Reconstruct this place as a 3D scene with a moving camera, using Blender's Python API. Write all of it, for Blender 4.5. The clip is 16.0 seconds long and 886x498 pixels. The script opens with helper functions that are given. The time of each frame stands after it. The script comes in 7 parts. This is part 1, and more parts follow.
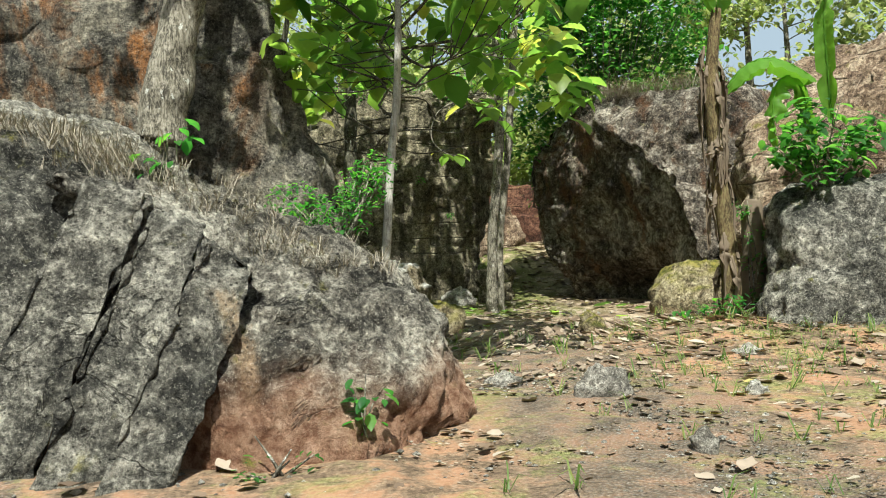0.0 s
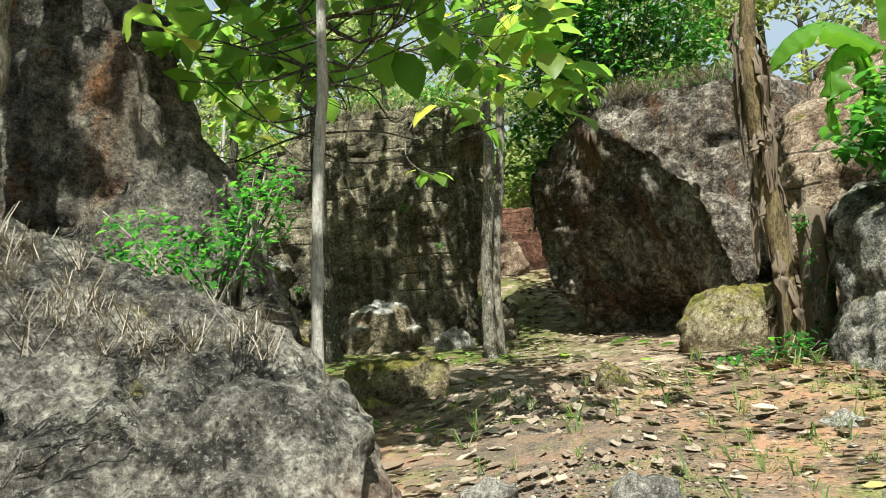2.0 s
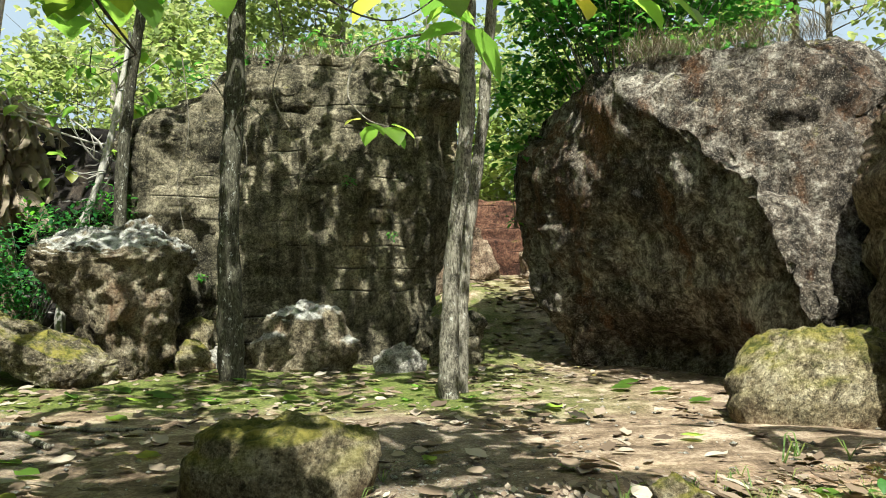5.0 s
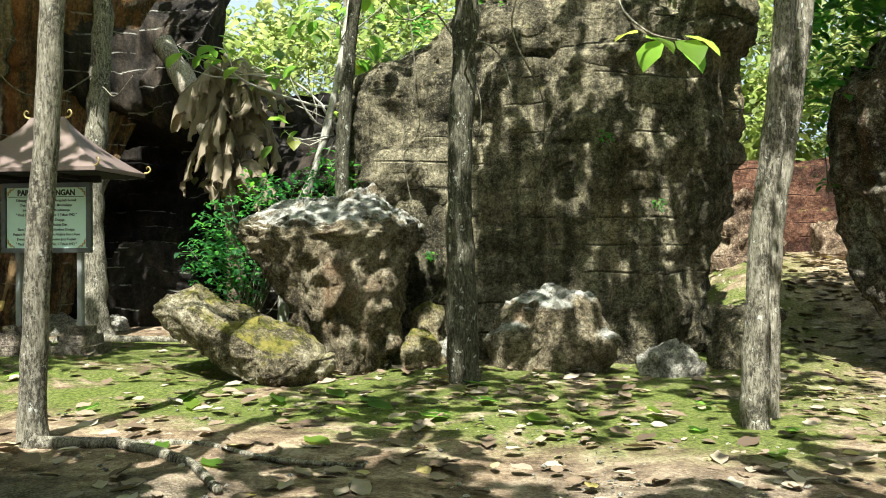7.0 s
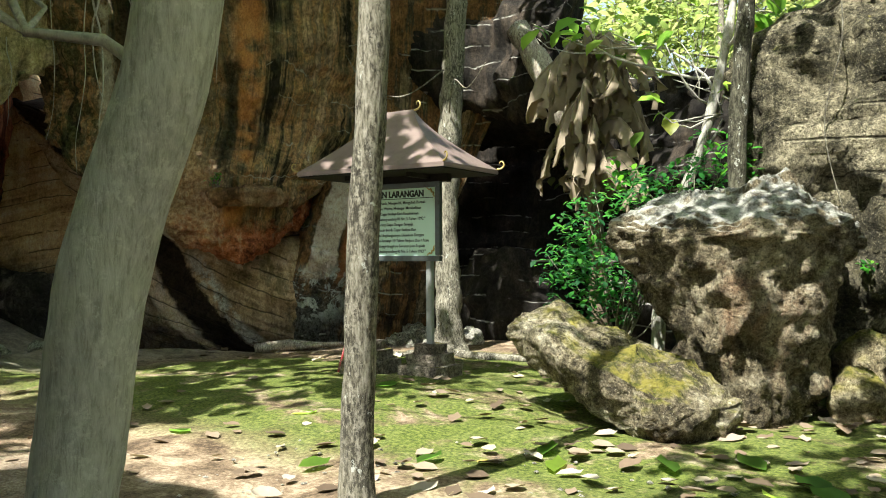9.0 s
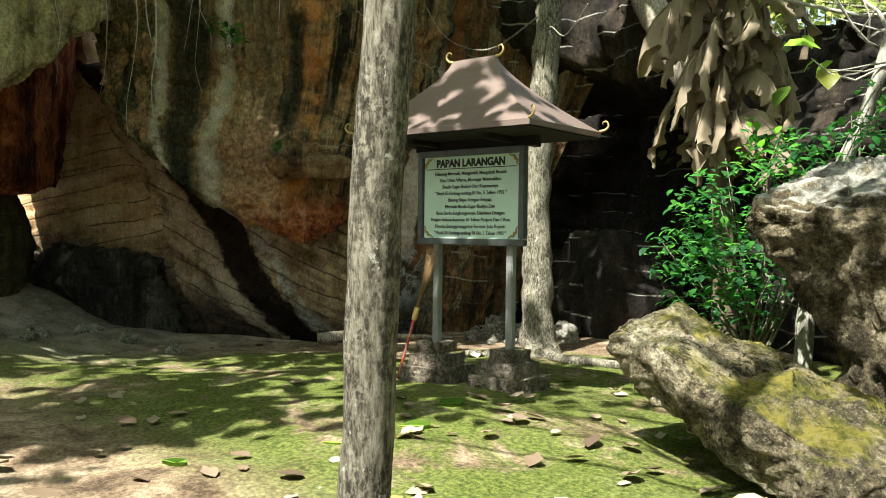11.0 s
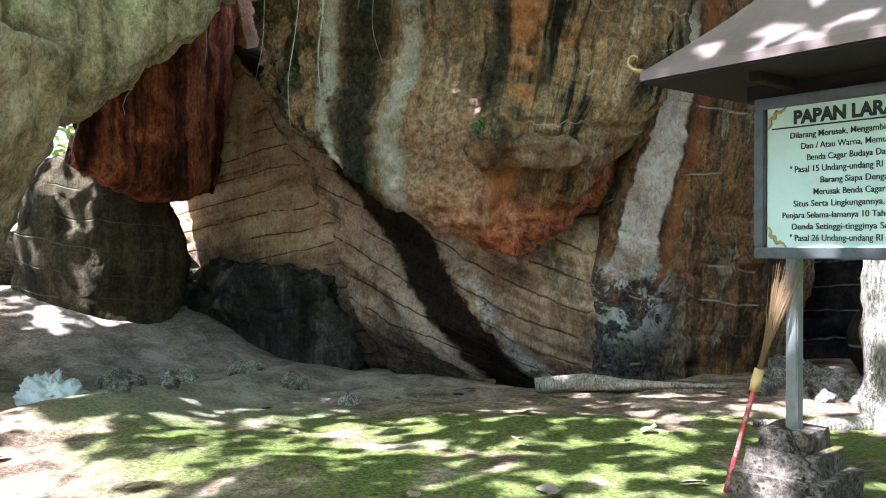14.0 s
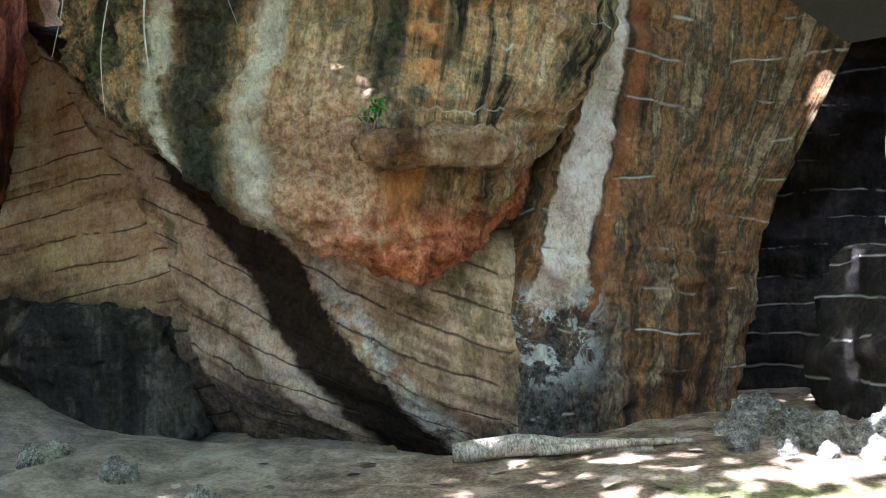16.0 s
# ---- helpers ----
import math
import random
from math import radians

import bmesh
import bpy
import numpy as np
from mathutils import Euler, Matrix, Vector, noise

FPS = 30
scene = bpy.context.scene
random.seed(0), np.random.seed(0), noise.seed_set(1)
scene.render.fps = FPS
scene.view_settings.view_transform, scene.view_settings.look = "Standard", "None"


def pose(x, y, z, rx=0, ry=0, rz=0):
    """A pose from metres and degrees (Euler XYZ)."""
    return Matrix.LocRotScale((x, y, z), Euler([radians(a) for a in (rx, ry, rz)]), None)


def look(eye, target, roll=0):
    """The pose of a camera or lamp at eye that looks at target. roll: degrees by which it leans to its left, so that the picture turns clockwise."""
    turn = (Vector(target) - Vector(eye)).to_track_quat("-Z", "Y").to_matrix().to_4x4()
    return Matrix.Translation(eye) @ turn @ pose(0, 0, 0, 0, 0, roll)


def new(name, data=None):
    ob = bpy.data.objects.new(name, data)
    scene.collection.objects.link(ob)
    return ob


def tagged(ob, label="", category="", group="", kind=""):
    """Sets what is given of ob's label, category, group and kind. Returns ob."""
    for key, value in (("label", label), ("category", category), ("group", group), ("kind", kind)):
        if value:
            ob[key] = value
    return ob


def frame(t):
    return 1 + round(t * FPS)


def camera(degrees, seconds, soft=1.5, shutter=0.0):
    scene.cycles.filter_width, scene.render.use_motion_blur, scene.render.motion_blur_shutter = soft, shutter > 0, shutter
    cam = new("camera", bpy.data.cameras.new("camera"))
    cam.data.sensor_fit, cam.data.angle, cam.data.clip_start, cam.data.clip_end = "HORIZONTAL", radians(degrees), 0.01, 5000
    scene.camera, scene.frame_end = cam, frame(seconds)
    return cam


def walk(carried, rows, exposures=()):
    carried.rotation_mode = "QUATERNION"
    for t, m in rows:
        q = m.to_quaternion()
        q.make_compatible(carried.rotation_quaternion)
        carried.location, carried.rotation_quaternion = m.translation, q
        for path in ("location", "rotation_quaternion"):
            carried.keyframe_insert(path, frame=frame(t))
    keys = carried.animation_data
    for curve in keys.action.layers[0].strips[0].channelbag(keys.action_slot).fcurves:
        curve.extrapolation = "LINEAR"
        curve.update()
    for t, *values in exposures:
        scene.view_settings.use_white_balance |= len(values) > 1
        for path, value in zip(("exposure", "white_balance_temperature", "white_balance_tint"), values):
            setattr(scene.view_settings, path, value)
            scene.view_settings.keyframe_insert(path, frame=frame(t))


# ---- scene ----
cam = camera(56.2, 16.0, soft=1.0)
METRES, EYE, TILT, LEAN, TURN = 20.0, 1.35, 0.0, 2.0, 0.0
ROWS = [
    (0.0, 0.0, 0.0, 0.0, -0.0, 0.0, 0.0),
    (0.5, 0.0108, 0.0309, 0.0001, 1.24, 0.4, 0.1),
    (1.0, 0.0138, 0.065, 0.0008, 3.34, 1.22, -0.16),
    (1.5, 0.0168, 0.0984, 0.0028, 3.46, 2.0, 1.28),
    (2.0, 0.0211, 0.1322, 0.0055, 0.65, 2.05, 2.9),
    (2.5, 0.023, 0.1686, 0.0073, -7.48, 3.3, 3.14),
    (3.0, 0.0233, 0.2043, 0.008, -8.85, 4.54, 2.12),
    (3.5, 0.0222, 0.2394, 0.0078, -6.96, 4.26, 0.08),
    (4.0, 0.0259, 0.273, 0.0081, -5.28, 3.83, -1.32),
    (6.5, 0.0154, 0.4425, 0.0142, 7.73, -1.05, -1.4),
    (7.0, 0.003, 0.4704, 0.013, 13.93, -0.59, -1.74),
    (7.5, -0.0086, 0.4998, 0.0114, 22.51, -0.57, -1.46),
    (8.0, -0.0263, 0.5238, 0.0113, 33.0, -1.57, -1.47),
    (10.5, -0.1, 0.6317, 0.0131, 40.88, -1.17, -1.79),
    (11.0, -0.1151, 0.6511, 0.0118, 44.62, -2.49, -2.17),
    (11.5, -0.1331, 0.667, 0.0102, 49.0, -2.33, -0.66),
    (12.0, -0.1578, 0.6831, 0.0108, 53.17, -1.98, -0.37),
    (12.5, -0.1857, 0.697, 0.0107, 53.72, -1.48, -0.66),
    (13.0, -0.215, 0.7113, 0.0079, 56.17, -1.36, -0.27),
    (13.5, -0.2457, 0.7219, 0.0065, 57.52, -2.07, -0.77),
    (14.0, -0.2736, 0.7312, 0.0055, 55.76, -2.12, -1.05),
    (14.5, -0.3059, 0.7411, 0.0055, 55.89, -1.65, -0.82),
    (15.0, -0.3347, 0.7481, 0.006, 53.34, -1.48, 0.14),
    (15.5, -0.3609, 0.7642, 0.0032, 48.47, -1.02, 0.77),
    (16.0, -0.3862, 0.7827, 0.0013, 44.39, -0.26, 0.22),
]
walk(cam, [(t, pose(0, 0, EYE, TILT, LEAN, TURN) @ pose(METRES * x, METRES * y, METRES * z, 90 + pitch, roll, yaw)) for t, x, y, z, yaw, pitch, roll in ROWS],
     exposures=[(0.0, 0.98, 5850, 4), (3.0, 1.15, 5800, 4), (6.5, 1.46, 5900, 4), (8.0, 1.66, 5900, 5), (11.0, 1.66, 6100, 5), (12.0, 1.95, 5850, 8), (13.5, 2.62, 5250, 19), (14.5, 3.02, 4950, 22), (16.0, 3.45, 4950, 21)])

# ---- world, sun, exposure ----
SUN = Vector((0.05, -0.50, 0.86)).normalized()
world = bpy.data.worlds.new("sky")
scene.world = world
world.use_nodes = True
wn = world.node_tree
sky = wn.nodes.new("ShaderNodeTexSky")
sky.sky_type, sky.sun_disc = "NISHITA", False
sky.sun_elevation = math.asin(SUN.z)
sky.sun_rotation = math.atan2(SUN.x, SUN.y)
sky.air_density, sky.dust_density = 1.0, 3.5
wn.links.new(sky.outputs[0], wn.nodes["Background"].inputs[0])
wn.nodes["Background"].inputs[1].default_value = 0.067
sun_lamp = bpy.data.lights.new("sun", "SUN")
sun_lamp.energy, sun_lamp.angle, sun_lamp.color = 5.0, radians(0.6), (1.0, 0.94, 0.80)
new("sun", sun_lamp).matrix_world = look(SUN * 60, (0, 0, 0))


def glowing_sky_ring():
    """An added glowing ring far beyond the woods that stands in for bright low sky."""
    m = bpy.data.materials.new("sky_glow")
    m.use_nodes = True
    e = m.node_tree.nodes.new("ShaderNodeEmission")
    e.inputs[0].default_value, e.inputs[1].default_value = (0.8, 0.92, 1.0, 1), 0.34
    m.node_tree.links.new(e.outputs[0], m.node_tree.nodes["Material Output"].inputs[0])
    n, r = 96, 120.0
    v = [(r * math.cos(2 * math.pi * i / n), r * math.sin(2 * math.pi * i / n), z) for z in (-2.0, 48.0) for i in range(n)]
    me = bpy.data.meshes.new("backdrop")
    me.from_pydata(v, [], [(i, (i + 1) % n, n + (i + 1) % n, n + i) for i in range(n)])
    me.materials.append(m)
    tagged(new("backdrop", me), "added glowing ring standing in for bright low sky", "backdrop", kind="structure")


glowing_sky_ring()


# ---- material helpers ----
class Mat:
    """A node material and short ways to add nodes to it."""

    def __init__(self, name):
        self.m = bpy.data.materials.new(name)
        self.m.use_nodes = True
        self.t = self.m.node_tree
        self.b = self.t.nodes["Principled BSDF"]
        self.out = self.t.nodes["Material Output"]

    def node(self, kind, **sets):
        n = self.t.nodes.new(kind)
        for k, v in sets.items():
            if k in n.inputs:
                if isinstance(v, bpy.types.NodeSocket):
                    self.t.links.new(v, n.inputs[k])
                else:
                    n.inputs[k].default_value = v
        return n

    def put(self, value, socket):
        if isinstance(value, bpy.types.NodeSocket):
            self.t.links.new(value, socket)
        else:
            socket.default_value = value

    def pos(self, scale=(1, 1, 1), rot=(0, 0, 0)):
        g = self.node("ShaderNodeNewGeometry")
        mp = self.node("ShaderNodeMapping")
        mp.inputs["Scale"].default_value = scale
        mp.inputs["Rotation"].default_value = rot
        self.t.links.new(g.outputs["Position"], mp.inputs["Vector"])
        return mp.outputs[0]

    def uv(self):
        return self.node("ShaderNodeUVMap").outputs[0]

    def noise(self, vec, scale, detail=6, rough=0.6, dist=0.0):
        n = self.node("ShaderNodeTexNoise", Scale=scale, Detail=detail, Roughness=rough, Distortion=dist)
        self.t.links.new(vec, n.inputs["Vector"])
        return n.outputs["Fac"]

    def cells(self, vec, scale, feature="F1"):
        n = self.node("ShaderNodeTexVoronoi", Scale=scale)
        n.feature = feature
        self.t.links.new(vec, n.inputs["Vector"])
        return n.outputs["Distance"]

    def ramp(self, fac, stops):
        n = self.node("ShaderNodeValToRGB")
        self.put(fac, n.inputs[0])
        e = n.color_ramp.elements
        for i, (p, c) in enumerate(stops):
            if i > 1:
                e.new(p)
        for el, (p, c) in zip(e, stops):
            el.position = p
            el.color = (c, c, c, 1) if isinstance(c, (int, float)) else (*c, 1)
        return n.outputs[0]

    def mix(self, fac, a, b, mode="MIX"):
        n = self.node("ShaderNodeMix")
        n.data_type, n.blend_type = "RGBA", mode
        self.put(fac, n.inputs[0])
        for v, s in ((a, n.inputs[6]), (b, n.inputs[7])):
            self.put((*v, 1) if isinstance(v, tuple) else v, s)
        return n.outputs[2]

    def math(self, op, a, b=0.0):
        n = self.node("ShaderNodeMath")
        n.operation = op
        self.put(a, n.inputs[0])
        self.put(b, n.inputs[1])
        return n.outputs[0]

    def span(self, v, lo, hi):
        n = self.node("ShaderNodeMapRange")
        n.interpolation_type = "SMOOTHSTEP"
        self.put(v, n.inputs[0])
        n.inputs[1].default_value, n.inputs[2].default_value = lo, hi
        return n.outputs[0]

    def axes(self, vec):
        n = self.node("ShaderNodeSeparateXYZ")
        self.t.links.new(vec, n.inputs[0])
        return n.outputs

    def up(self):
        g = self.node("ShaderNodeNewGeometry")
        return self.axes(g.outputs["Normal"])[2]

    def bump(self, height, dist=0.02, strength=0.8):
        n = self.node("ShaderNodeBump", Strength=strength, Distance=dist)
        self.t.links.new(height, n.inputs["Height"])
        self.t.links.new(n.outputs[0], self.b.inputs["Normal"])

    def end(self, color, rough=0.9, metal=0.0, spec=0.3):
        self.put((*color, 1) if isinstance(color, tuple) else color, self.b.inputs["Base Color"])
        self.put(rough, self.b.inputs["Roughness"])
        self.b.inputs["Metallic"].default_value = metal
        self.b.inputs["Specular IOR Level"].default_value = spec
        return self.m


def rock_material(name, dark, mid, light, accent, accent_at=0.62, moss=0.0, soil=0.0, streak=0.0, face=None, cuts=0.0, sun_top=0.0):
    """Weathered limestone: mottled at two scales, pitted, with stains of an accent colour, moss on top and soil-red feet."""
    m = Mat(name)
    p = m.pos()
    big = m.noise(p, 0.9, 5, 0.65, 0.4)
    fine = m.noise(p, 7.0, 9, 0.78)
    grit = m.noise(p, 45.0, 4, 0.7)
    col = m.ramp(m.math("ADD", m.math("MULTIPLY", big, 0.42), m.math("MULTIPLY", fine, 0.58)),
                 [(0.43, dark), (0.5, mid), (0.58, light)])
    stain = m.span(m.noise(m.pos((1, 1, 0.6)), 0.55, 6, 0.7, 0.8), accent_at, accent_at + 0.12)
    if face:
        stain = m.math("MULTIPLY", stain, m.span(m.axes(p)[0], *face))
    col = m.mix(stain, col, accent)
    if streak:
        s = m.noise(m.pos((3.0, 3.0, 0.22)), 1.1, 6, 0.65, 0.2)
        col = m.mix(m.math("MULTIPLY", m.span(s, 0.46, 0.58), streak), col, tuple(c * 0.22 for c in dark))
    col = m.mix(m.math("MULTIPLY", m.span(grit, 0.54, 0.66), 0.4), col, tuple(min(1, c * 1.3) for c in light))
    col = m.mix(m.math("MULTIPLY", m.span(m.cells(p, 24), 0.3, 0.1), 0.75), col, tuple(c * 0.5 for c in dark))
    crust = m.noise(p, 21.0, 7, 0.82)
    col = m.mix(0.75, col, m.ramp(crust, [(0.38, 0.08), (0.5, 0.5), (0.62, 0.94)]), "OVERLAY")
    col = m.mix(m.math("MULTIPLY", m.span(m.cells(p, 62), 0.26, 0.08), 0.55), col, tuple(c * 0.45 for c in dark))
    if soil:
        z = m.axes(p)[2]
        edge = m.math("ADD", z, m.math("MULTIPLY", m.noise(p, 1.6, 5, 0.7), -0.9))
        col = m.mix(m.math("MULTIPLY", m.span(edge, soil - 0.45, soil - 1.0), 0.85), col, m.ramp(fine, [(0.4, (0.19, 0.085, 0.045)), (0.6, (0.48, 0.28, 0.175))]))
    # faces that point up get paler: overhead sun put into the colour
    if sun_top:
        col = m.mix(m.math("MULTIPLY", m.span(m.math("ADD", m.up(), m.math("MULTIPLY", m.noise(p, 4.0, 5, 0.7), 0.7)), 0.85, 1.15), sun_top), col, m.ramp(fine, [(0.42, (0.2, 0.19, 0.16)), (0.56, (0.68, 0.66, 0.6))]))
    if moss:
        k = m.math("MULTIPLY", m.span(m.up(), 0.25, 0.8), m.span(m.noise(p, 2.6, 6, 0.7), 0.62 - moss * 0.35, 0.72 - moss * 0.2))
        col = m.mix(k, col, m.ramp(fine, [(0.42, (0.08, 0.09, 0.015)), (0.58, (0.33, 0.28, 0.06))]))
    h = m.math("ADD", m.math("ADD", fine, m.math("MULTIPLY", crust, 0.5)), m.math("MULTIPLY", grit, 0.35))
    h = m.math("ADD", h, m.math("MULTIPLY", m.span(m.cells(p, 11), 0.0, 0.3), 0.35))
    if cuts:
        zz = m.math("ADD", m.math("MULTIPLY", m.axes(p)[2], 1 / cuts), m.math("MULTIPLY", m.noise(p, 0.6, 3, 0.5), 0.8))
        near = m.math("ABSOLUTE", m.math("SUBTRACT", m.math("FRACT", zz), 0.5))
        where = m.math("MULTIPLY", m.span(m.noise(p, 0.9, 4, 0.6, 0.5), 0.5, 0.58), 0.75)
        col = m.mix(m.math("MULTIPLY", m.span(near, 0.04, 0.01), where), col, tuple(c * 0.3 for c in dark))
        h = m.math("SUBTRACT", h, m.math("MULTIPLY", m.math("MULTIPLY", m.span(near, 0.07, 0.0), where), 0.9))
    crack = m.span(m.math("ABSOLUTE", m.math("SUBTRACT", m.noise(p, 1.3, 7, 0.62, 0.8), 0.5)), 0.014, 0.0)
    crack = m.math("MULTIPLY", crack, m.span(m.noise(p, 0.7, 3), 0.48, 0.6))
    col = m.mix(m.math("MULTIPLY", crack, 0.8), col, tuple(c * 0.35 for c in dark))
    m.bump(m.math("SUBTRACT", h, m.math("MULTIPLY", crack, 0.8)), 0.1, 1.0)
    return m.end(col, 0.92, spec=0.2)


LIMESTONE = rock_material("weathered_limestone", (0.032, 0.031, 0.027), (0.14, 0.132, 0.11), (0.46, 0.43, 0.36), (0.34, 0.25, 0.16), 0.64, 0.15)
BANK_STONE = rock_material("limestone_with_earthy_foot", (0.045, 0.041, 0.034), (0.21, 0.19, 0.155), (0.56, 0.52, 0.43), (0.34, 0.24, 0.15), 0.64, 0.12, 0.75)
LIMESTONE_TALL = rock_material("stained_limestone", (0.05, 0.047, 0.04), (0.17, 0.155, 0.125), (0.38, 0.34, 0.26), (0.34, 0.15, 0.05), 0.45, 0.2, 0.0, 0.5, (-1.7, -2.1))
PILLAR_ROCK = rock_material("dark_quarried_limestone", (0.06, 0.053, 0.033), (0.2, 0.172, 0.112), (0.4, 0.345, 0.235), (0.32, 0.25, 0.14), 0.6, 0.1, 0.0, 0.6, cuts=0.4)
BOULDER_ROCK = rock_material("brown_grey_limestone", (0.028, 0.022, 0.016), (0.15, 0.12, 0.09), (0.5, 0.45, 0.37), (0.16, 0.085, 0.045), 0.52, 0.1, 0.0, 0.5)
MOSSY_ROCK = rock_material("mossy_limestone", (0.09, 0.07, 0.04), (0.28, 0.225, 0.13), (0.52, 0.45, 0.3), (0.27, 0.22, 0.07), 0.58, 0.9, 0.25)
SLAB_ROCK = rock_material("tan_limestone_with_moss", (0.08, 0.065, 0.042), (0.25, 0.205, 0.13), (0.52, 0.46, 0.34), (0.3, 0.23, 0.08), 0.56, 0.55, 0.1)
# the last value paints sunlight onto the upward faces
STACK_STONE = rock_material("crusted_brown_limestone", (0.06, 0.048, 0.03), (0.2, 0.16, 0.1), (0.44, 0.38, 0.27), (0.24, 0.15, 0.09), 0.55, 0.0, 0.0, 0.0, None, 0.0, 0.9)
RED_ROCK = rock_material("red_brown_quarried_stone", (0.07, 0.045, 0.03), (0.25, 0.17, 0.11), (0.48, 0.38, 0.27), (0.4, 0.33, 0.27), 0.58, 0.1, cuts=0.45)
GAP_ROCK = rock_material("dark_red_quarried_stone", (0.03, 0.014, 0.01), (0.1, 0.045, 0.028), (0.2, 0.105, 0.065), (0.14, 0.07, 0.04), 0.58, 0.2, cuts=0.3)
RUBBLE_STONE = rock_material("pale_rubble_stone", (0.16, 0.145, 0.12), (0.36, 0.33, 0.28), (0.58, 0.55, 0.48), (0.34, 0.22, 0.14), 0.62, 0.0)
STEP_STONE = rock_material("old_brick_plinth_stone", (0.1, 0.085, 0.07), (0.24, 0.19, 0.15), (0.4, 0.34, 0.28), (0.14, 0.16, 0.08), 0.6, 0.3)


def cliff_material(name, stops, strata, seams, seam_dark, extra=None, bumpy=1.0, width=0.05, sparse=0.44, grain=0.4, banded=False, fall=None):
    """Quarried cave wall: vertical mineral streaks in several colours, faint saw lines, fine pits. seams: spacing of the cut lines."""
    m = Mat(name)
    p = m.pos()
    s1 = m.noise(m.pos((2.0, 2.0, 0.1)), 1.0, 5, 0.6, 0.25)
    s2 = m.noise(m.pos((7.0, 7.0, 0.22)), 1.0, 5, 0.65, 0.15)
    blot = m.noise(p, 1.3, 6, 0.7, 0.6)
    if fall:
        a = m.axes(m.uv())
        s1 = m.noise(m.node("ShaderNodeCombineXYZ", X=m.math("MULTIPLY", a[0], fall[0] * 2.0), Y=m.math("MULTIPLY", a[1], fall[1] * 0.16), Z=0.0).outputs[0], 1.0, 5, 0.6, 0.25)
        s2 = m.noise(m.node("ShaderNodeCombineXYZ", X=m.math("MULTIPLY", a[0], fall[0] * 8.0), Y=m.math("MULTIPLY", a[1], fall[1] * 0.35), Z=3.0).outputs[0], 1.0, 7, 0.7, 0.2)
    if banded:
        ax = m.axes(p)
        lay = m.math("ADD", ax[2], m.math("ADD", m.math("MULTIPLY", ax[0], strata[0]), m.math("MULTIPLY", ax[1], strata[1])))
        vec = m.node("ShaderNodeCombineXYZ", X=m.math("MULTIPLY", ax[0], 0.3), Y=m.math("MULTIPLY", ax[1], 0.3), Z=m.math("MULTIPLY", lay, 3.2)).outputs[0]
        s1 = m.noise(vec, 1.0, 5, 0.65, 0.4)
    f = m.math("ADD", m.math("ADD", m.math("MULTIPLY", s1, 0.5), m.math("MULTIPLY", s2, 0.24)), m.math("MULTIPLY", blot, 0.26))
    col = m.ramp(f, stops)
    fine = m.noise(p, 14.0, 8, 0.75)
    col = m.mix(grain, col, m.ramp(fine, [(0.4, 0.15), (0.6, 0.88)]), "OVERLAY")
    h = m.math("ADD", fine, m.math("MULTIPLY", m.noise(p, 60, 3, 0.6), 0.4))
    if extra:
        col = extra(m, p, col, fine)
    tone = m.noise(p, 1.0, 6, 0.7, 0.5)
    col = m.mix(0.45, col, m.ramp(tone, [(0.36, 0.2), (0.5, 0.5), (0.64, 0.82)]), "OVERLAY")
    crust = m.noise(m.pos((1, 1, 0.5)), 26.0, 7, 0.82)
    col = m.mix(0.38, col, m.ramp(crust, [(0.38, 0.1), (0.5, 0.5), (0.62, 0.92)]), "OVERLAY")
    col = m.mix(m.math("MULTIPLY", m.span(m.noise(p, 38.0, 3, 0.6), 0.4, 0.3), 0.6), col, seam_dark if sum(seam_dark) < 0.2 else (0.02, 0.017, 0.013))
    h = m.math("ADD", h, m.math("MULTIPLY", crust, 0.8))
    if seams:
        ax = m.axes(p)
        z = m.math("ADD", ax[2], m.math("ADD", m.math("MULTIPLY", ax[0], strata[0]), m.math("MULTIPLY", ax[1], strata[1])))
        wob = m.math("ADD", m.math("MULTIPLY", z, 1 / seams), m.math("MULTIPLY", m.noise(p, 0.8, 3, 0.5), 0.9))
        line = m.span(m.math("ABSOLUTE", m.math("SUBTRACT", m.math("FRACT", wob), 0.5)), width, 0.0)
        line = m.math("MULTIPLY", line, m.span(m.noise(p, 1.1, 5, 0.65, 0.4), sparse, sparse + 0.08))
        col = m.mix(m.math("MULTIPLY", line, 0.8), col, seam_dark)
        h = m.math("SUBTRACT", h, m.math("MULTIPLY", line, 0.8))
    m.bump(h, 0.035 * bumpy, 0.8)
    return m.end(col, 0.92, spec=0.1)


# ---- mesh helpers ----
def smooth_rows(C, n, closed):
    """Catmull-Rom through the rows of C (k, ...), n samples."""
    C = np.asarray(C, float)
    k = len(C)
    t = np.arange(n) * (k / n) if closed else np.linspace(0, k - 1, n)
    i = np.minimum(np.floor(t).astype(int), k - 1 if closed else k - 2)
    f = (t - i).reshape(-1, *([1] * (C.ndim - 1)))
    at = (lambda j: C[j % k]) if closed else (lambda j: C[np.clip(j, 0, k - 1)])
    a, b, c, d = at(i - 1), at(i), at(i + 1), at(i + 2)
    return 0.5 * (2 * b + (c - a) * f + (2 * a - 5 * b + 4 * c - d) * f**2 + (3 * b - a - 3 * c + d) * f**3)


def grid_normals(P, closed):
    du = (np.roll(P, -1, 1) - np.roll(P, 1, 1)) if closed else np.gradient(P, axis=1)
    dv = np.gradient(P, axis=0)
    n = np.cross(du, dv)
    return n / np.maximum(np.linalg.norm(n, axis=2, keepdims=True), 1e-9)


def fractal(v, s, octaves=5, rough=0.55):
    return noise.fractal(Vector(v) * s, rough, 2.1, octaves)


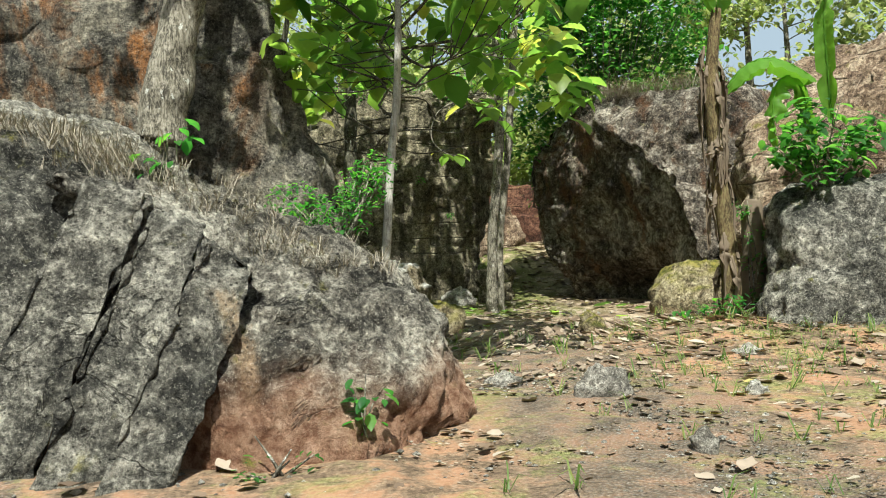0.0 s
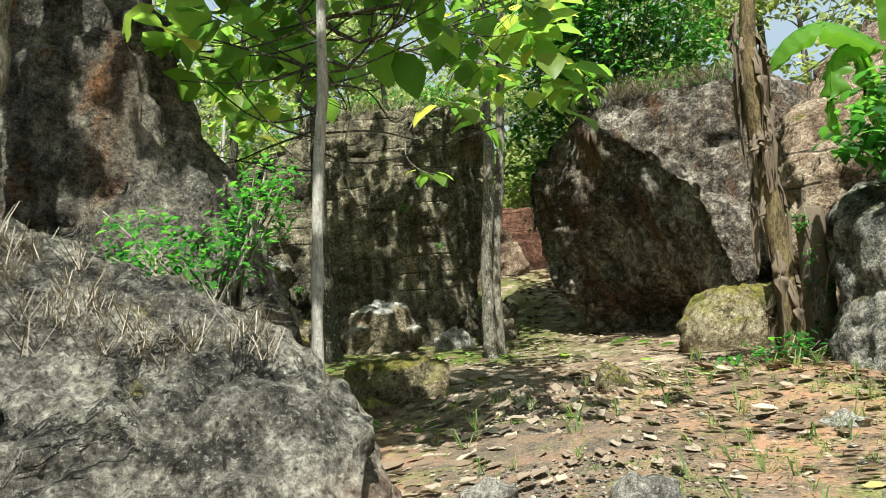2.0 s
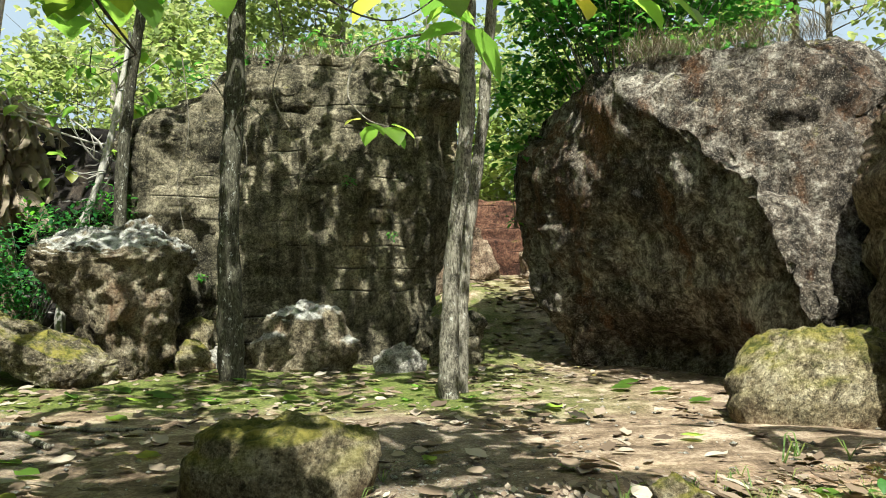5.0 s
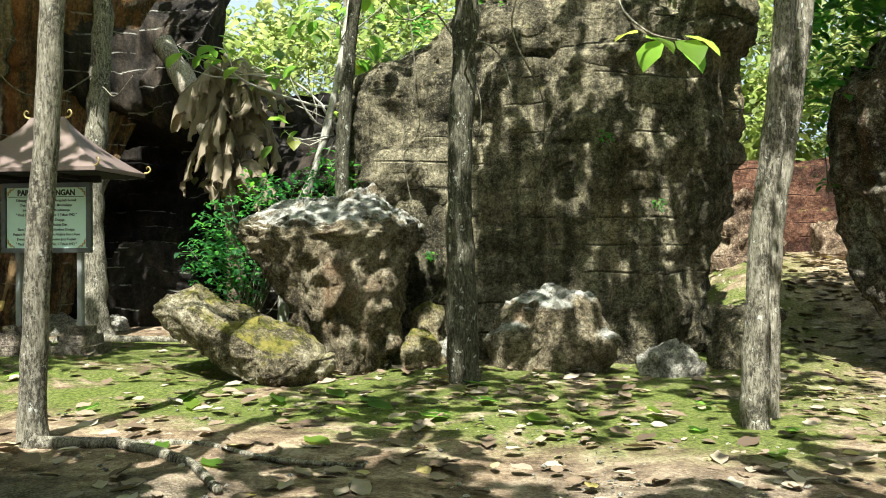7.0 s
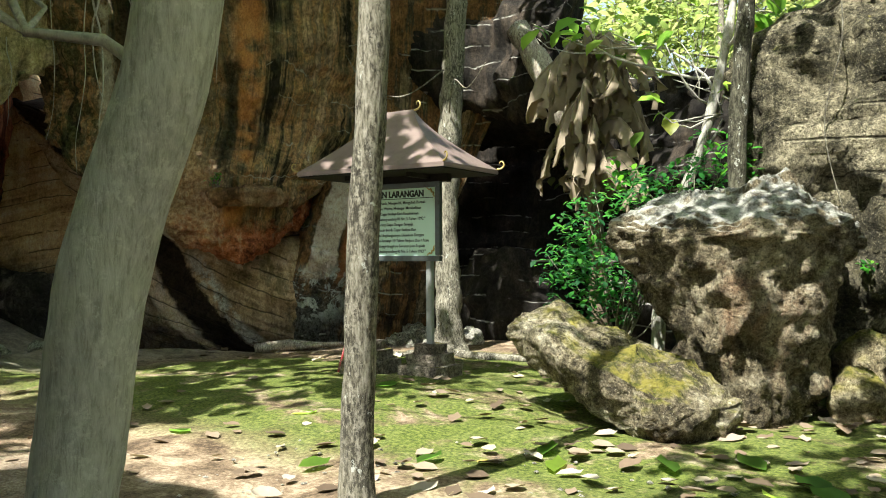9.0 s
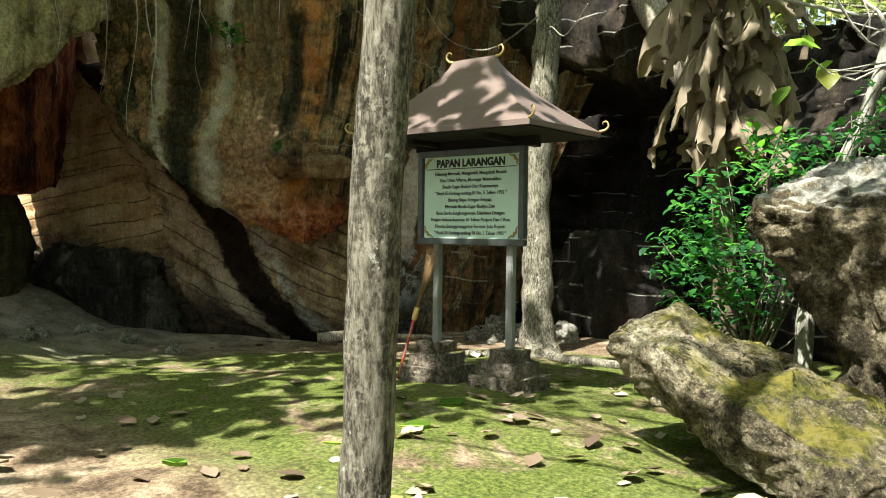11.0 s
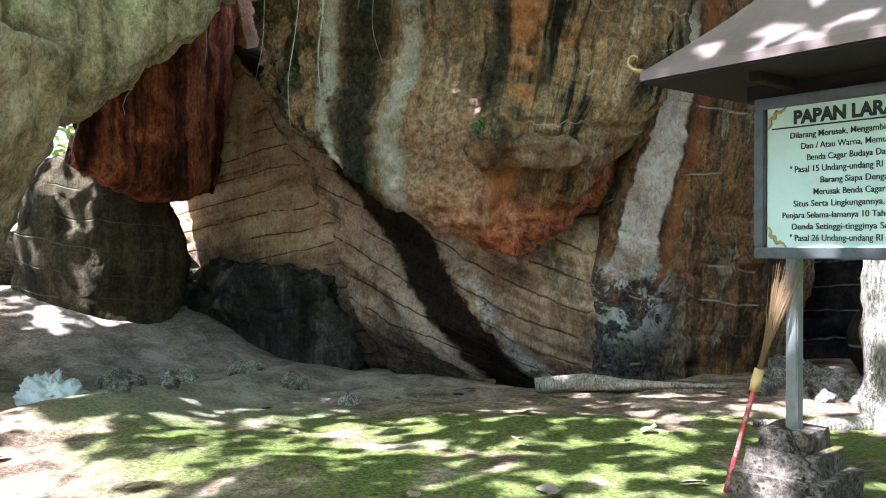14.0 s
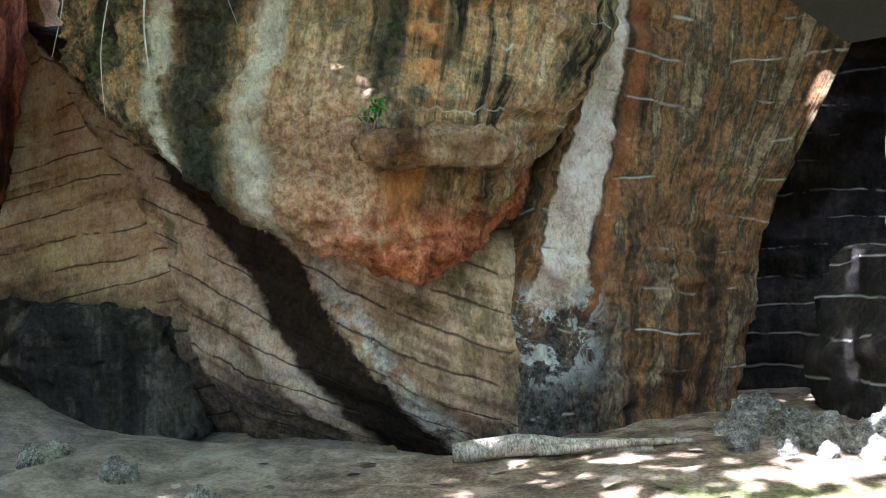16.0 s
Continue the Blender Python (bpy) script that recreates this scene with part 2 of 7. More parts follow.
def roughen(P, N, big=0.15, mid=0.06, fine=0.02, facet=0.0, strata=0.0, spacing=0.35, dip=(0, 0, 1), seed=0.0, freq=1.0, saw=None, crag=0.0, block=0.9):
    """Moves the points of a grid along their normals: lumps, chips, facets and cut ledges."""
    out = P.copy()
    o = np.array((seed * 3.1, seed * 1.7, seed * 0.9))
    for a in range(P.shape[0]):
        for b in range(P.shape[1]):
            p = P[a, b]
            q = p * freq + o
            d = big * fractal(q, 0.55, 3) + mid * fractal(q, 2.1, 4) + fine * fractal(q, 8.0, 3)
            if facet:
                v = noise.voronoi(Vector(q * 1.25 + (0.3 * fractal(q, 1.5, 2), 0, 0)))[0]
                d += facet * (min(v[1] - v[0], 0.35) - 0.18)
                w2 = noise.voronoi(Vector(q * 3.7))[0]
                d += 0.3 * facet * (min(w2[1] - w2[0], 0.3) - 0.15)
            if crag:
                for size, amount in ((block, 1.0), (block * 0.34, 0.34)):
                    near, cell = noise.voronoi(Vector(p + o) / size + Vector((0.2 * noise.noise(Vector(q * 2.0)), 0, 0)))
                    tilt = noise.noise_vector(cell[0] * 7.7)
                    edge = min(1.0, (near[1] - near[0]) / 0.1)
                    d += crag * amount * (tilt.dot(Vector(p + o) / size - cell[0]) * 1.5 + 0.45 * tilt.x - 0.25 * (1 - edge))
            if strata:
                w = float(np.dot(p, dip)) / spacing + 0.35 * noise.noise(Vector(q * 0.7))
                fr = w - math.floor(w)
                k = noise.noise(Vector((math.floor(w) * 7.3, q[0] * 0.25, q[1] * 0.25)))
                d += strata * (0.9 * k - 1.2 * math.exp(-((fr - 0.5) / 0.09) ** 2) * (0.4 + max(0, noise.noise(Vector(q * 1.3)))))
            if saw:
                way, gap, depth, limit = saw
                w = float(np.dot(p, way)) / gap + 0.2 * noise.noise(Vector(q * 0.9))
                fade = min(1.0, max(0.0, (limit - p[0]) / 0.35))
                fr = w - math.floor(w)
                d -= depth * fade * (min(fr / 0.86, (1 - fr) / 0.14))
            out[a, b] = p + N[a, b] * d
    return out


def mesh_from(name, verts, faces, material=None, smooth=True, uvs=None):
    me = bpy.data.meshes.new(name)
    me.from_pydata([tuple(v) for v in verts], [], faces)
    if smooth:
        me.polygons.foreach_set("use_smooth", [True] * len(me.polygons))
    if uvs is not None:
        layer = me.uv_layers.new(name="UVMap")
        idx = np.zeros(len(me.loops), int)
        me.loops.foreach_get("vertex_index", idx)
        layer.data.foreach_set("uv", np.asarray(uvs, float)[idx].ravel())
    if material:
        me.materials.append(material)
    me.update()
    return me


def part(name, bm, material, parent, label=""):
    """Links a bmesh or mesh as one mesh object under a thing or part."""
    if isinstance(bm, bmesh.types.BMesh):
        me = bpy.data.meshes.new(name)
        bm.to_mesh(me)
        bm.free()
    else:
        me = bm
    if material and not me.materials:
        me.materials.append(material)
    ob = new(name, me)
    ob.parent = parent
    return tagged(ob, label)


def loft_mesh(name, rings, nu, nv, material, centre_top=None, **rough_args):
    """A closed rock from horizontal outlines (z, [(x, y), ...]), all with the same number of corners, from foot to top."""
    C = np.array([[(x, y, z + (q[0] if q else 0)) for x, y, *q in pts] for z, pts in rings], float)
    mid = C[-1].mean(0)
    top = mid if centre_top is None else np.array(centre_top)
    C = np.concatenate([C, [top + (C[-1] - mid) * 0.55 + (0, 0, 0.04)], [top + (C[-1] - mid) * 0.02 + (0, 0, 0.06)]])
    P = smooth_rows(C, nv, False)
    P = np.swapaxes(smooth_rows(np.swapaxes(P, 0, 1), nu, True), 0, 1)
    P = roughen(P, grid_normals(P, True), **rough_args)
    faces = []
    for a in range(nv - 1):
        for b in range(nu):
            c = (b + 1) % nu
            faces.append((a * nu + b, a * nu + c, (a + 1) * nu + c, (a + 1) * nu + b))
    faces.append(tuple((nv - 1) * nu + b for b in range(nu)))
    faces.append(tuple(reversed(range(nu))))
    return mesh_from(name, P.reshape(-1, 3), faces, material)


def rock(name, label, rings, nu, nv, material, **kw):
    ob = new(name, loft_mesh(name, rings, nu, nv, material, **kw))
    return tagged(ob, label, "rock")


def wall_patch(name, rows, nu, nv, material, back, flip=False, **rough_args):
    """A cliff face through a net of control points, with a rough skin in front and a flat back: back is the way into the rock."""
    P = smooth_rows(np.array(rows, float), nv, False)
    P = np.swapaxes(smooth_rows(np.swapaxes(P, 0, 1), nu, False), 0, 1)
    N = grid_normals(P, False)
    if np.sum(N * np.array(back)) > 0:
        N = -N
    P = roughen(P, N, **rough_args)
    B = P + np.array(back)
    n = nu * nv
    faces = []
    for a in range(nv - 1):
        for b in range(nu - 1):
            f = (a * nu + b, a * nu + b + 1, (a + 1) * nu + b + 1, (a + 1) * nu + b)
            faces.append(f)
            faces.append(tuple(n + i for i in reversed(f)))
    rim = [b for b in range(nu)] + [a * nu + nu - 1 for a in range(1, nv)] + [(nv - 1) * nu + b for b in range(nu - 2, -1, -1)] + [a * nu for a in range(nv - 2, 0, -1)]
    for i, j in zip(rim, rim[1:] + rim[:1]):
        faces.append((j, i, n + i, n + j))
    uv = np.stack(np.meshgrid(np.linspace(0, 1, nu), np.linspace(0, 1, nv)), -1).reshape(-1, 2)
    me = mesh_from(name, np.concatenate([P.reshape(-1, 3), B.reshape(-1, 3)]), faces, material, True, np.concatenate([uv, uv]))
    bm = bmesh.new()
    bm.from_mesh(me)
    bmesh.ops.recalc_face_normals(bm, faces=bm.faces)
    bm.to_mesh(me)
    bm.free()
    return me


def tube_mesh(name, pts, radii, sides=12, material=None, knots=0.0, step=0.12, caps=True):
    """A tapered limb along a curve through pts."""
    C = np.concatenate([np.array(pts, float), np.array(radii, float)[:, None]], 1)
    length = np.sum(np.linalg.norm(np.diff(C[:, :3], axis=0), axis=1))
    n = max(3, int(length / step) + 1)
    S = smooth_rows(C, n, False)
    T = np.gradient(S[:, :3], axis=0)
    verts, faces = [], []
    ref = Vector((1, 0.3, 0.1))
    for i in range(n):
        t = Vector(T[i]).normalized()
        if abs(t.dot(ref)) > 0.95:
            ref = Vector((0.1, 1, 0.2))
        a = t.cross(ref).normalized()
        b = t.cross(a)
        for k in range(sides):
            w = 2 * math.pi * k / sides
            r = max(S[i, 3], 0.0015)
            d = a * math.cos(w) + b * math.sin(w)
            p = Vector(S[i, :3])
            if knots:
                r *= 1 + knots * noise.noise(Vector((p + d * 0.2) * 3.0)) + 0.4 * knots * noise.noise(Vector((p + d * 0.1) * 11))
            verts.append(p + d * r)
    for i in range(n - 1):
        for k in range(sides):
            c = (k + 1) % sides
            faces.append((i * sides + k, (i + 1) * sides + k, (i + 1) * sides + c, i * sides + c))
    if caps:
        faces.append(tuple(range(sides)))
        faces.append(tuple((n - 1) * sides + k for k in reversed(range(sides))))
    return mesh_from(name, verts, faces, material)


def join_meshes(name, meshes, material=None):
    verts, faces, o = [], [], 0
    for me in meshes:
        v = np.zeros(len(me.vertices) * 3)
        me.vertices.foreach_get("co", v)
        verts.append(v.reshape(-1, 3))
        faces += [tuple(i + o for i in p.vertices) for p in me.polygons]
        o += len(me.vertices)
        bpy.data.meshes.remove(me)
    return mesh_from(name, np.concatenate(verts), faces, material)


def leaves_mesh(name, centres, sizes, material, droop=0.5, aspect=0.62, fold=0.25, seed=1, spread=0.9, curl=0.12):
    """Many leaves in one mesh: each a folded, pointed blade of four faces hanging from its stalk."""
    rng = np.random.RandomState(seed)
    n = len(centres)
    c, s = np.asarray(centres, float), np.asarray(sizes, float)[:, None]
    yaw = rng.rand(n) * 2 * np.pi
    pitch = -droop + spread * (rng.rand(n) - 0.5)
    d = np.stack([np.cos(yaw) * np.cos(pitch), np.sin(yaw) * np.cos(pitch), np.sin(pitch)], 1)
    side = np.stack([-np.sin(yaw), np.cos(yaw), 0.6 * (rng.rand(n) - 0.5)], 1)
    side /= np.linalg.norm(side, axis=1, keepdims=True)
    up = np.cross(d, side)
    w = s * aspect * 0.5
    base, tip = c, c + d * s - up * s * curl
    m1 = c + d * s * 0.5 + up * s * curl * 0.4
    l1, r1 = c + d * s * 0.22 + side * w * 0.75 + up * w * fold, c + d * s * 0.22 - side * w * 0.75 + up * w * fold
    l2, r2 = c + d * s * 0.58 + side * w + up * w * fold, c + d * s * 0.58 - side * w + up * w * fold
    l3, r3 = c + d * s * 0.85 + side * w * 0.5, c + d * s * 0.85 - side * w * 0.5
    V = np.stack([base, l1, l2, l3, tip, r3, r2, r1, m1], 1).reshape(-1, 3)
    F = np.array([(0, 8, 2, 1), (8, 4, 3, 2), (0, 7, 6, 8), (8, 6, 5, 4)])
    faces = (F[None] + (np.arange(n) * 9)[:, None, None]).reshape(-1, 4)
    me = bpy.data.meshes.new(name)
    me.vertices.add(len(V))
    me.vertices.foreach_set("co", V.ravel())
    me.loops.add(faces.size)
    me.loops.foreach_set("vertex_index", faces.ravel())
    me.polygons.add(len(faces))
    me.polygons.foreach_set("loop_start", np.arange(len(faces)) * 4)
    me.polygons.foreach_set("loop_total", np.full(len(faces), 4))
    me.update(calc_edges=True)
    me.materials.append(material)
    return me


def leaf_material(name, stops, rough=0.45, glow=0.6, gain=2.6, blue=0.5):
    """A leaf: shade by blade, with light shining through it."""
    m = Mat(name)
    g = m.node("ShaderNodeNewGeometry")
    col = m.ramp(g.outputs["Random Per Island"], stops)
    col = m.mix(m.math("MULTIPLY", m.noise(m.pos(), 14.0, 3), 0.5), col, tuple(c * 0.6 for c in stops[0][1]))
    m.end(col, rough, spec=0.35)
    tr = m.node("ShaderNodeBsdfTranslucent")
    m.t.links.new(m.mix(1.0, col, (gain, gain, gain * blue), "MULTIPLY"), tr.inputs[0])
    mx = m.node("ShaderNodeMixShader")
    mx.inputs[0].default_value = glow
    m.t.links.new(m.b.outputs[0], mx.inputs[1])
    m.t.links.new(tr.outputs[0], mx.inputs[2])
    m.t.links.new(mx.outputs[0], m.out.inputs[0])
    return m.m


TEAK_LEAF = leaf_material("teak_leaf", [(0.0, (0.07, 0.14, 0.022)), (0.45, (0.13, 0.23, 0.035)), (0.85, (0.22, 0.3, 0.045)), (1.0, (0.38, 0.34, 0.06))], 0.4, 0.6, 2.8, 0.85)
BUSH_LEAF = leaf_material("bush_leaf", [(0.0, (0.028, 0.09, 0.022)), (0.6, (0.06, 0.17, 0.04)), (1.0, (0.12, 0.26, 0.05))])
FERN_LEAF = leaf_material("fresh_green_leaf", [(0.0, (0.03, 0.12, 0.03)), (0.6, (0.06, 0.2, 0.04)), (1.0, (0.13, 0.3, 0.04))])
GRASS_BLADE = leaf_material("grass_blade", [(0.0, (0.07, 0.13, 0.03)), (0.6, (0.15, 0.22, 0.06)), (1.0, (0.32, 0.33, 0.12))], 0.5, 0.45, 2.0, 0.8)
SHRUB_LEAF = leaf_material("blue_green_leaf", [(0.0, (0.02, 0.085, 0.035)), (0.6, (0.045, 0.15, 0.055)), (1.0, (0.09, 0.22, 0.06))])
# paler, greyer green: sun and distance haze put into the leaf colour
HAZY_LEAF = leaf_material("hazy_pale_leaf", [(0.0, (0.13, 0.18, 0.055)), (0.6, (0.25, 0.3, 0.1)), (1.0, (0.42, 0.43, 0.2))], 0.5, 0.55, 2.0, 0.8)
DRY_LEAF = leaf_material("dry_leaf", [(0.0, (0.09, 0.06, 0.04)), (0.35, (0.24, 0.17, 0.115)), (0.8, (0.42, 0.34, 0.26)), (0.95, (0.52, 0.45, 0.36)), (1.0, (0.45, 0.36, 0.09))], 0.7, 0.1, 1.0)
BANANA_LEAF = leaf_material("banana_leaf", [(0.0, (0.1, 0.24, 0.03)), (1.0, (0.16, 0.3, 0.04))], 0.4, 0.5)
DEAD_BANANA = leaf_material("dead_banana_leaf", [(0.0, (0.07, 0.045, 0.028)), (0.5, (0.17, 0.125, 0.085)), (1.0, (0.34, 0.28, 0.2))], 0.8, 0.15, 1.0)
PALE_DEAD_LEAF = leaf_material("bleached_dead_leaf", [(0.0, (0.16, 0.115, 0.075)), (0.5, (0.3, 0.235, 0.165)), (1.0, (0.48, 0.41, 0.31))], 0.8, 0.2, 1.2)
STRAW = leaf_material("dry_straw", [(0.0, (0.16, 0.13, 0.095)), (1.0, (0.42, 0.37, 0.29))], 0.8, 0.1, 1.0)


def bark_material(name, dark, mid, pale, patch_at, blotch=0.6):
    m = Mat(name)
    p = m.pos()
    f = m.noise(m.pos((1, 1, 0.2)), 48, 7, 0.75, 0.3)
    col = m.ramp(f, [(0.38, dark), (0.48, mid), (0.62, pale)])
    wide = m.noise(m.pos((1, 1, 0.5)), 4.0, 8, 0.78, 0.4)
    spots = m.span(wide, 0.46, 0.55)
    flake = m.span(m.noise(m.pos((1, 1, 0.45)), 42.0, 5, 0.7), 0.4, 0.56)
    col = m.mix(m.math("MULTIPLY", m.math("MULTIPLY", spots, flake), blotch), col, tuple(c * 0.35 for c in dark))
    grey = m.span(m.noise(p, 17.0, 8, 0.8), 0.53, 0.6)
    col = m.mix(m.math("MULTIPLY", grey, 0.4), col, tuple(min(0.8, c * 1.35) for c in pale))
    lich = m.span(m.noise(m.pos((1, 1, 0.7)), 15.0, 5, 0.65, 0.3), patch_at - 0.03, patch_at + 0.01)
    lich = m.math("MULTIPLY", lich, m.span(m.noise(p, 60, 3), 0.36, 0.46))
    col = m.mix(m.math("MULTIPLY", lich, 0.9 * min(1.0, blotch * 1.2)), col, (0.52, 0.52, 0.47))
    m.bump(m.math("ADD", f, m.math("MULTIPLY", m.noise(p, 70, 3), 0.3)), 0.008, 0.9)
    return m.end(col, 0.9, spec=0.2)


BARK = bark_material("lichen_bark", (0.055, 0.047, 0.034), (0.165, 0.147, 0.11), (0.32, 0.29, 0.235), 0.66, 0.8)
BARK_PALE = bark_material("pale_smooth_bark", (0.22, 0.2, 0.17), (0.36, 0.335, 0.29), (0.47, 0.445, 0.395), 0.6, 0.3)
# pale smooth bark, raised further: sun on the trunk put into the colour
BARK_SUNLIT = bark_material("sunlit_smooth_bark", (0.36, 0.335, 0.29), (0.5, 0.475, 0.42), (0.6, 0.575, 0.52), 0.66, 0.2)
BARK_DARK = bark_material("dark_mossy_bark", (0.022, 0.02, 0.013), (0.055, 0.05, 0.034), (0.14, 0.13, 0.095), 0.63)


# ---- ground ----
def smoothstep(a, b, v):
    t = np.clip((v - a) / (b - a), 0, 1)
    return t * t * (3 - 2 * t)


def bumpg(x, y, cx, cy, r):
    return np.exp(-(((x - cx) ** 2 + (y - cy) ** 2) / (r * r)))


def ground_z(x, y):
    """The lie of the land: a near-level clearing that rises between the rocks at the back and dips into the cave."""
    x, y = np.asarray(x, float), np.asarray(y, float)
    z = 0.03 + 0.27 * bumpg(x, y, 4.4, 11.0, 2.6) + 0.16 * bumpg(x, y, -7.4, 18.8, 2.2) - 0.12 * bumpg(x, y, 1.8, 20.0, 3.0)
    z = z + 1.45 * smoothstep(20.5, 28.5, y) * smoothstep(-0.5, 2.0, x) * smoothstep(9, 6, x)
    z = z - 0.14 * smoothstep(-10.6, -13.2, x) * smoothstep(16.5, 18.0, y)
    z = z - 0.22 * smoothstep(26.2, 27.2, y - 0.4 * x) * smoothstep(-12.7, -13.5, x)
    z = z + 0.16 * np.exp(-((x + 14.6 + 0.5 * (y - 17.5)) / 0.55) ** 2) * smoothstep(14.5, 16.0, y) * smoothstep(20.2, 18.8, y)
    z = z + 0.95 * smoothstep(-16.2, -20.0, x) * smoothstep(20.5, 18.8, y)
    return z


def axis_steps(lo, hi, step, far):
    inner = list(np.arange(lo, hi + step / 2, step))
    out, d, v = [], step, hi
    while v < far:
        d *= 1.35
        v += d
        out.append(v)
    pre, d, v = [], step, lo
    while v > -far:
        d *= 1.35
        v -= d
        pre.append(v)
    return np.array(pre[::-1] + inner + out)


def ground_material():
    m = Mat("earth_with_moss_and_gravel")
    p = m.pos()
    x, y, z = m.axes(p)
    big, mid, fine = m.noise(p, 0.45, 5, 0.6, 0.5), m.noise(p, 2.2, 6, 0.7, 0.4), m.noise(p, 26, 6, 0.75)
    soil = m.ramp(m.math("ADD", m.math("MULTIPLY", mid, 0.6), m.math("MULTIPLY", fine, 0.4)),
                  [(0.4, (0.07, 0.048, 0.031)), (0.5, (0.22, 0.155, 0.102)), (0.6, (0.45, 0.36, 0.26))])
    red = m.math("MULTIPLY", m.span(y, 14.0, 10.0), m.span(mid, 0.45, 0.6))
    col = m.mix(m.math("MULTIPLY", red, 0.75), soil, (0.36, 0.18, 0.095))
    peb = m.cells(p, 38)
    gravel = m.ramp(m.math("ADD", m.math("MULTIPLY", peb, 0.9), m.math("MULTIPLY", fine, 0.3)), [(0.2, (0.38, 0.36, 0.32)), (0.5, (0.19, 0.175, 0.15)), (0.75, (0.06, 0.052, 0.044))])
    dx = m.math("SUBTRACT", x, m.math("ADD", 0.9, m.math("MULTIPLY", m.math("SUBTRACT", y, 10.0), -0.12)))
    lane = m.math("SUBTRACT", m.math("ABSOLUTE", dx), m.math("MULTIPLY", mid, 1.6))
    gmask = m.math("MULTIPLY", m.math("MULTIPLY", m.span(lane, 0.6, -0.2), 0.8), m.span(y, 16.5, 14.0))
    gmask = m.math("MAXIMUM", gmask, m.math("MULTIPLY", m.span(m.math("ADD", x, m.math("MULTIPLY", mid, 1.5)), -1.2, -2.4), m.span(m.math("ADD", y, m.math("MULTIPLY", big, 2.5)), 16.2, 15.0)))
    col = m.mix(m.math("MULTIPLY", gmask, 0.55), col, gravel)
    # thin grass over the sunny soil and a moss lawn in front of the cave
    thin = m.math("MULTIPLY", m.span(y, 13.5, 10.5), m.span(m.noise(p, 1.1, 6, 0.75, 0.6), 0.5, 0.64))
    col = m.mix(m.math("MULTIPLY", thin, 0.65), col, m.ramp(fine, [(0.42, (0.12, 0.15, 0.035)), (0.58, (0.3, 0.31, 0.11))]))
    ym = m.math("ADD", y, m.math("MULTIPLY", mid, 1.8))
    lawn = m.math("MULTIPLY", m.span(ym, 16.3, 17.4), m.span(m.math("ADD", x, m.math("MULTIPLY", mid, 2.0)), 5.2, 2.2))
    edge = m.math("ADD", m.math("ADD", m.math("MULTIPLY", x, 0.65), m.math("MULTIPLY", y, -0.75)), m.math("MULTIPLY", mid, 1.6))
    lawn = m.math("MULTIPLY", lawn, m.span(edge, -22.1, -21.4))
    lawn = m.math("MULTIPLY", lawn, m.span(m.noise(p, 0.9, 7, 0.75, 0.4), 0.37, 0.5))
    moss = m.ramp(fine, [(0.38, (0.034, 0.054, 0.01)), (0.5, (0.09, 0.122, 0.02)), (0.62, (0.18, 0.2, 0.042))])
    col = m.mix(m.math("MULTIPLY", lawn, 0.9), col, moss)
    cave = m.math("MULTIPLY", m.span(x, -12.5, -14.5), m.span(y, 15.5, 17.0))
    col = m.mix(m.math("MULTIPLY", cave, 0.7), col, m.ramp(m.math("ADD", m.math("MULTIPLY", mid, 0.6), m.math("MULTIPLY", fine, 0.4)), [(0.38, (0.14, 0.115, 0.095)), (0.5, (0.3, 0.255, 0.215)), (0.62, (0.46, 0.4, 0.345))]))
    h = m.math("ADD", m.math("MULTIPLY", fine, 0.8), m.math("MULTIPLY", m.noise(p, 90, 3, 0.6), 0.4))
    h = m.math("ADD", h, m.math("MULTIPLY", m.math("MULTIPLY", gmask, m.span(peb, 0.5, 0.1)), 0.7))
    m.bump(h, 0.03, 0.9)
    return m.end(col, 0.95, spec=0.15)


def build_ground():
    X, Y = axis_steps(-23, 9, 0.11, 1500), axis_steps(-2.5, 30, 0.11, 1500)
    gx, gy = np.meshgrid(X, Y)
    gz = ground_z(gx, gy)
    near = (np.abs(gx + 7) < 17) & (np.abs(gy - 14) < 17)
    for i, j in zip(*np.nonzero(near)):
        v = Vector((gx[i, j], gy[i, j], 0))
        gz[i, j] += 0.05 * noise.fractal(v * 0.8, 0.9, 2.1, 3) + 0.018 * noise.fractal(v * 4.0, 0.9, 2.1, 3)
    nu, nv = len(X), len(Y)
    a = (np.arange(nv - 1)[:, None] * nu + np.arange(nu - 1)[None]).ravel()
    faces = np.stack([a, a + 1, a + nu + 1, a + nu], 1)
    me = mesh_from("ground", np.stack([gx, gy, gz], -1).reshape(-1, 3), faces.tolist(), ground_material())
    tagged(new("ground", me), "bare reddish earth with moss, gravel and fallen leaves", "ground", kind="structure")


build_ground()


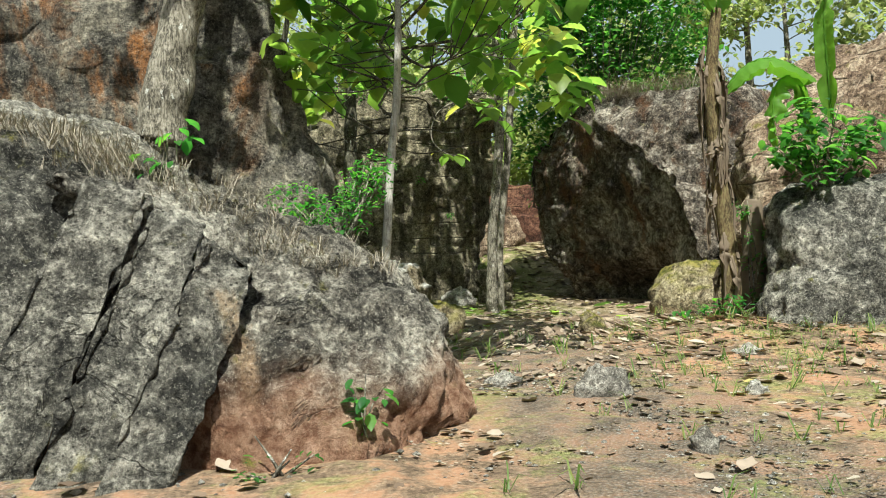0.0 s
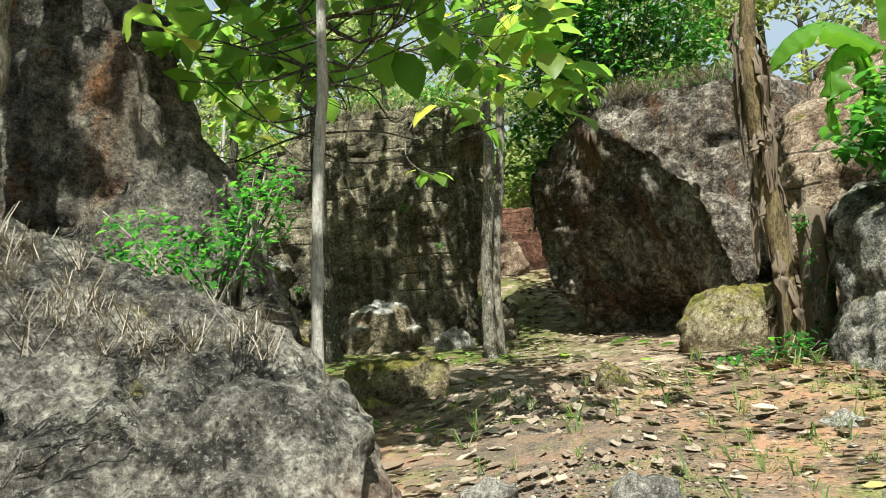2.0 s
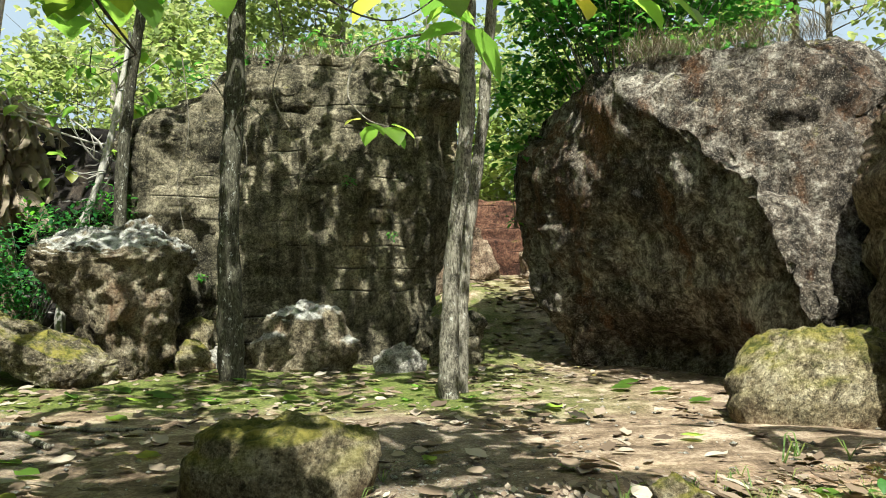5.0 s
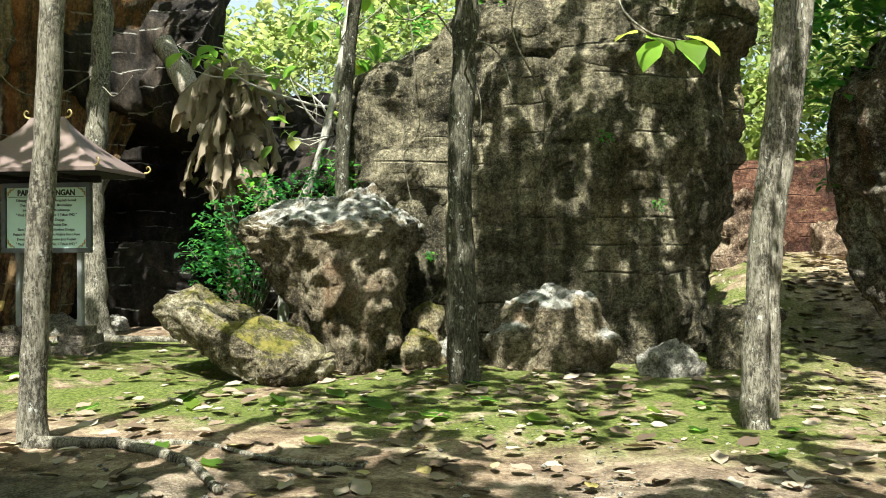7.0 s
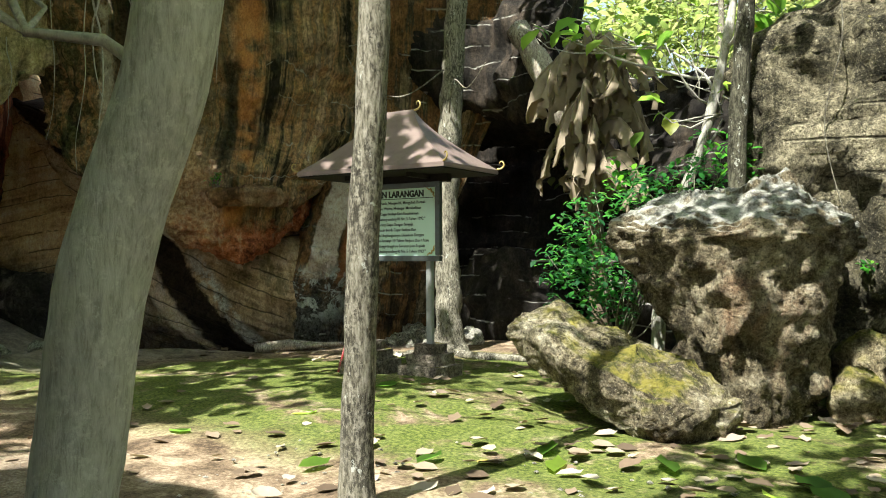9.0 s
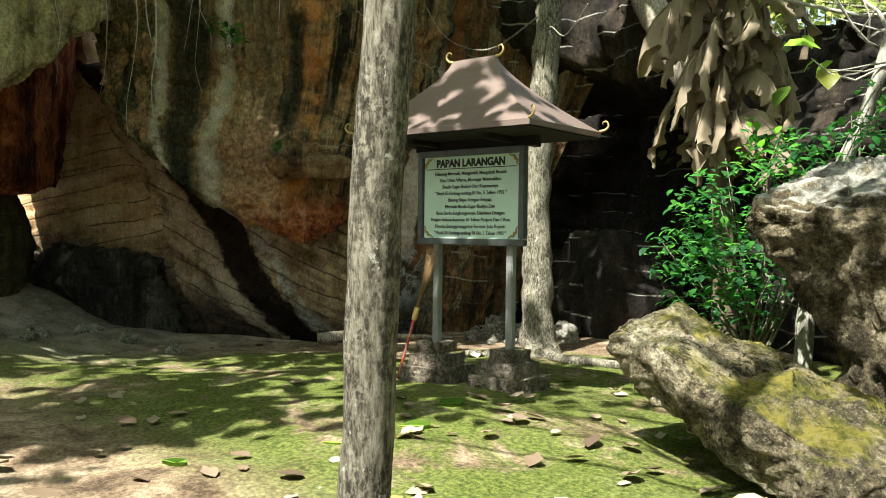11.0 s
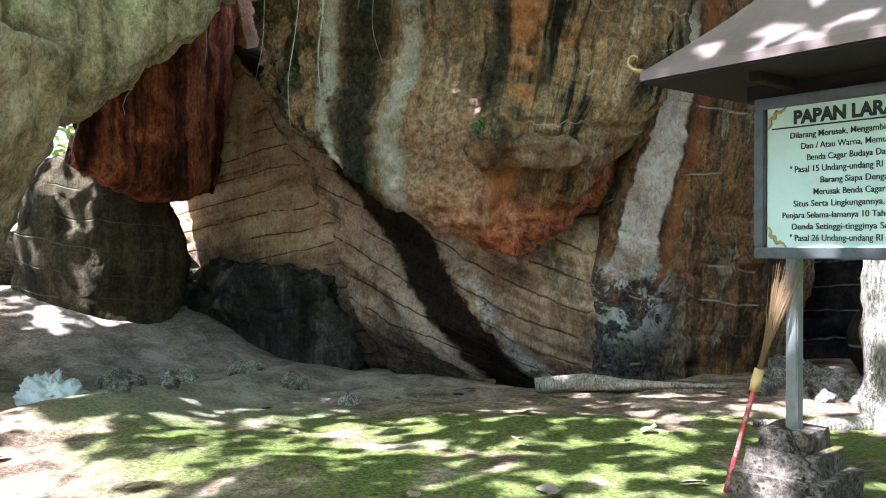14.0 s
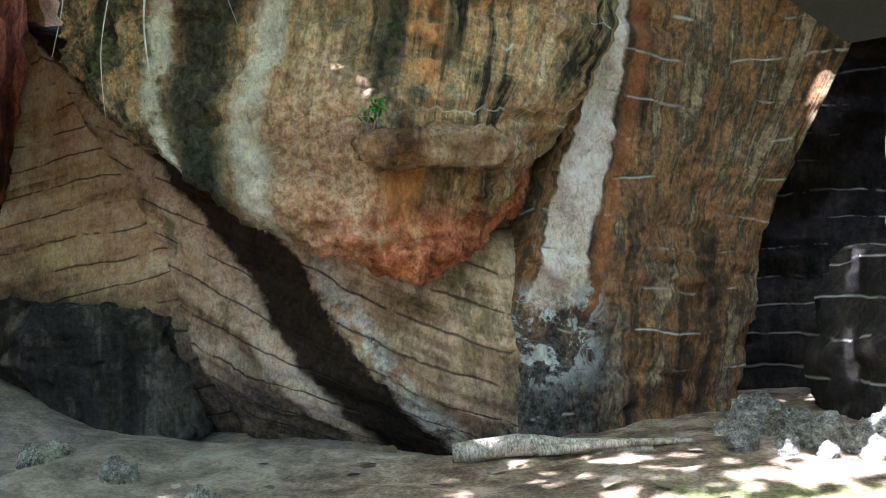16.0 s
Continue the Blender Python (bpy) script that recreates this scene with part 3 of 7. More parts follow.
# ---- the cave cliff ----
def streak_extra(m, p, col, fine):
    """Red iron stain along the broken lower edge, a black seep and a pale one beside it."""
    u, v, w = m.axes(m.uv())
    wob = m.math("MULTIPLY", m.math("SUBTRACT", m.noise(p, 1.6, 5, 0.7), 0.5), 0.25)
    s_col = m.noise(m.pos((5.0, 5.0, 0.3)), 1.0, 6, 0.7, 0.2)
    olive = m.span(m.noise(m.pos((1, 1, 0.45)), 0.7, 5, 0.65, 0.5), 0.46, 0.58)
    col = m.mix(m.math("MULTIPLY", olive, 0.45), col, m.ramp(s_col, [(0.42, (0.05, 0.047, 0.026)), (0.58, (0.27, 0.25, 0.16))]))
    zz = m.math("ADD", m.math("MULTIPLY", m.axes(p)[2], 1.7), m.math("MULTIPLY", m.noise(p, 0.7, 4, 0.6), 2.2))
    cut = m.math("MULTIPLY", m.span(m.math("ABSOLUTE", m.math("SUBTRACT", m.math("FRACT", zz), 0.5)), 0.03, 0.0), m.math("MULTIPLY", m.span(u, 0.5, 0.7), m.span(m.noise(p, 1.5, 3), 0.5, 0.56)))
    col = m.mix(m.math("MULTIPLY", cut, 0.8), col, (0.5, 0.46, 0.38))
    us = m.math("ADD", u, m.math("MULTIPLY", wob, 0.15))
    green = m.math("MULTIPLY", m.span(us, 0.3, 0.22), m.span(m.noise(p, 2.2, 7, 0.7), 0.44, 0.54))
    col = m.mix(m.math("MULTIPLY", green, 0.85), col, m.ramp(fine, [(0.42, (0.025, 0.028, 0.014)), (0.6, (0.11, 0.11, 0.055))]))
    pink = m.math("MULTIPLY", m.span(m.math("ABSOLUTE", m.math("SUBTRACT", us, 0.5)), 0.13, 0.05), m.span(m.math("ADD", v, wob), 0.42, 0.66))
    col = m.mix(m.math("MULTIPLY", pink, 0.6), col, m.ramp(fine, [(0.4, (0.34, 0.15, 0.08)), (0.5, (0.58, 0.33, 0.2)), (0.62, (0.72, 0.52, 0.38))]))
    rust = m.math("MULTIPLY", m.span(m.math("ABSOLUTE", m.math("SUBTRACT", us, 0.63)), 0.06, 0.02), m.span(m.noise(p, 1.2, 5), 0.4, 0.55))
    col = m.mix(m.math("MULTIPLY", rust, 0.85), col, (0.62, 0.27, 0.09))
    black = m.span(m.math("ABSOLUTE", m.math("SUBTRACT", us, 0.31)), 0.06, 0.02)
    black = m.math("MAXIMUM", black, m.math("MULTIPLY", m.span(m.math("ABSOLUTE", m.math("SUBTRACT", us, 0.58)), 0.035, 0.012), m.span(m.noise(p, 0.9, 4), 0.42, 0.56)))
    col = m.mix(m.math("MULTIPLY", black, 0.9), col, m.ramp(fine, [(0.4, (0.008, 0.011, 0.008)), (0.62, (0.04, 0.045, 0.03))]))
    pale = m.math("MAXIMUM", m.span(m.math("ABSOLUTE", m.math("SUBTRACT", us, 0.39)), 0.03, 0.006), m.span(m.math("ABSOLUTE", m.math("SUBTRACT", us, 0.25)), 0.022, 0.006))
    pale = m.math("MULTIPLY", pale, m.span(m.noise(p, 2.4, 7, 0.75), 0.36, 0.5))
    col = m.mix(m.math("MULTIPLY", pale, 0.85), col, (0.6, 0.54, 0.44))
    red = m.math("MULTIPLY", m.span(m.math("ADD", v, wob), 0.7, 0.76), m.span(m.math("ADD", u, wob), 0.42, 0.54))
    col = m.mix(m.math("MULTIPLY", red, 0.85), col, m.ramp(m.math("ADD", m.math("MULTIPLY", fine, 0.4), m.math("MULTIPLY", m.noise(p, 3.5, 6, 0.7, 0.8), 0.6)), [(0.4, (0.13, 0.032, 0.016)), (0.48, (0.46, 0.13, 0.05)), (0.54, (0.6, 0.22, 0.1)), (0.6, (0.66, 0.4, 0.24))]))
    return col


def shade_foot(m, p, col, fine, lo, hi):
    """Darkened foot of a cave wall: shade of the undercut put into the colour, patchy along its upper edge."""
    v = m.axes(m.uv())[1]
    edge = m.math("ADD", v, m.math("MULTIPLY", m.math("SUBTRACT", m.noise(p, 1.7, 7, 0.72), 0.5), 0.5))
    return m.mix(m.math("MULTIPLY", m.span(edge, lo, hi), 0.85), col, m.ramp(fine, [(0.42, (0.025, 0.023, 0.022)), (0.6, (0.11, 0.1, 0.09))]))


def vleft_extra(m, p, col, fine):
    return shade_foot(m, p, col, fine, 0.54, 0.78)


def vwall_extra(m, p, col, fine):
    """A wide black seep that runs down the slanting face, pale stone on both sides."""
    u, v, w = m.axes(m.uv())
    wob = m.math("MULTIPLY", m.math("SUBTRACT", m.noise(p, 1.2, 4, 0.6), 0.5), 0.18)
    d = m.math("ADD", m.math("SUBTRACT", u, m.math("ADD", 0.34, m.math("MULTIPLY", m.math("SUBTRACT", v, 0.5), 0.62))), m.math("MULTIPLY", wob, 0.5))
    d2 = m.math("ADD", d, m.math("MULTIPLY", m.math("SUBTRACT", m.noise(p, 7, 6, 0.7), 0.5), 0.08))
    moss = m.math("MULTIPLY", m.span(m.noise(m.pos((1, 1, 0.5)), 2.6, 6, 0.7), 0.52, 0.6), m.span(v, 0.3, 0.5))
    col = m.mix(m.math("MULTIPLY", moss, 0.6), col, (0.1, 0.09, 0.04))
    col = shade_foot(m, p, col, fine, 0.6, 0.92)
    band = m.span(m.math("ABSOLUTE", d2), 0.105, 0.075)
    flank = m.math("MULTIPLY", m.span(m.math("ABSOLUTE", m.math("SUBTRACT", m.math("ABSOLUTE", d), 0.15)), 0.075, 0.02), m.span(v, 0.4, 0.6))
    flank = m.math("MULTIPLY", flank, m.span(m.noise(p, 2.4, 6, 0.7), 0.4, 0.52))
    col = m.mix(m.math("MULTIPLY", flank, 0.75), col, m.ramp(fine, [(0.4, (0.36, 0.33, 0.29)), (0.6, (0.72, 0.68, 0.62))]))
    # tan strip lightened to paint the light that the slanting edge catches
    lit_edge = m.math("MULTIPLY", m.span(m.math("ABSOLUTE", m.math("ADD", d, 0.155)), 0.07, 0.03), m.span(v, 0.04, 0.14))
    col = m.mix(m.math("MULTIPLY", lit_edge, 0.7), col, m.ramp(m.math("ADD", m.math("MULTIPLY", fine, 0.5), m.math("MULTIPLY", m.noise(p, 3.0, 6, 0.7), 0.5)), [(0.42, (0.42, 0.28, 0.16)), (0.55, (0.74, 0.57, 0.4))]))
    return m.mix(m.math("MULTIPLY", band, 0.95), col, m.ramp(fine, [(0.4, (0.005, 0.003, 0.0025)), (0.62, (0.018, 0.012, 0.009))]))


def rwall_extra(m, p, col, fine):
    """The long white scar and the pale broken patch under it."""
    u, v, w = m.axes(m.uv())
    wob = m.math("MULTIPLY", m.math("SUBTRACT", m.noise(p, 1.1, 5, 0.6), 0.5), 0.1)
    c = m.math("ADD", 0.17, m.math("MULTIPLY", m.math("SUBTRACT", 0.62, v), 0.16))
    side = m.math("ABSOLUTE", m.math("ADD", m.math("SUBTRACT", u, c), wob))
    ev = m.math("ADD", v, m.math("MULTIPLY", m.math("SUBTRACT", m.noise(p, 2.6, 7, 0.75), 0.5), 0.25))
    scar = m.math("MULTIPLY", m.span(side, 0.1, 0.08), m.math("MULTIPLY", m.span(ev, 0.76, 0.69), m.span(v, 0.26, 0.36)))
    rim = m.math("MULTIPLY", m.span(m.math("ABSOLUTE", m.math("SUBTRACT", m.math("SUBTRACT", u, c), 0.14)), 0.045, 0.01), m.span(v, 0.8, 0.7))
    col = m.mix(m.math("MULTIPLY", rim, 0.6), col, (0.32, 0.12, 0.045))
    # near-black patch low on the left part of this wall
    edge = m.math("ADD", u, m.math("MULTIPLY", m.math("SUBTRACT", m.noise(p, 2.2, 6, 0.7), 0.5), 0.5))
    foot_dark = m.math("MULTIPLY", m.math("MULTIPLY", m.span(ev, 0.7, 0.84), m.span(edge, 0.48, 0.28)), 0.85)
    col = m.mix(foot_dark, col, m.ramp(fine, [(0.42, (0.016, 0.016, 0.017)), (0.6, (0.11, 0.105, 0.1))]))
    chip = m.math("MULTIPLY", m.span(m.noise(p, 2.6, 7, 0.75, 0.5), 0.48, 0.54), m.math("MULTIPLY", m.span(m.math("ABSOLUTE", m.math("SUBTRACT", u, 0.16)), 0.22, 0.1), m.span(m.math("ABSOLUTE", m.math("SUBTRACT", v, 0.78)), 0.11, 0.05)))
    col = m.mix(m.math("MULTIPLY", chip, 0.9), col, (0.5, 0.5, 0.47))
    return m.mix(m.math("MULTIPLY", scar, 0.93), col, m.ramp(m.math("ADD", m.math("MULTIPLY", fine, 0.5), m.math("MULTIPLY", m.noise(p, 2.0, 6, 0.7), 0.5)), [(0.42, (0.5, 0.38, 0.3)), (0.52, (0.7, 0.57, 0.48)), (0.6, (0.76, 0.68, 0.61))]))


OVERHANG = cliff_material("streaked_overhang_stone", [(0.43, (0.024, 0.02, 0.013)), (0.465, (0.18, 0.13, 0.07)), (0.5, (0.42, 0.235, 0.11)), (0.53, (0.19, 0.145, 0.085)), (0.575, (0.540, 0.350, 0.203)), (0.61, (0.72, 0.6, 0.44))], (0.0, 0.0, 0), 0.0, (0.03, 0.02, 0.015), streak_extra, 1.5, grain=0.5, fall=(7.0, 9.0))
CURTAIN = cliff_material("red_curtain_stone", [(0.42, (0.032, 0.014, 0.009)), (0.48, (0.192, 0.049, 0.021)), (0.54, (0.416, 0.140, 0.058)), (0.6, (0.096, 0.028, 0.016))], (0, 0, 0), 0.0, (0.03, 0.02, 0.015))
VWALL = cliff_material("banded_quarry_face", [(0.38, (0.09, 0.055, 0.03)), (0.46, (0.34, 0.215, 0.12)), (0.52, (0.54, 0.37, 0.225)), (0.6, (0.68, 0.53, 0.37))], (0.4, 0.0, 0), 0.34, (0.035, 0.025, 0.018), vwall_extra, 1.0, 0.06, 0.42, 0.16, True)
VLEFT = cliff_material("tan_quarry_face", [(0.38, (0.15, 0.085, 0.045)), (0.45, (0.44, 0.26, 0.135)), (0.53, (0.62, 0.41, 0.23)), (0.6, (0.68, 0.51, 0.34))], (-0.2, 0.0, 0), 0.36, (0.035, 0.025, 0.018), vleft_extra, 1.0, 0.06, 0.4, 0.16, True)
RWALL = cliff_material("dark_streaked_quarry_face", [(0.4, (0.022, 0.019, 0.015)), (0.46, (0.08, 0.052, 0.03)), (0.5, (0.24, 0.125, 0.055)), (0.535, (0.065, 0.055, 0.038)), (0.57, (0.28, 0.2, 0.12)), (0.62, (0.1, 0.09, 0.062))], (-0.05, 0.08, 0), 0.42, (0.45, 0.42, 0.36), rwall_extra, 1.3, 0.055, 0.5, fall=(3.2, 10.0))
ARCHROCK = cliff_material("olive_grey_arch_stone", [(0.4, (0.14, 0.115, 0.055)), (0.48, (0.45, 0.37, 0.21)), (0.55, (0.68, 0.56, 0.36)), (0.62, (0.36, 0.31, 0.17))], (0, 0, 0), 0.0, (0.03, 0.03, 0.02), None, 1.4)
STUBROCK = cliff_material("olive_banded_stub_stone", [(0.4, (0.018, 0.016, 0.01)), (0.5, (0.06, 0.048, 0.026)), (0.6, (0.12, 0.095, 0.055))], (0.05, 0.1, 0), 0.4, (0.14, 0.13, 0.1))
DARK_ROCK = cliff_material("rough_black_stone", [(0.38, (0.012, 0.011, 0.01)), (0.5, (0.045, 0.04, 0.035)), (0.6, (0.18, 0.155, 0.13))], (0, 0, 0), 0.0, (0.1, 0.1, 0.1), None, 1.5)
LEDGE_STONE = cliff_material("orange_ledge_stone", [(0.4, (0.08, 0.045, 0.025)), (0.5, (0.3, 0.17, 0.09)), (0.6, (0.42, 0.3, 0.19))], (0, 0, 0), 0.0, (0.1, 0.1, 0.1), None, 1.5)
# near-black: the deep shade at the back of the cave is in this colour
BACKWALL = cliff_material("shade_black_cave_stone", [(0.36, (0.008, 0.007, 0.007)), (0.5, (0.028, 0.024, 0.021)), (0.66, (0.1, 0.075, 0.055))], (0, 0.1, 0), 0.4, (0.42, 0.4, 0.36), None, 1.2, 0.06, 0.46)


def cliff(name, label, rows, nu, nv, material, back, **kw):
    me = wall_patch(name, rows, nu, nv, material, back, **kw)
    return tagged(new(name, me), label, "cliff", kind="structure")


cliff("wall_overhang", "overhanging cliff streaked orange, olive and black", [
    [(-15.7, 17.4, 10.5), (-14.4, 17.6, 10.5), (-13.0, 18.1, 10.4), (-12.2, 18.7, 10.3), (-11.4, 19.4, 10.3), (-10.9, 20.3, 10.3), (-10.5, 21.6, 10.3)],
    [(-16.5, 18.6, 6.9), (-15.3, 18.8, 6.6), (-14.0, 19.4, 6.3), (-13.1, 20.0, 6.1), (-12.3, 20.7, 6.0), (-11.9, 21.6, 6.0), (-11.7, 22.8, 6.1)],
    [(-16.6, 18.96, 4.5), (-15.6, 19.1, 4.4), (-14.4, 19.8, 4.2), (-13.5, 20.5, 4.1), (-12.9, 21.04, 4.0), (-12.5, 21.8, 4.05), (-12.2, 22.8, 4.1)],
    [(-16.55, 19.02, 4.09), (-15.6, 19.1, 3.6), (-14.5, 19.5, 3.1), (-13.5, 20.2, 2.95), (-12.9, 20.8, 2.95), (-12.5, 21.4, 2.98), (-12.45, 22.3, 3.0)],
    [(-16.5, 19.05, 3.87), (-15.3, 19.15, 3.05), (-14.4, 19.7, 2.2), (-13.6, 20.4, 1.75), (-13.2, 20.9, 1.55), (-12.9, 21.4, 1.75), (-12.9, 22.2, 2.4)],
    [(-17.3, 19.7, 3.95), (-16.2, 20.2, 3.1), (-15.2, 20.8, 2.4), (-14.4, 21.3, 1.95), (-13.9, 21.6, 1.7), (-13.4, 22.0, 2.0), (-13.2, 22.6, 2.4)],
], 140, 170, OVERHANG, (-0.9, 1.6, 0.5), big=0.14, mid=0.08, fine=0.03, facet=0.04, crag=0.09, block=0.8, strata=0.06, spacing=0.55)
cliff("wall_slanting_face", "slanting quarried cave wall with cut bands", [
    [(-19.15, 19.64, 5.0), (-17.5, 20.3, 4.3), (-16.0, 21.0, 3.5), (-14.8, 21.6, 3.0), (-13.6, 22.2, 2.8)],
    [(-18.6, 19.86, 4.1), (-17.0, 20.5, 3.3), (-15.6, 21.1, 2.7), (-14.4, 21.6, 2.3), (-13.5, 22.1, 2.1)],
    [(-17.3, 20.4, 2.16), (-16.2, 20.8, 1.9), (-15.0, 21.2, 1.7), (-13.9, 21.6, 1.6), (-13.1, 22.0, 1.6)],
    [(-16.5, 20.55, 0.62), (-15.6, 20.7, 0.55), (-14.6, 21.1, 0.5), (-13.5, 21.45, 0.45), (-12.9, 21.85, 0.5)],
    [(-16.4, 21.4, -0.6), (-15.7, 21.7, -0.6), (-14.6, 22.0, -0.6), (-13.4, 22.2, -0.6), (-12.95, 22.1, -0.5)],
], 110, 90, VWALL, (-0.3, 1.5, 0.3), big=0.06, mid=0.03, fine=0.012, strata=0.07, spacing=0.34, dip=(0.4, 0.0, 1.0))
cliff("wall_banded_face", "tan quarried cave wall with cut bands", [
    [(-21.0, 18.3, 6.0), (-19.75, 19.5, 6.0), (-19.3, 19.75, 6.0)],
    [(-21.0, 18.3, 4.2), (-19.6, 19.45, 4.3), (-18.6, 19.9, 4.1)],
    [(-20.9, 18.4, 2.2), (-19.0, 19.5, 2.2), (-17.3, 20.45, 2.16)],
    [(-19.7, 19.15, 1.33), (-18.5, 19.7, 1.1), (-16.45, 20.6, 0.72)],
    [(-18.6, 19.7, -0.5), (-17.9, 20.5, -0.5), (-16.2, 21.6, -0.5)],
], 80, 80, VLEFT, (-0.6, 1.5, 0.0), big=0.05, mid=0.03, fine=0.012, strata=0.06, spacing=0.36, dip=(-0.2, 0.0, 1.0))
cliff("wall_red_curtain", "dark red hanging curtain of cave rock", [
    [(-16.5, 16.2, 6.5), (-17.0, 17.5, 6.5), (-17.6, 18.6, 6.5), (-18.9, 19.6, 6.5)],
    [(-16.6, 16.5, 4.2), (-17.2, 17.5, 4.3), (-17.8, 18.5, 4.4), (-18.9, 19.5, 4.6)],
    [(-16.8, 16.7, 2.75), (-17.2, 17.4, 2.45), (-17.7, 18.3, 2.4), (-18.7, 19.2, 2.6)],
    [(-17.6, 16.7, 2.75), (-18.0, 17.4, 2.5), (-18.6, 18.3, 2.5), (-19.2, 19.2, 2.6)],
], 70, 70, CURTAIN, (-1.2, 0.3, 0.5), big=0.1, mid=0.06, fine=0.015, facet=0.05)
cliff("wall_dark_streaks", "dark streaked cliff wall with pale saw lines and a white scar", [
    [(-10.8, 20.6, 10.3), (-10.3, 21.6, 10.3), (-9.6, 22.8, 10.3), (-8.4, 23.6, 10.3)],
    [(-12.2, 22.1, 6.1), (-11.8, 22.8, 6.2), (-11.0, 24.0, 6.3), (-9.6, 24.8, 6.0)],
    [(-12.6, 22.6, 3.6), (-12.4, 23.4, 3.6), (-11.7, 24.5, 3.6), (-10.7, 24.9, 3.8)],
    [(-12.85, 22.2, 1.9), (-12.5, 23.1, 2.0), (-12.1, 24.2, 2.0), (-11.6, 24.9, 2.1)],
    [(-12.95, 21.9, 0.9), (-12.5, 22.9, 0.9), (-12.1, 24.1, 0.9), (-11.8, 24.8, 0.9)],
    [(-12.85, 21.8, -0.4), (-12.6, 22.8, -0.4), (-12.35, 24.0, -0.4), (-12.2, 24.6, -0.4)],
], 100, 140, RWALL, (-1.6, 0.9, 0.0), big=0.1, mid=0.05, fine=0.015, facet=0.03, crag=0.07, block=0.7, strata=0.06, spacing=0.42, dip=(0.0, 0.1, 0.99))
cliff("wall_cave_back", "stepped rock wall at the cave back, its shade put into the black colour", [
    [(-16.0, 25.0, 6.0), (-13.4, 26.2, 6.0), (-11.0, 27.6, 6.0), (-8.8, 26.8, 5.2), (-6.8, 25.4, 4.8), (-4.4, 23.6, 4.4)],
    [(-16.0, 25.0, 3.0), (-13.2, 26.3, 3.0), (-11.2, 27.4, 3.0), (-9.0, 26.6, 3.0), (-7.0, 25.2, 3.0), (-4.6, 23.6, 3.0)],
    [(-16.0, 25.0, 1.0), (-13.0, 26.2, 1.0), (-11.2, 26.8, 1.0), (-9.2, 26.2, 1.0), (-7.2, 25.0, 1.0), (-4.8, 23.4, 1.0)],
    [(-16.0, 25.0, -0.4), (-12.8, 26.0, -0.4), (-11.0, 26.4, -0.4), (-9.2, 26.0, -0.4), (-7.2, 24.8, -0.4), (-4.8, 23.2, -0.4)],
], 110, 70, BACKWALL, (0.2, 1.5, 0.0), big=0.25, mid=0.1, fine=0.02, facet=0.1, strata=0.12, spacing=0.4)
cliff("wall_cave_roof", "rock roof over the cave back, its shade put into the dark colour", [
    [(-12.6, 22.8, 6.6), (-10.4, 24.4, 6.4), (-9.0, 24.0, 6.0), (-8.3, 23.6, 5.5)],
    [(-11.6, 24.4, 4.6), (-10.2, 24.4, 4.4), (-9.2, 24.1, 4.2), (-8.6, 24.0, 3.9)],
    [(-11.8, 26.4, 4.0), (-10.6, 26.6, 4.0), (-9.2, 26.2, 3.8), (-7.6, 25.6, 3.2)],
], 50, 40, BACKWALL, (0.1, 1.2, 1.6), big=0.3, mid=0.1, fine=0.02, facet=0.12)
cliff("wall_arch", "olive-grey limestone arch at the mouth of the cave", [
    [(-13.6, 12.6, 9.5), (-14.4, 14.2, 9.5), (-15.0, 16.0, 9.5), (-15.4, 17.6, 9.5), (-16.2, 19.4, 9.5)],
    [(-13.8, 12.8, 5.6), (-14.6, 14.2, 5.6), (-15.3, 15.8, 5.6), (-15.6, 17.3, 5.8), (-16.0, 19.0, 6.2)],
    [(-14.0, 13.0, 3.2), (-14.8, 14.4, 3.1), (-15.6, 15.85, 3.0), (-15.7, 17.25, 3.85), (-15.9, 19.0, 5.0)],
    [(-15.4, 13.2, 2.9), (-16.0, 14.4, 2.9), (-16.6, 15.8, 3.0), (-16.8, 17.2, 4.0), (-17.0, 18.8, 5.2)],
], 110, 80, ARCHROCK, (-1.6, 0.4, 0.6), big=0.2, mid=0.09, fine=0.02, facet=0.04, crag=0.12, block=0.9)


# ---- large rocks ----
def blob(cx, cy, rx, ry, rot=0.0, jit=0.15, k=8, seed=0):
    r = random.Random(seed * 131 + 7)
    out = []
    for i in range(k):
        a = 2 * math.pi * i / k
        f = 1 + jit * (r.random() * 2 - 1)
        x, y = rx * math.cos(a) * f, ry * math.sin(a) * f
        c, s = math.cos(radians(rot)), math.sin(radians(rot))
        out.append((cx + x * c - y * s, cy + x * s + y * c))
    return out


def small_rock(name, label, x, y, z, rx, ry, h, rot, material, seed, sink=0.12, nu=40, nv=24, lean=(0, 0), **kw):
    args = dict(big=0.12 * h, mid=0.1 * h, fine=0.03 * h, facet=0.5 * h, seed=seed, freq=max(1.0, 0.75 / h))
    args.update(kw)
    rings = [(z - sink, blob(x, y, rx * 0.92, ry * 0.92, rot, 0.12, 8, seed)),
             (z + h * 0.35, blob(x + lean[0] * 0.4, y + lean[1] * 0.4, rx, ry, rot, 0.14, 8, seed)),
             (z + h * 0.75, blob(x + lean[0] * 0.8, y + lean[1] * 0.8, rx * 0.86, ry * 0.86, rot, 0.18, 8, seed + 1)),
             (z + h * 0.96, blob(x + lean[0], y + lean[1], rx * 0.6, ry * 0.6, rot, 0.2, 8, seed + 2))]
    return rock(name, label, rings, nu, nv, material, **args)


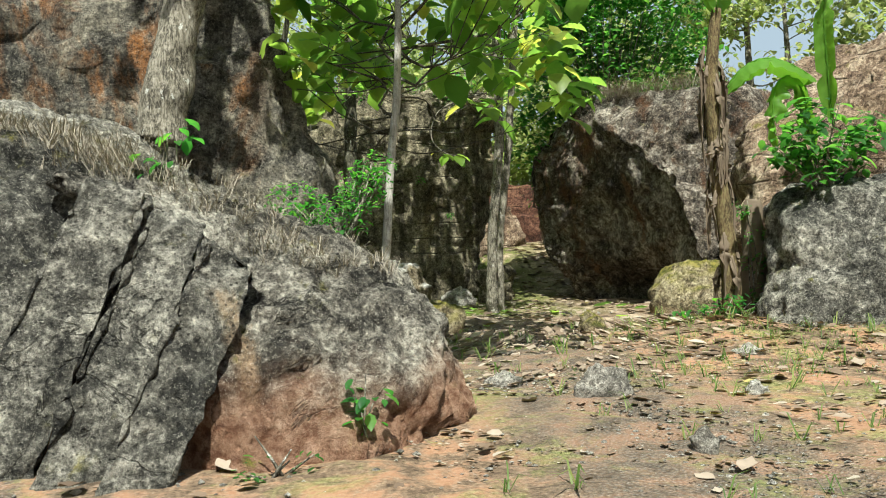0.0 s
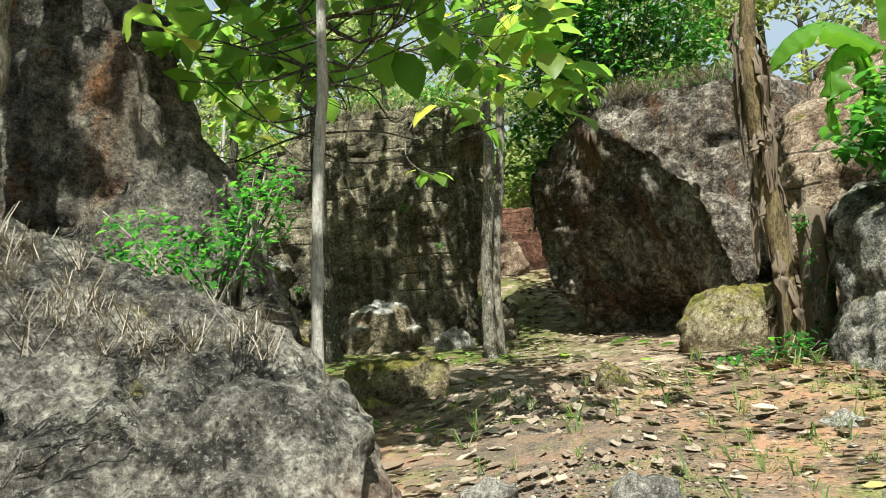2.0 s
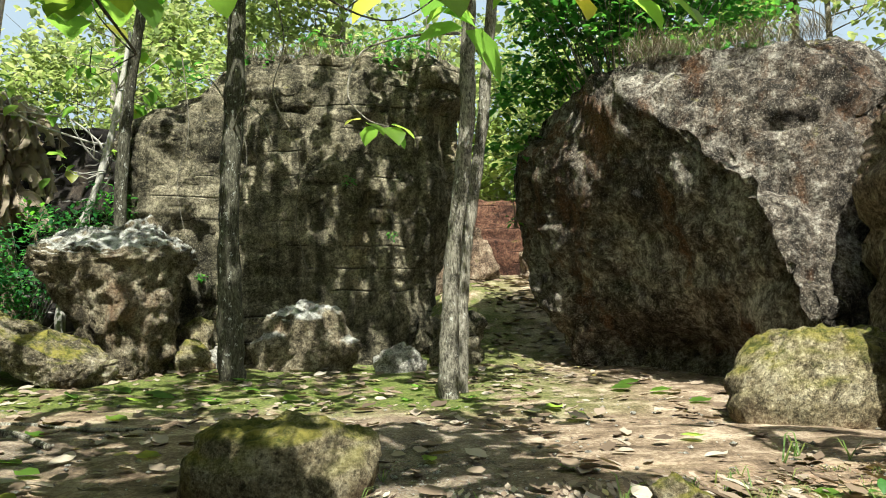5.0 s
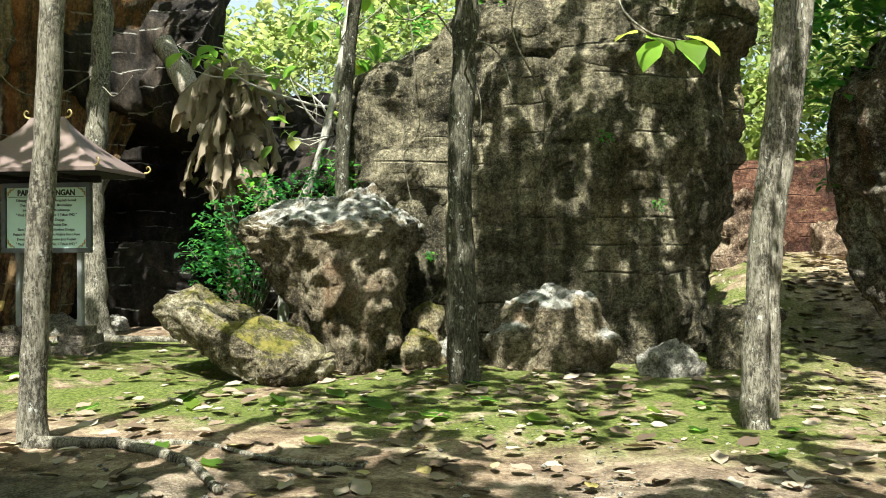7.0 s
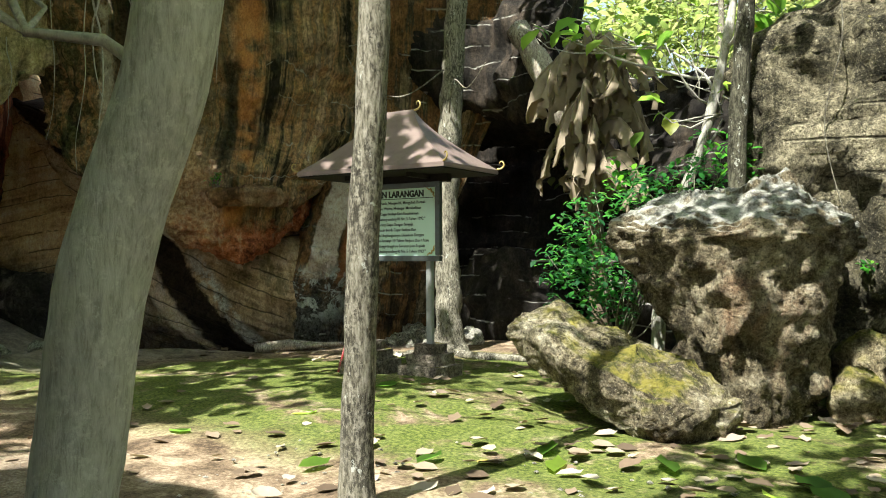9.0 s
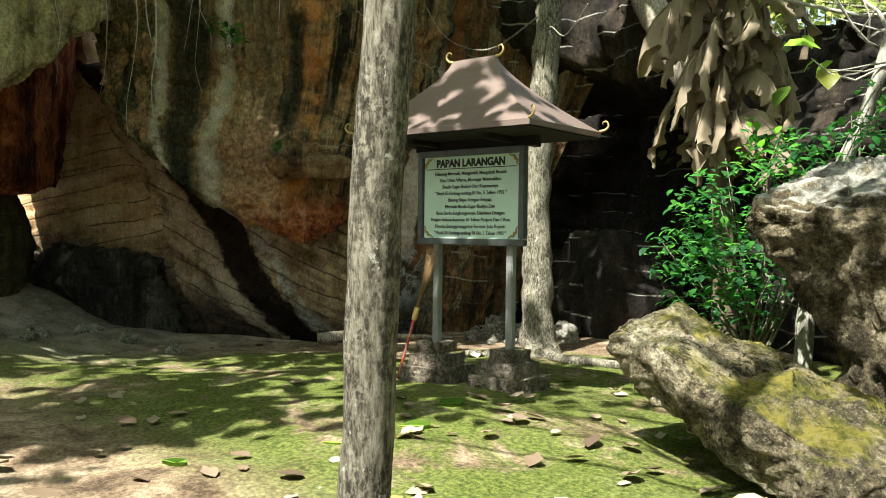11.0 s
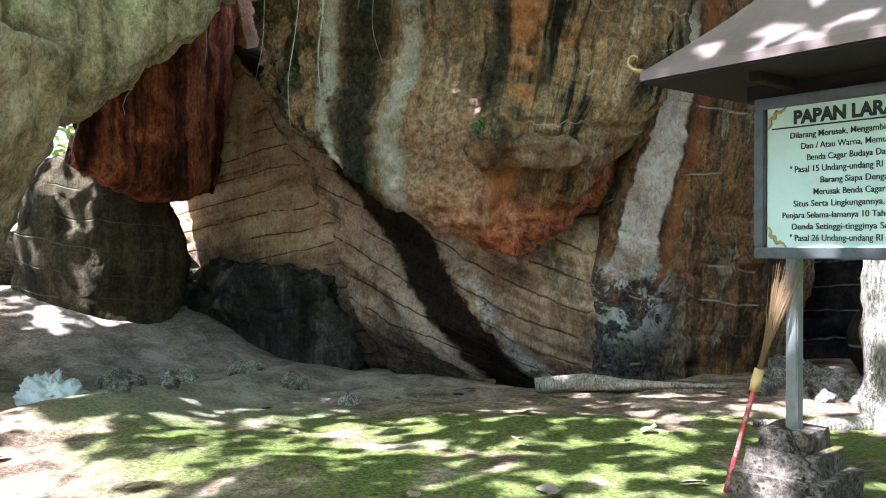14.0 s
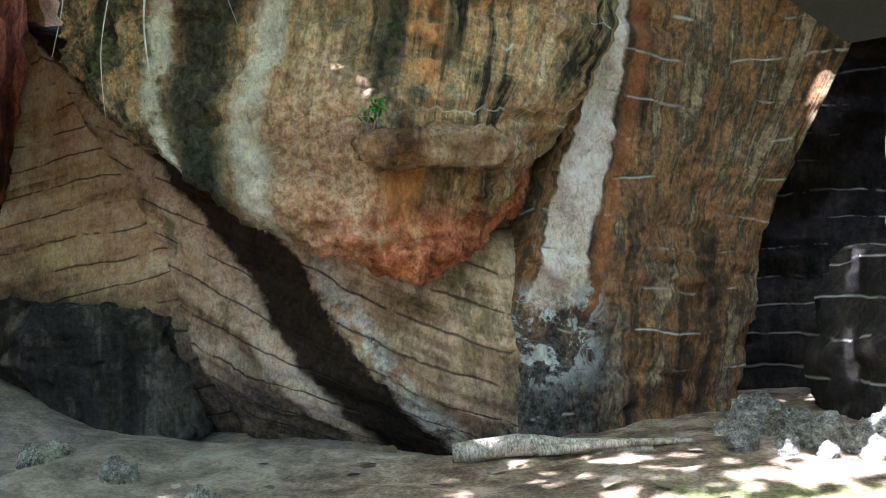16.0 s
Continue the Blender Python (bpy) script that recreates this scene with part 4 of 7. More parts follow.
rock("bank_rock", "weathered grey limestone bank with a red earthy foot", [
    (-0.25, [(-3.4, 5.7), (-2.0, 5.12), (-1.25, 4.98), (-0.3, 5.5), (0.12, 6.3), (-0.1, 7.3), (-1.5, 8.2), (-3.4, 8.2)]),
    (0.6, [(-3.2, 6.0), (-1.88, 5.36), (-1.2, 5.32), (-0.35, 5.8), (0.0, 6.4), (-0.2, 7.2), (-1.5, 8.1), (-3.4, 8.1)]),
    (1.12, [(-2.9, 6.2), (-1.82, 5.6), (-1.3, 5.6), (-0.7, 6.0), (-0.3, 6.45), (-0.4, 7.0), (-1.5, 7.9), (-3.3, 8.0)]),
    (1.55, [(-2.8, 6.4), (-1.95, 5.95), (-1.6, 6.15), (-1.35, 6.4), (-1.2, 6.7), (-1.2, 7.0), (-1.6, 7.7), (-3.2, 7.8)]),
    (2.0, [(-2.9, 6.2), (-2.6, 6.2), (-2.3, 6.35), (-2.15, 6.5), (-2.05, 6.8), (-2.05, 7.1), (-2.2, 7.5), (-3.1, 7.6)]),
], 190, 120, BANK_STONE, big=0.1, mid=0.07, fine=0.035, facet=0.06, crag=0.11, block=0.8)
def leaning_slab(a, b, w, d, seed):
    """A long squared slab of rock from foot a to top b."""
    a, b = Vector(a), Vector(b)
    n = (b - a).length
    rings = [(z * n, [(x * w * k, y * d * k) for x, y in ((-1, -0.85), (-0.85, -1), (0.85, -1), (1, -0.85), (1, 0.85), (0.85, 1), (-0.85, 1), (-1, 0.85))]) for z, k in ((-0.06, 1.0), (0.3, 1.05), (0.7, 1.0), (0.96, 0.95), (1.0, 0.85))]
    ob = rock("leaning_slab", "grey squared slab of rock leaning on the bank", rings, 64, 70, LIMESTONE, big=0.02, mid=0.02, fine=0.03, facet=0.0, crag=0.05, block=0.45, seed=seed)
    ax = (b - a).normalized()
    right = Vector((1, 0.35, 0)) - ax * ax.dot(Vector((1, 0.35, 0)))
    right.normalize()
    m = Matrix((right, ax.cross(right), ax)).transposed().to_4x4()
    ob.matrix_world = Matrix.Translation(a) @ m
    return ob


leaning_slab((-1.95, 5.1, -0.15), (-1.52, 5.85, 1.25), 0.17, 0.4, 1)
leaning_slab((-2.4, 5.26, -0.15), (-1.92, 6.06, 1.5), 0.175, 0.42, 2)
leaning_slab((-2.95, 5.34, -0.15), (-2.38, 6.18, 1.75), 0.21, 0.42, 3)
rock("grassy_rock_bank", "grey limestone bank with dry grass on top", [
    (-0.25, [(-6.5, 4.7), (-4.3, 5.1), (-3.2, 5.5), (-2.7, 6.1), (-2.2, 7.5), (-2.6, 9.0), (-4.5, 9.5), (-6.5, 9.0)]),
    (1.4, [(-6.4, 5.1), (-4.3, 5.4), (-3.2, 5.9), (-2.6, 6.5), (-2.3, 7.5), (-2.6, 8.8), (-4.5, 9.3), (-6.4, 8.8)]),
    (2.3, [(-6.3, 5.6), (-4.4, 5.8), (-3.4, 6.3), (-2.8, 6.8), (-2.5, 7.5), (-2.8, 8.6), (-4.5, 9.1), (-6.2, 8.5)]),
    (2.65, [(-6.0, 6.2), (-4.5, 6.4), (-3.7, 6.8), (-3.3, 7.1), (-3.0, 7.6), (-3.2, 8.4), (-4.5, 8.8), (-6.0, 8.3)]),
], 120, 60, LIMESTONE, big=0.15, mid=0.07, fine=0.025, facet=0.12)
rock("tall_stained_rock", "tall grey rock face stained orange", [
    (-0.25, [(-7.0, 9.2), (-2.8, 8.4), (-1.35, 8.5), (-0.9, 9.4), (-1.0, 10.1), (-1.8, 10.75), (-4.5, 11.3), (-7.0, 11.2)]),
    (1.2, [(-7.0, 9.2), (-2.8, 8.4), (-1.4, 8.6), (-1.05, 9.4), (-1.2, 10.0), (-1.95, 10.65), (-4.5, 11.2), (-7.0, 11.1)]),
    (2.4, [(-7.0, 9.2), (-2.8, 8.4), (-1.5, 8.7), (-1.3, 9.35), (-1.5, 9.95), (-2.2, 10.5), (-4.5, 11.1), (-7.0, 11.0)]),
    (4.3, [(-7.0, 9.2), (-3.0, 8.6), (-2.1, 8.9), (-2.0, 9.4), (-2.2, 9.9), (-2.8, 10.4), (-4.5, 10.9), (-7.0, 10.9)]),
    (6.8, [(-7.0, 9.4), (-3.6, 9.0), (-2.9, 9.2), (-2.8, 9.6), (-3.0, 10.0), (-3.5, 10.4), (-4.6, 10.8), (-6.8, 10.7)]),
], 150, 110, LIMESTONE_TALL, big=0.2, mid=0.09, fine=0.03, facet=0.08, crag=0.14, block=0.9)
rock("quarried_pillar", "tall dark quarried rock pillar with cut ledges", [
    (-0.25, [(-4.0, 21.7), (-2.4, 20.95), (-1.2, 21.0), (0.45, 21.5), (0.9, 23.0), (0.0, 25.0), (-3.0, 25.0), (-4.4, 24.0)]),
    (1.2, [(-4.1, 21.6), (-2.6, 20.9), (-1.2, 21.15), (0.42, 21.5), (1.0, 23.0), (0.2, 25.0), (-3.0, 25.0), (-4.5, 24.0)]),
    (2.0, [(-4.2, 21.5), (-2.7, 21.0), (-0.9, 21.1), (0.75, 21.6), (1.2, 23.0), (0.4, 25.0), (-3.0, 25.0), (-4.5, 24.0)]),
    (3.2, [(-4.3, 21.4), (-2.75, 21.1), (-0.6, 21.1), (1.15, 21.7), (1.4, 23.0), (0.6, 25.0), (-3.0, 25.0), (-4.6, 24.0)]),
    (4.2, [(-4.45, 21.5), (-2.9, 21.3), (-0.5, 21.3), (1.0, 21.7), (1.45, 23.1), (0.8, 25.0), (-3.0, 25.0), (-4.5, 24.0)]),
    (5.0, [(-3.0, 22.0), (-2.6, 21.5), (-0.4, 21.5), (1.38, 21.8), (1.6, 23.2), (1.0, 24.6), (-1.5, 24.6), (-2.9, 23.6)]),
    (5.5, [(-2.6, 22.2), (-2.2, 21.8), (-0.4, 21.7), (1.0, 22.0), (1.3, 23.2), (0.8, 24.3), (-1.5, 24.3), (-2.5, 23.4)]),
], 190, 130, PILLAR_ROCK, big=0.14, mid=0.07, fine=0.022, facet=0.04, crag=0.13, block=1.1, strata=0.07, spacing=0.42, saw=((0.85, 0.5, 0.05), 0.9, 0.1, 99))
rock("leaning_boulder", "huge leaning boulder with a dark hollow underside", [
    (-0.4, [(4.3, 20.4), (5.0, 18.9), (5.1, 17.5), (5.2, 17.1), (6.5, 16.9), (8.2, 19.0), (7.0, 22.0), (4.5, 22.2), (3.6, 21.0)]),
    (0.3, [(4.4, 20.6), (5.3, 19.1), (5.35, 17.5), (5.4, 17.0), (6.2, 16.6), (8.3, 19.0), (7.2, 22.0), (4.5, 22.3), (3.2, 21.1)]),
    (0.95, [(3.6, 20.2), (4.75, 18.4), (5.0, 16.2), (5.12, 15.95), (6.2, 16.5), (8.3, 19.0), (7.4, 22.0), (4.5, 22.4), (2.8, 21.2)]),
    (1.7, [(3.15, 20.4), (4.4, 18.6), (4.9, 16.7), (5.0, 16.4), (6.2, 16.7), (8.4, 19.0), (7.4, 22.0), (4.5, 22.5), (2.6, 21.5)]),
    (2.5, [(2.7, 20.5), (3.95, 18.85), (4.7, 17.15), (4.82, 16.85), (6.1, 16.9), (8.4, 19.0), (7.4, 22.0), (4.5, 22.5), (2.6, 21.5)]),
    (3.4, [(2.5, 20.6), (3.3, 19.4), (4.1, 18.05), (4.3, 17.75), (6.05, 17.0), (8.4, 19.0), (7.4, 22.0), (4.6, 22.5), (2.8, 21.6)]),
    (4.35, [(3.3, 20.6), (3.4, 19.5), (3.6, 19.0), (3.8, 18.75), (6.0, 17.3), (8.2, 19.2), (7.2, 21.5), (4.8, 22.0), (3.6, 21.5)]),
    (4.75, [(4.2, 20.4), (4.2, 19.8), (4.4, 19.4), (4.6, 19.2), (6.2, 18.0), (7.8, 19.4), (7.0, 21.2), (5.2, 21.6), (4.4, 21.2)]),
], 190, 130, BOULDER_ROCK, big=0.1, mid=0.08, fine=0.045, facet=0.05, freq=0.8, crag=0.14, block=1.3, strata=0.12, spacing=1.1, dip=(0.6, 0.25, 0.76))
rock("yellow_mossy_rock", "yellowish mossy block of limestone", [
    (-0.35, [(3.85, 15.1), (4.3, 14.6), (5.1, 14.5), (5.6, 14.9), (5.6, 15.7), (5.0, 16.0), (4.3, 16.0), (4.0, 15.7)]),
    (0.45, [(3.85, 15.1), (4.3, 14.6), (5.1, 14.5), (5.6, 15.0), (5.6, 15.7), (5.0, 16.0), (4.3, 16.0), (4.0, 15.7)]),
    (0.85, [(4.2, 15.1), (4.5, 14.8), (5.1, 14.7), (5.5, 15.0), (5.5, 15.6), (5.0, 15.8), (4.5, 15.8), (4.3, 15.6)]),
], 80, 44, MOSSY_ROCK, big=0.05, mid=0.05, fine=0.02, facet=0.03, crag=0.12, block=0.6)
rock("pale_rock_outcrop", "pale grey smooth limestone outcrop", [
    (-0.1, [(3.88, 10.35), (4.63, 10.05), (5.63, 9.95), (6.93, 9.75), (8.73, 10.15), (8.45, 12.55), (5.45, 12.55), (3.95, 11.45)]),
    (0.7, [(4.08, 10.45), (4.73, 10.15), (5.63, 10.05), (6.93, 9.85), (8.73, 10.25), (8.45, 12.55), (5.45, 12.55), (4.05, 11.45)]),
    (1.4, [(4.28, 10.65), (4.83, 10.40), (5.63, 10.30), (6.93, 10.15), (8.73, 10.55), (8.45, 12.55), (5.45, 12.55), (4.20, 11.45)]),
    (1.95, [(4.53, 10.95), (4.93, 10.75), (5.63, 10.65), (6.93, 10.55), (8.63, 10.95), (8.35, 12.45), (5.45, 12.45), (4.40, 11.55)]),
], 130, 70, LIMESTONE, big=0.16, mid=0.07, fine=0.025, facet=0.08, crag=0.16, block=0.9).location.x = 0.27
rock("quarried_bank", "brown quarried rock bank with cut blocks", [
    (-0.2, [(5.0, 14.2), (5.8, 13.4), (7.2, 12.6), (9.5, 12.0), (12, 13), (12, 18), (8.5, 18), (5.9, 16.5)]),
    (2.2, [(5.2, 14.4), (5.9, 13.5), (7.2, 12.7), (9.5, 12.1), (12, 13), (12, 18), (8.5, 18), (6.0, 16.5)]),
    (3.3, [(5.5, 14.8), (6.2, 13.9), (7.3, 12.8), (9.5, 12.2), (12, 13), (12, 18), (8.5, 18), (6.2, 16.5)]),
    (4.2, [(6.8, 15.6), (7.3, 14.7), (7.8, 13.1), (9.5, 12.5), (12, 13.3), (12, 18), (8.5, 18), (6.8, 16.6)]),
    (4.9, [(7.6, 16.0), (8.0, 15.2), (8.4, 13.8), (9.6, 13.2), (12, 13.8), (12, 17.6), (8.8, 17.6), (7.4, 16.6)]),
], 120, 80, RED_ROCK, big=0.2, mid=0.08, fine=0.02, facet=0.05, crag=0.2, block=1.0, strata=0.13, spacing=0.45)
rock("red_stepped_wall", "red stepped quarry wall in the gap", [
    (0.5, [(1.4, 29.0), (2.6, 28.6), (4.0, 28.7), (5.5, 28.9), (6.0, 31), (4.5, 32), (2.5, 32), (1.2, 31)]),
    (2.2, [(1.3, 29.1), (2.6, 28.9), (4.0, 28.9), (5.5, 29.1), (6.0, 31), (4.5, 32), (2.5, 32), (1.2, 31)]),
    (3.4, [(1.3, 29.6), (2.6, 29.4), (4.0, 29.4), (5.5, 29.5), (6.0, 31), (4.5, 32), (2.5, 32), (1.2, 31)]),
], 80, 60, GAP_ROCK, big=0.12, mid=0.05, fine=0.02, strata=0.16, spacing=0.3)
small_rock("tan_block", "tan cut block of stone beside the red wall", 1.9, 27.3, 1.0, 0.7, 0.55, 1.7, 10, RED_ROCK, 172, facet=0.05, crag=0.2, block=0.7)
small_rock("red_block", "pale pinkish block of stone on the slope", 3.7, 27.6, 1.1, 0.55, 0.5, 1.0, 20, RED_ROCK, 3)
rock("stacked_rock", "top-heavy grey rock with sunlight painted on its weathered crown", [
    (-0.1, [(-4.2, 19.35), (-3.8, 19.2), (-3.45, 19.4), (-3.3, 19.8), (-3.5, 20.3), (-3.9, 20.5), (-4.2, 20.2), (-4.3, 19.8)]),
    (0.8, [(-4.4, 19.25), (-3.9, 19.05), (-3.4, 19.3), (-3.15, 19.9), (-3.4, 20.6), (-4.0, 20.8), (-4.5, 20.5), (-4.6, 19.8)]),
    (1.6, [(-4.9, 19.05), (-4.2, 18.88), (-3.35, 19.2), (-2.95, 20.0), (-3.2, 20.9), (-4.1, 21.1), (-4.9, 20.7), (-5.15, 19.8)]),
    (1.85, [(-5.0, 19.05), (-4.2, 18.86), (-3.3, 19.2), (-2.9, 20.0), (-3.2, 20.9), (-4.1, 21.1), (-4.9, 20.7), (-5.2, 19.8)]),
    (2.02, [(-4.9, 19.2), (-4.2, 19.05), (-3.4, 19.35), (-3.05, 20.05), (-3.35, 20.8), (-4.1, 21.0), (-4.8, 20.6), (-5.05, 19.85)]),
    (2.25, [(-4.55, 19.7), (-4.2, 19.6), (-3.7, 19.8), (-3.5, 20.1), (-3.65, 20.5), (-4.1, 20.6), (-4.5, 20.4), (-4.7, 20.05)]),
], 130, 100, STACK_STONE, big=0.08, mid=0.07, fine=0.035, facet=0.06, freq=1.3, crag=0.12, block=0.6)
slab = rock("fallen_mossy_slab", "fallen slab of rock with yellow moss on top", [
    (-0.3, [(-1.0, -0.3), (-0.7, -0.38), (0.5, -0.4), (1.15, -0.3), (1.2, 0.25), (0.9, 0.42), (-0.6, 0.4), (-1.0, 0.3)]),
    (-0.05, [(-1.25, -0.36), (-0.95, -0.5), (0.7, -0.52), (1.3, -0.4), (1.4, 0.3), (1.1, 0.5), (-0.8, 0.46), (-1.2, 0.34)]),
    (0.16, [(-1.3, -0.34), (-1.0, -0.5), (0.7, -0.52), (1.32, -0.38), (1.4, 0.3), (1.1, 0.48), (-0.8, 0.46), (-1.22, 0.34)]),
    (0.23, [(-1.2, -0.26), (-0.9, -0.4), (0.65, -0.42), (1.22, -0.3), (1.3, 0.25), (1.0, 0.4), (-0.7, 0.38), (-1.12, 0.28)]),
], 130, 60, SLAB_ROCK, big=0.04, mid=0.05, fine=0.025, facet=0.03, crag=0.09, block=0.55)
slab.matrix_world = pose(-4.72, 18.5, 0.55, 0, 20, -12) @ Matrix.Diagonal((0.82, 0.92, 0.95, 1))
small_rock("mossy_path_rock", "low mossy yellow-grey rock on the path", -0.35, 12.6, 0.0, 0.66, 0.42, 0.52, 0, MOSSY_ROCK, 11, big=0.04, mid=0.05, facet=0.12)
small_rock("low_mossy_rock", "small flat moss-covered rock", -0.8, 11.7, 0.0, 0.42, 0.3, 0.2, 10, MOSSY_ROCK, 12)
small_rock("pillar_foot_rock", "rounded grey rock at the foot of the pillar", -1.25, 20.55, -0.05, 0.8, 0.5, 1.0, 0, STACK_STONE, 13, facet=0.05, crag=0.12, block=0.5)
small_rock("white_stone", "pale angular stone among leaves", 0.35, 20.7, -0.1, 0.42, 0.3, 0.38, 15, RUBBLE_STONE, 14, facet=0.0, crag=0.1, block=0.3)
small_rock("gap_foot_rock", "dark rock beside the gap", 1.35, 21.6, -0.1, 0.5, 0.6, 0.9, 40, PILLAR_ROCK, 15)
# black block put where the wall has a dark undercut notch
rock("black_cave_block", "black flat-topped block standing in for a dark notch in the cave wall", [
    (-0.3, blob(-17.6, 20.2, 0.95, 0.7, 25, 0.14, 8, 16)), (0.4, blob(-17.85, 20.05, 1.1, 0.72, 25, 0.14, 8, 16)), (0.8, blob(-18.1, 19.9, 1.35, 0.75, 25, 0.14, 8, 16)), (1.05, blob(-18.25, 19.85, 1.5, 0.72, 25, 0.14, 8, 17)), (1.25, blob(-18.3, 20.0, 1.3, 0.55, 25, 0.14, 8, 17))],
     90, 60, DARK_ROCK, big=0.1, mid=0.06, fine=0.025, facet=0.05, crag=0.16, block=0.6)
small_rock("dark_mound_rock", "low dark rock at the mouth of the cave gap", -19.1, 19.2, 0.3, 0.8, 0.5, 0.75, 25, DARK_ROCK, 171, sink=0.5, facet=0.0, crag=0.14, block=0.5)
small_rock("cave_stub_pillar", "banded rock stub under the red curtain", -19.25, 17.5, 0.4, 1.2, 0.9, 2.6, 60, STUBROCK, 17, nu=60, nv=50, strata=0.05, big=0.15, mid=0.06, fine=0.02, facet=0.1)


# ---- trees ----
def tree(name, label, stem, radii, bark, limbs=(), crown=None, leaf=None, leaf_size=0.3, n=900, seed=1, sides=14, knots=0.25, droop=0.5, twigs=True, twig_bark=None):
    """A trunk through stem, limbs from points on it to crown clumps, and leaves about the clumps (x, y, z, r)."""
    rng = np.random.RandomState(seed)
    base = Vector(stem[0])
    root = new(name)
    root.location = base
    off = -np.array(base)
    meshes = [tube_mesh("trunk", np.array(stem) + off, radii, sides, None, knots)]
    trunk = join_meshes("trunk", meshes, bark)
    part("trunk", trunk, bark, root)
    branch = []
    clumps = list(crown or ())
    S = smooth_rows(np.concatenate([np.array(stem, float), np.array(radii, float)[:, None]], 1), 60, False)
    pts, sizes = [], []
    for cx, cy, cz, cr in clumps:
        c = np.array((cx, cy, cz))
        k = np.argmin(np.linalg.norm(S[20:, :3] - c + (0, 0, 0.5 * cr), axis=1) + 0.3 * np.abs(S[20:, 2] - cz + 1.0)) + 20
        s = S[k]
        if twigs:
            mid = (s[:3] + c) / 2 + rng.randn(3) * 0.16 * (1 + np.linalg.norm(c - s[:3]) * 0.3)
            far_off = np.linalg.norm(c - s[:3]) > 2.0 and s[3] < 0.06
            r0 = 0.01 if far_off else min(s[3] * 0.5, 0.028)
            branch.append(tube_mesh("limb", np.array([s[:3], (s[:3] * 2 + mid) / 3 + rng.randn(3) * 0.08, mid, (mid + c) / 2 + rng.randn(3) * 0.1, c]) + off, [r0, r0 * 0.8, r0 * 0.6, r0 * 0.45, 0.006], 6, None, 0.2, 0.2))
            for q in range(3 if r0 > 0.0101 else 1):
                e = c + rng.randn(3) * cr * 0.5
                branch.append(tube_mesh("limb", np.array([mid, (mid + e) / 2 + rng.randn(3) * 0.08, e]) + off, [r0 * 0.45, r0 * 0.3, 0.006], 5, None, 0.1, 0.3))
        m = int(n * cr * cr)
        d = rng.randn(m, 3)
        d /= np.linalg.norm(d, axis=1, keepdims=True)
        rad = cr * rng.rand(m, 1) ** 0.45
        keep = np.array([noise.noise(Vector((c + v) * 1.1 + seed)) > -0.22 for v in d * rad])
        p = (c + d * rad * (1.15, 1.15, 0.75))[keep]
        pts.append(p)
        sizes.append(leaf_size * (0.55 + 0.75 * rng.rand(len(p))))
    if branch:
        tagged(part("limb", join_meshes("limb", branch, twig_bark or bark), None, root), kind="stuff")
    if pts:
        part("crown", leaves_mesh("crown", np.concatenate(pts) + off, np.concatenate(sizes), leaf, droop, 0.76, seed=seed), leaf, root)
    return tagged(root, label, "tree")


def clumps(seed, n, x, y, z, r):
    g = random.Random(seed)
    return [(g.uniform(*x), g.uniform(*y), g.uniform(*z), g.uniform(*r)) for _ in range(n)]


tree("teak_sapling", "slim pale sapling with broad green leaves", [(-0.7, 8.9, 0.0), (-0.62, 8.92, 1.2), (-0.52, 8.95, 2.4), (-0.42, 8.97, 3.4), (-0.3, 9.1, 7.0)], [0.055, 0.047, 0.044, 0.04, 0.02], BARK_PALE,
     crown=[(-1.4, 9.0, 3.5, 0.5), (0.1, 9.3, 3.6, 0.45), (-0.9, 9.9, 4.0, 0.5), (0.6, 8.6, 4.0, 0.5), (1.2, 9.3, 4.2, 0.5), (-0.2, 9.4, 4.5, 0.6), (-1.6, 9.7, 4.4, 0.6)] + clumps(3, 12, (-2.5, 2.5), (7.5, 11), (4.6, 7.0), (0.5, 0.8)) + clumps(4, 22, (-4.2, 2.4), (10.8, 13.8), (3.3, 4.6), (0.4, 0.62)), leaf=TEAK_LEAF, leaf_size=0.36, n=95, seed=3, twig_bark=BARK_DARK)
tree("bank_tree", "leaning grey tree rooted on the rock bank", [(-2.62, 7.8, 2.45), (-2.5, 7.86, 3.2), (-2.3, 7.9, 4.2), (-2.0, 7.9, 6.5), (-1.6, 7.8, 8.5)], [0.24, 0.2, 0.17, 0.13, 0.06], BARK,
     crown=clumps(5, 10, (-2.0, 0.8), (6, 10), (6.5, 9), (0.7, 1.1)), leaf=TEAK_LEAF, leaf_size=0.3, n=95, seed=5)
tree("twin_trunk_tree", "grey tree with a forked trunk among leaves", [(1.0, 17.4, -0.15), (1.05, 17.4, 1.6), (1.25, 17.4, 3.5), (1.3, 17.5, 6.0), (1.5, 17.6, 9.0)], [0.14, 0.1, 0.1, 0.09, 0.05], BARK,
     crown=clumps(7, 11, (-2, 4.2), (14.0, 19.0), (5.6, 9), (0.7, 1.1)) + clumps(207, 4, (-0.5, 2.5), (16.8, 19.6), (7.4, 9.6), (0.6, 0.8)), leaf=TEAK_LEAF, leaf_size=0.28, n=75, seed=7)
tree("slender_tree", "slender grey tree growing beside the forked one", [(1.18, 17.9, -0.15), (1.24, 17.95, 1.6), (1.5, 17.95, 3.6), (1.75, 17.9, 6.5), (2.2, 18.2, 9.0)], [0.11, 0.085, 0.08, 0.07, 0.04], BARK,
     crown=clumps(8, 8, (0, 4.5), (16, 20.5), (6.2, 9), (0.7, 1.0)), leaf=TEAK_LEAF, leaf_size=0.28, n=75, seed=8)
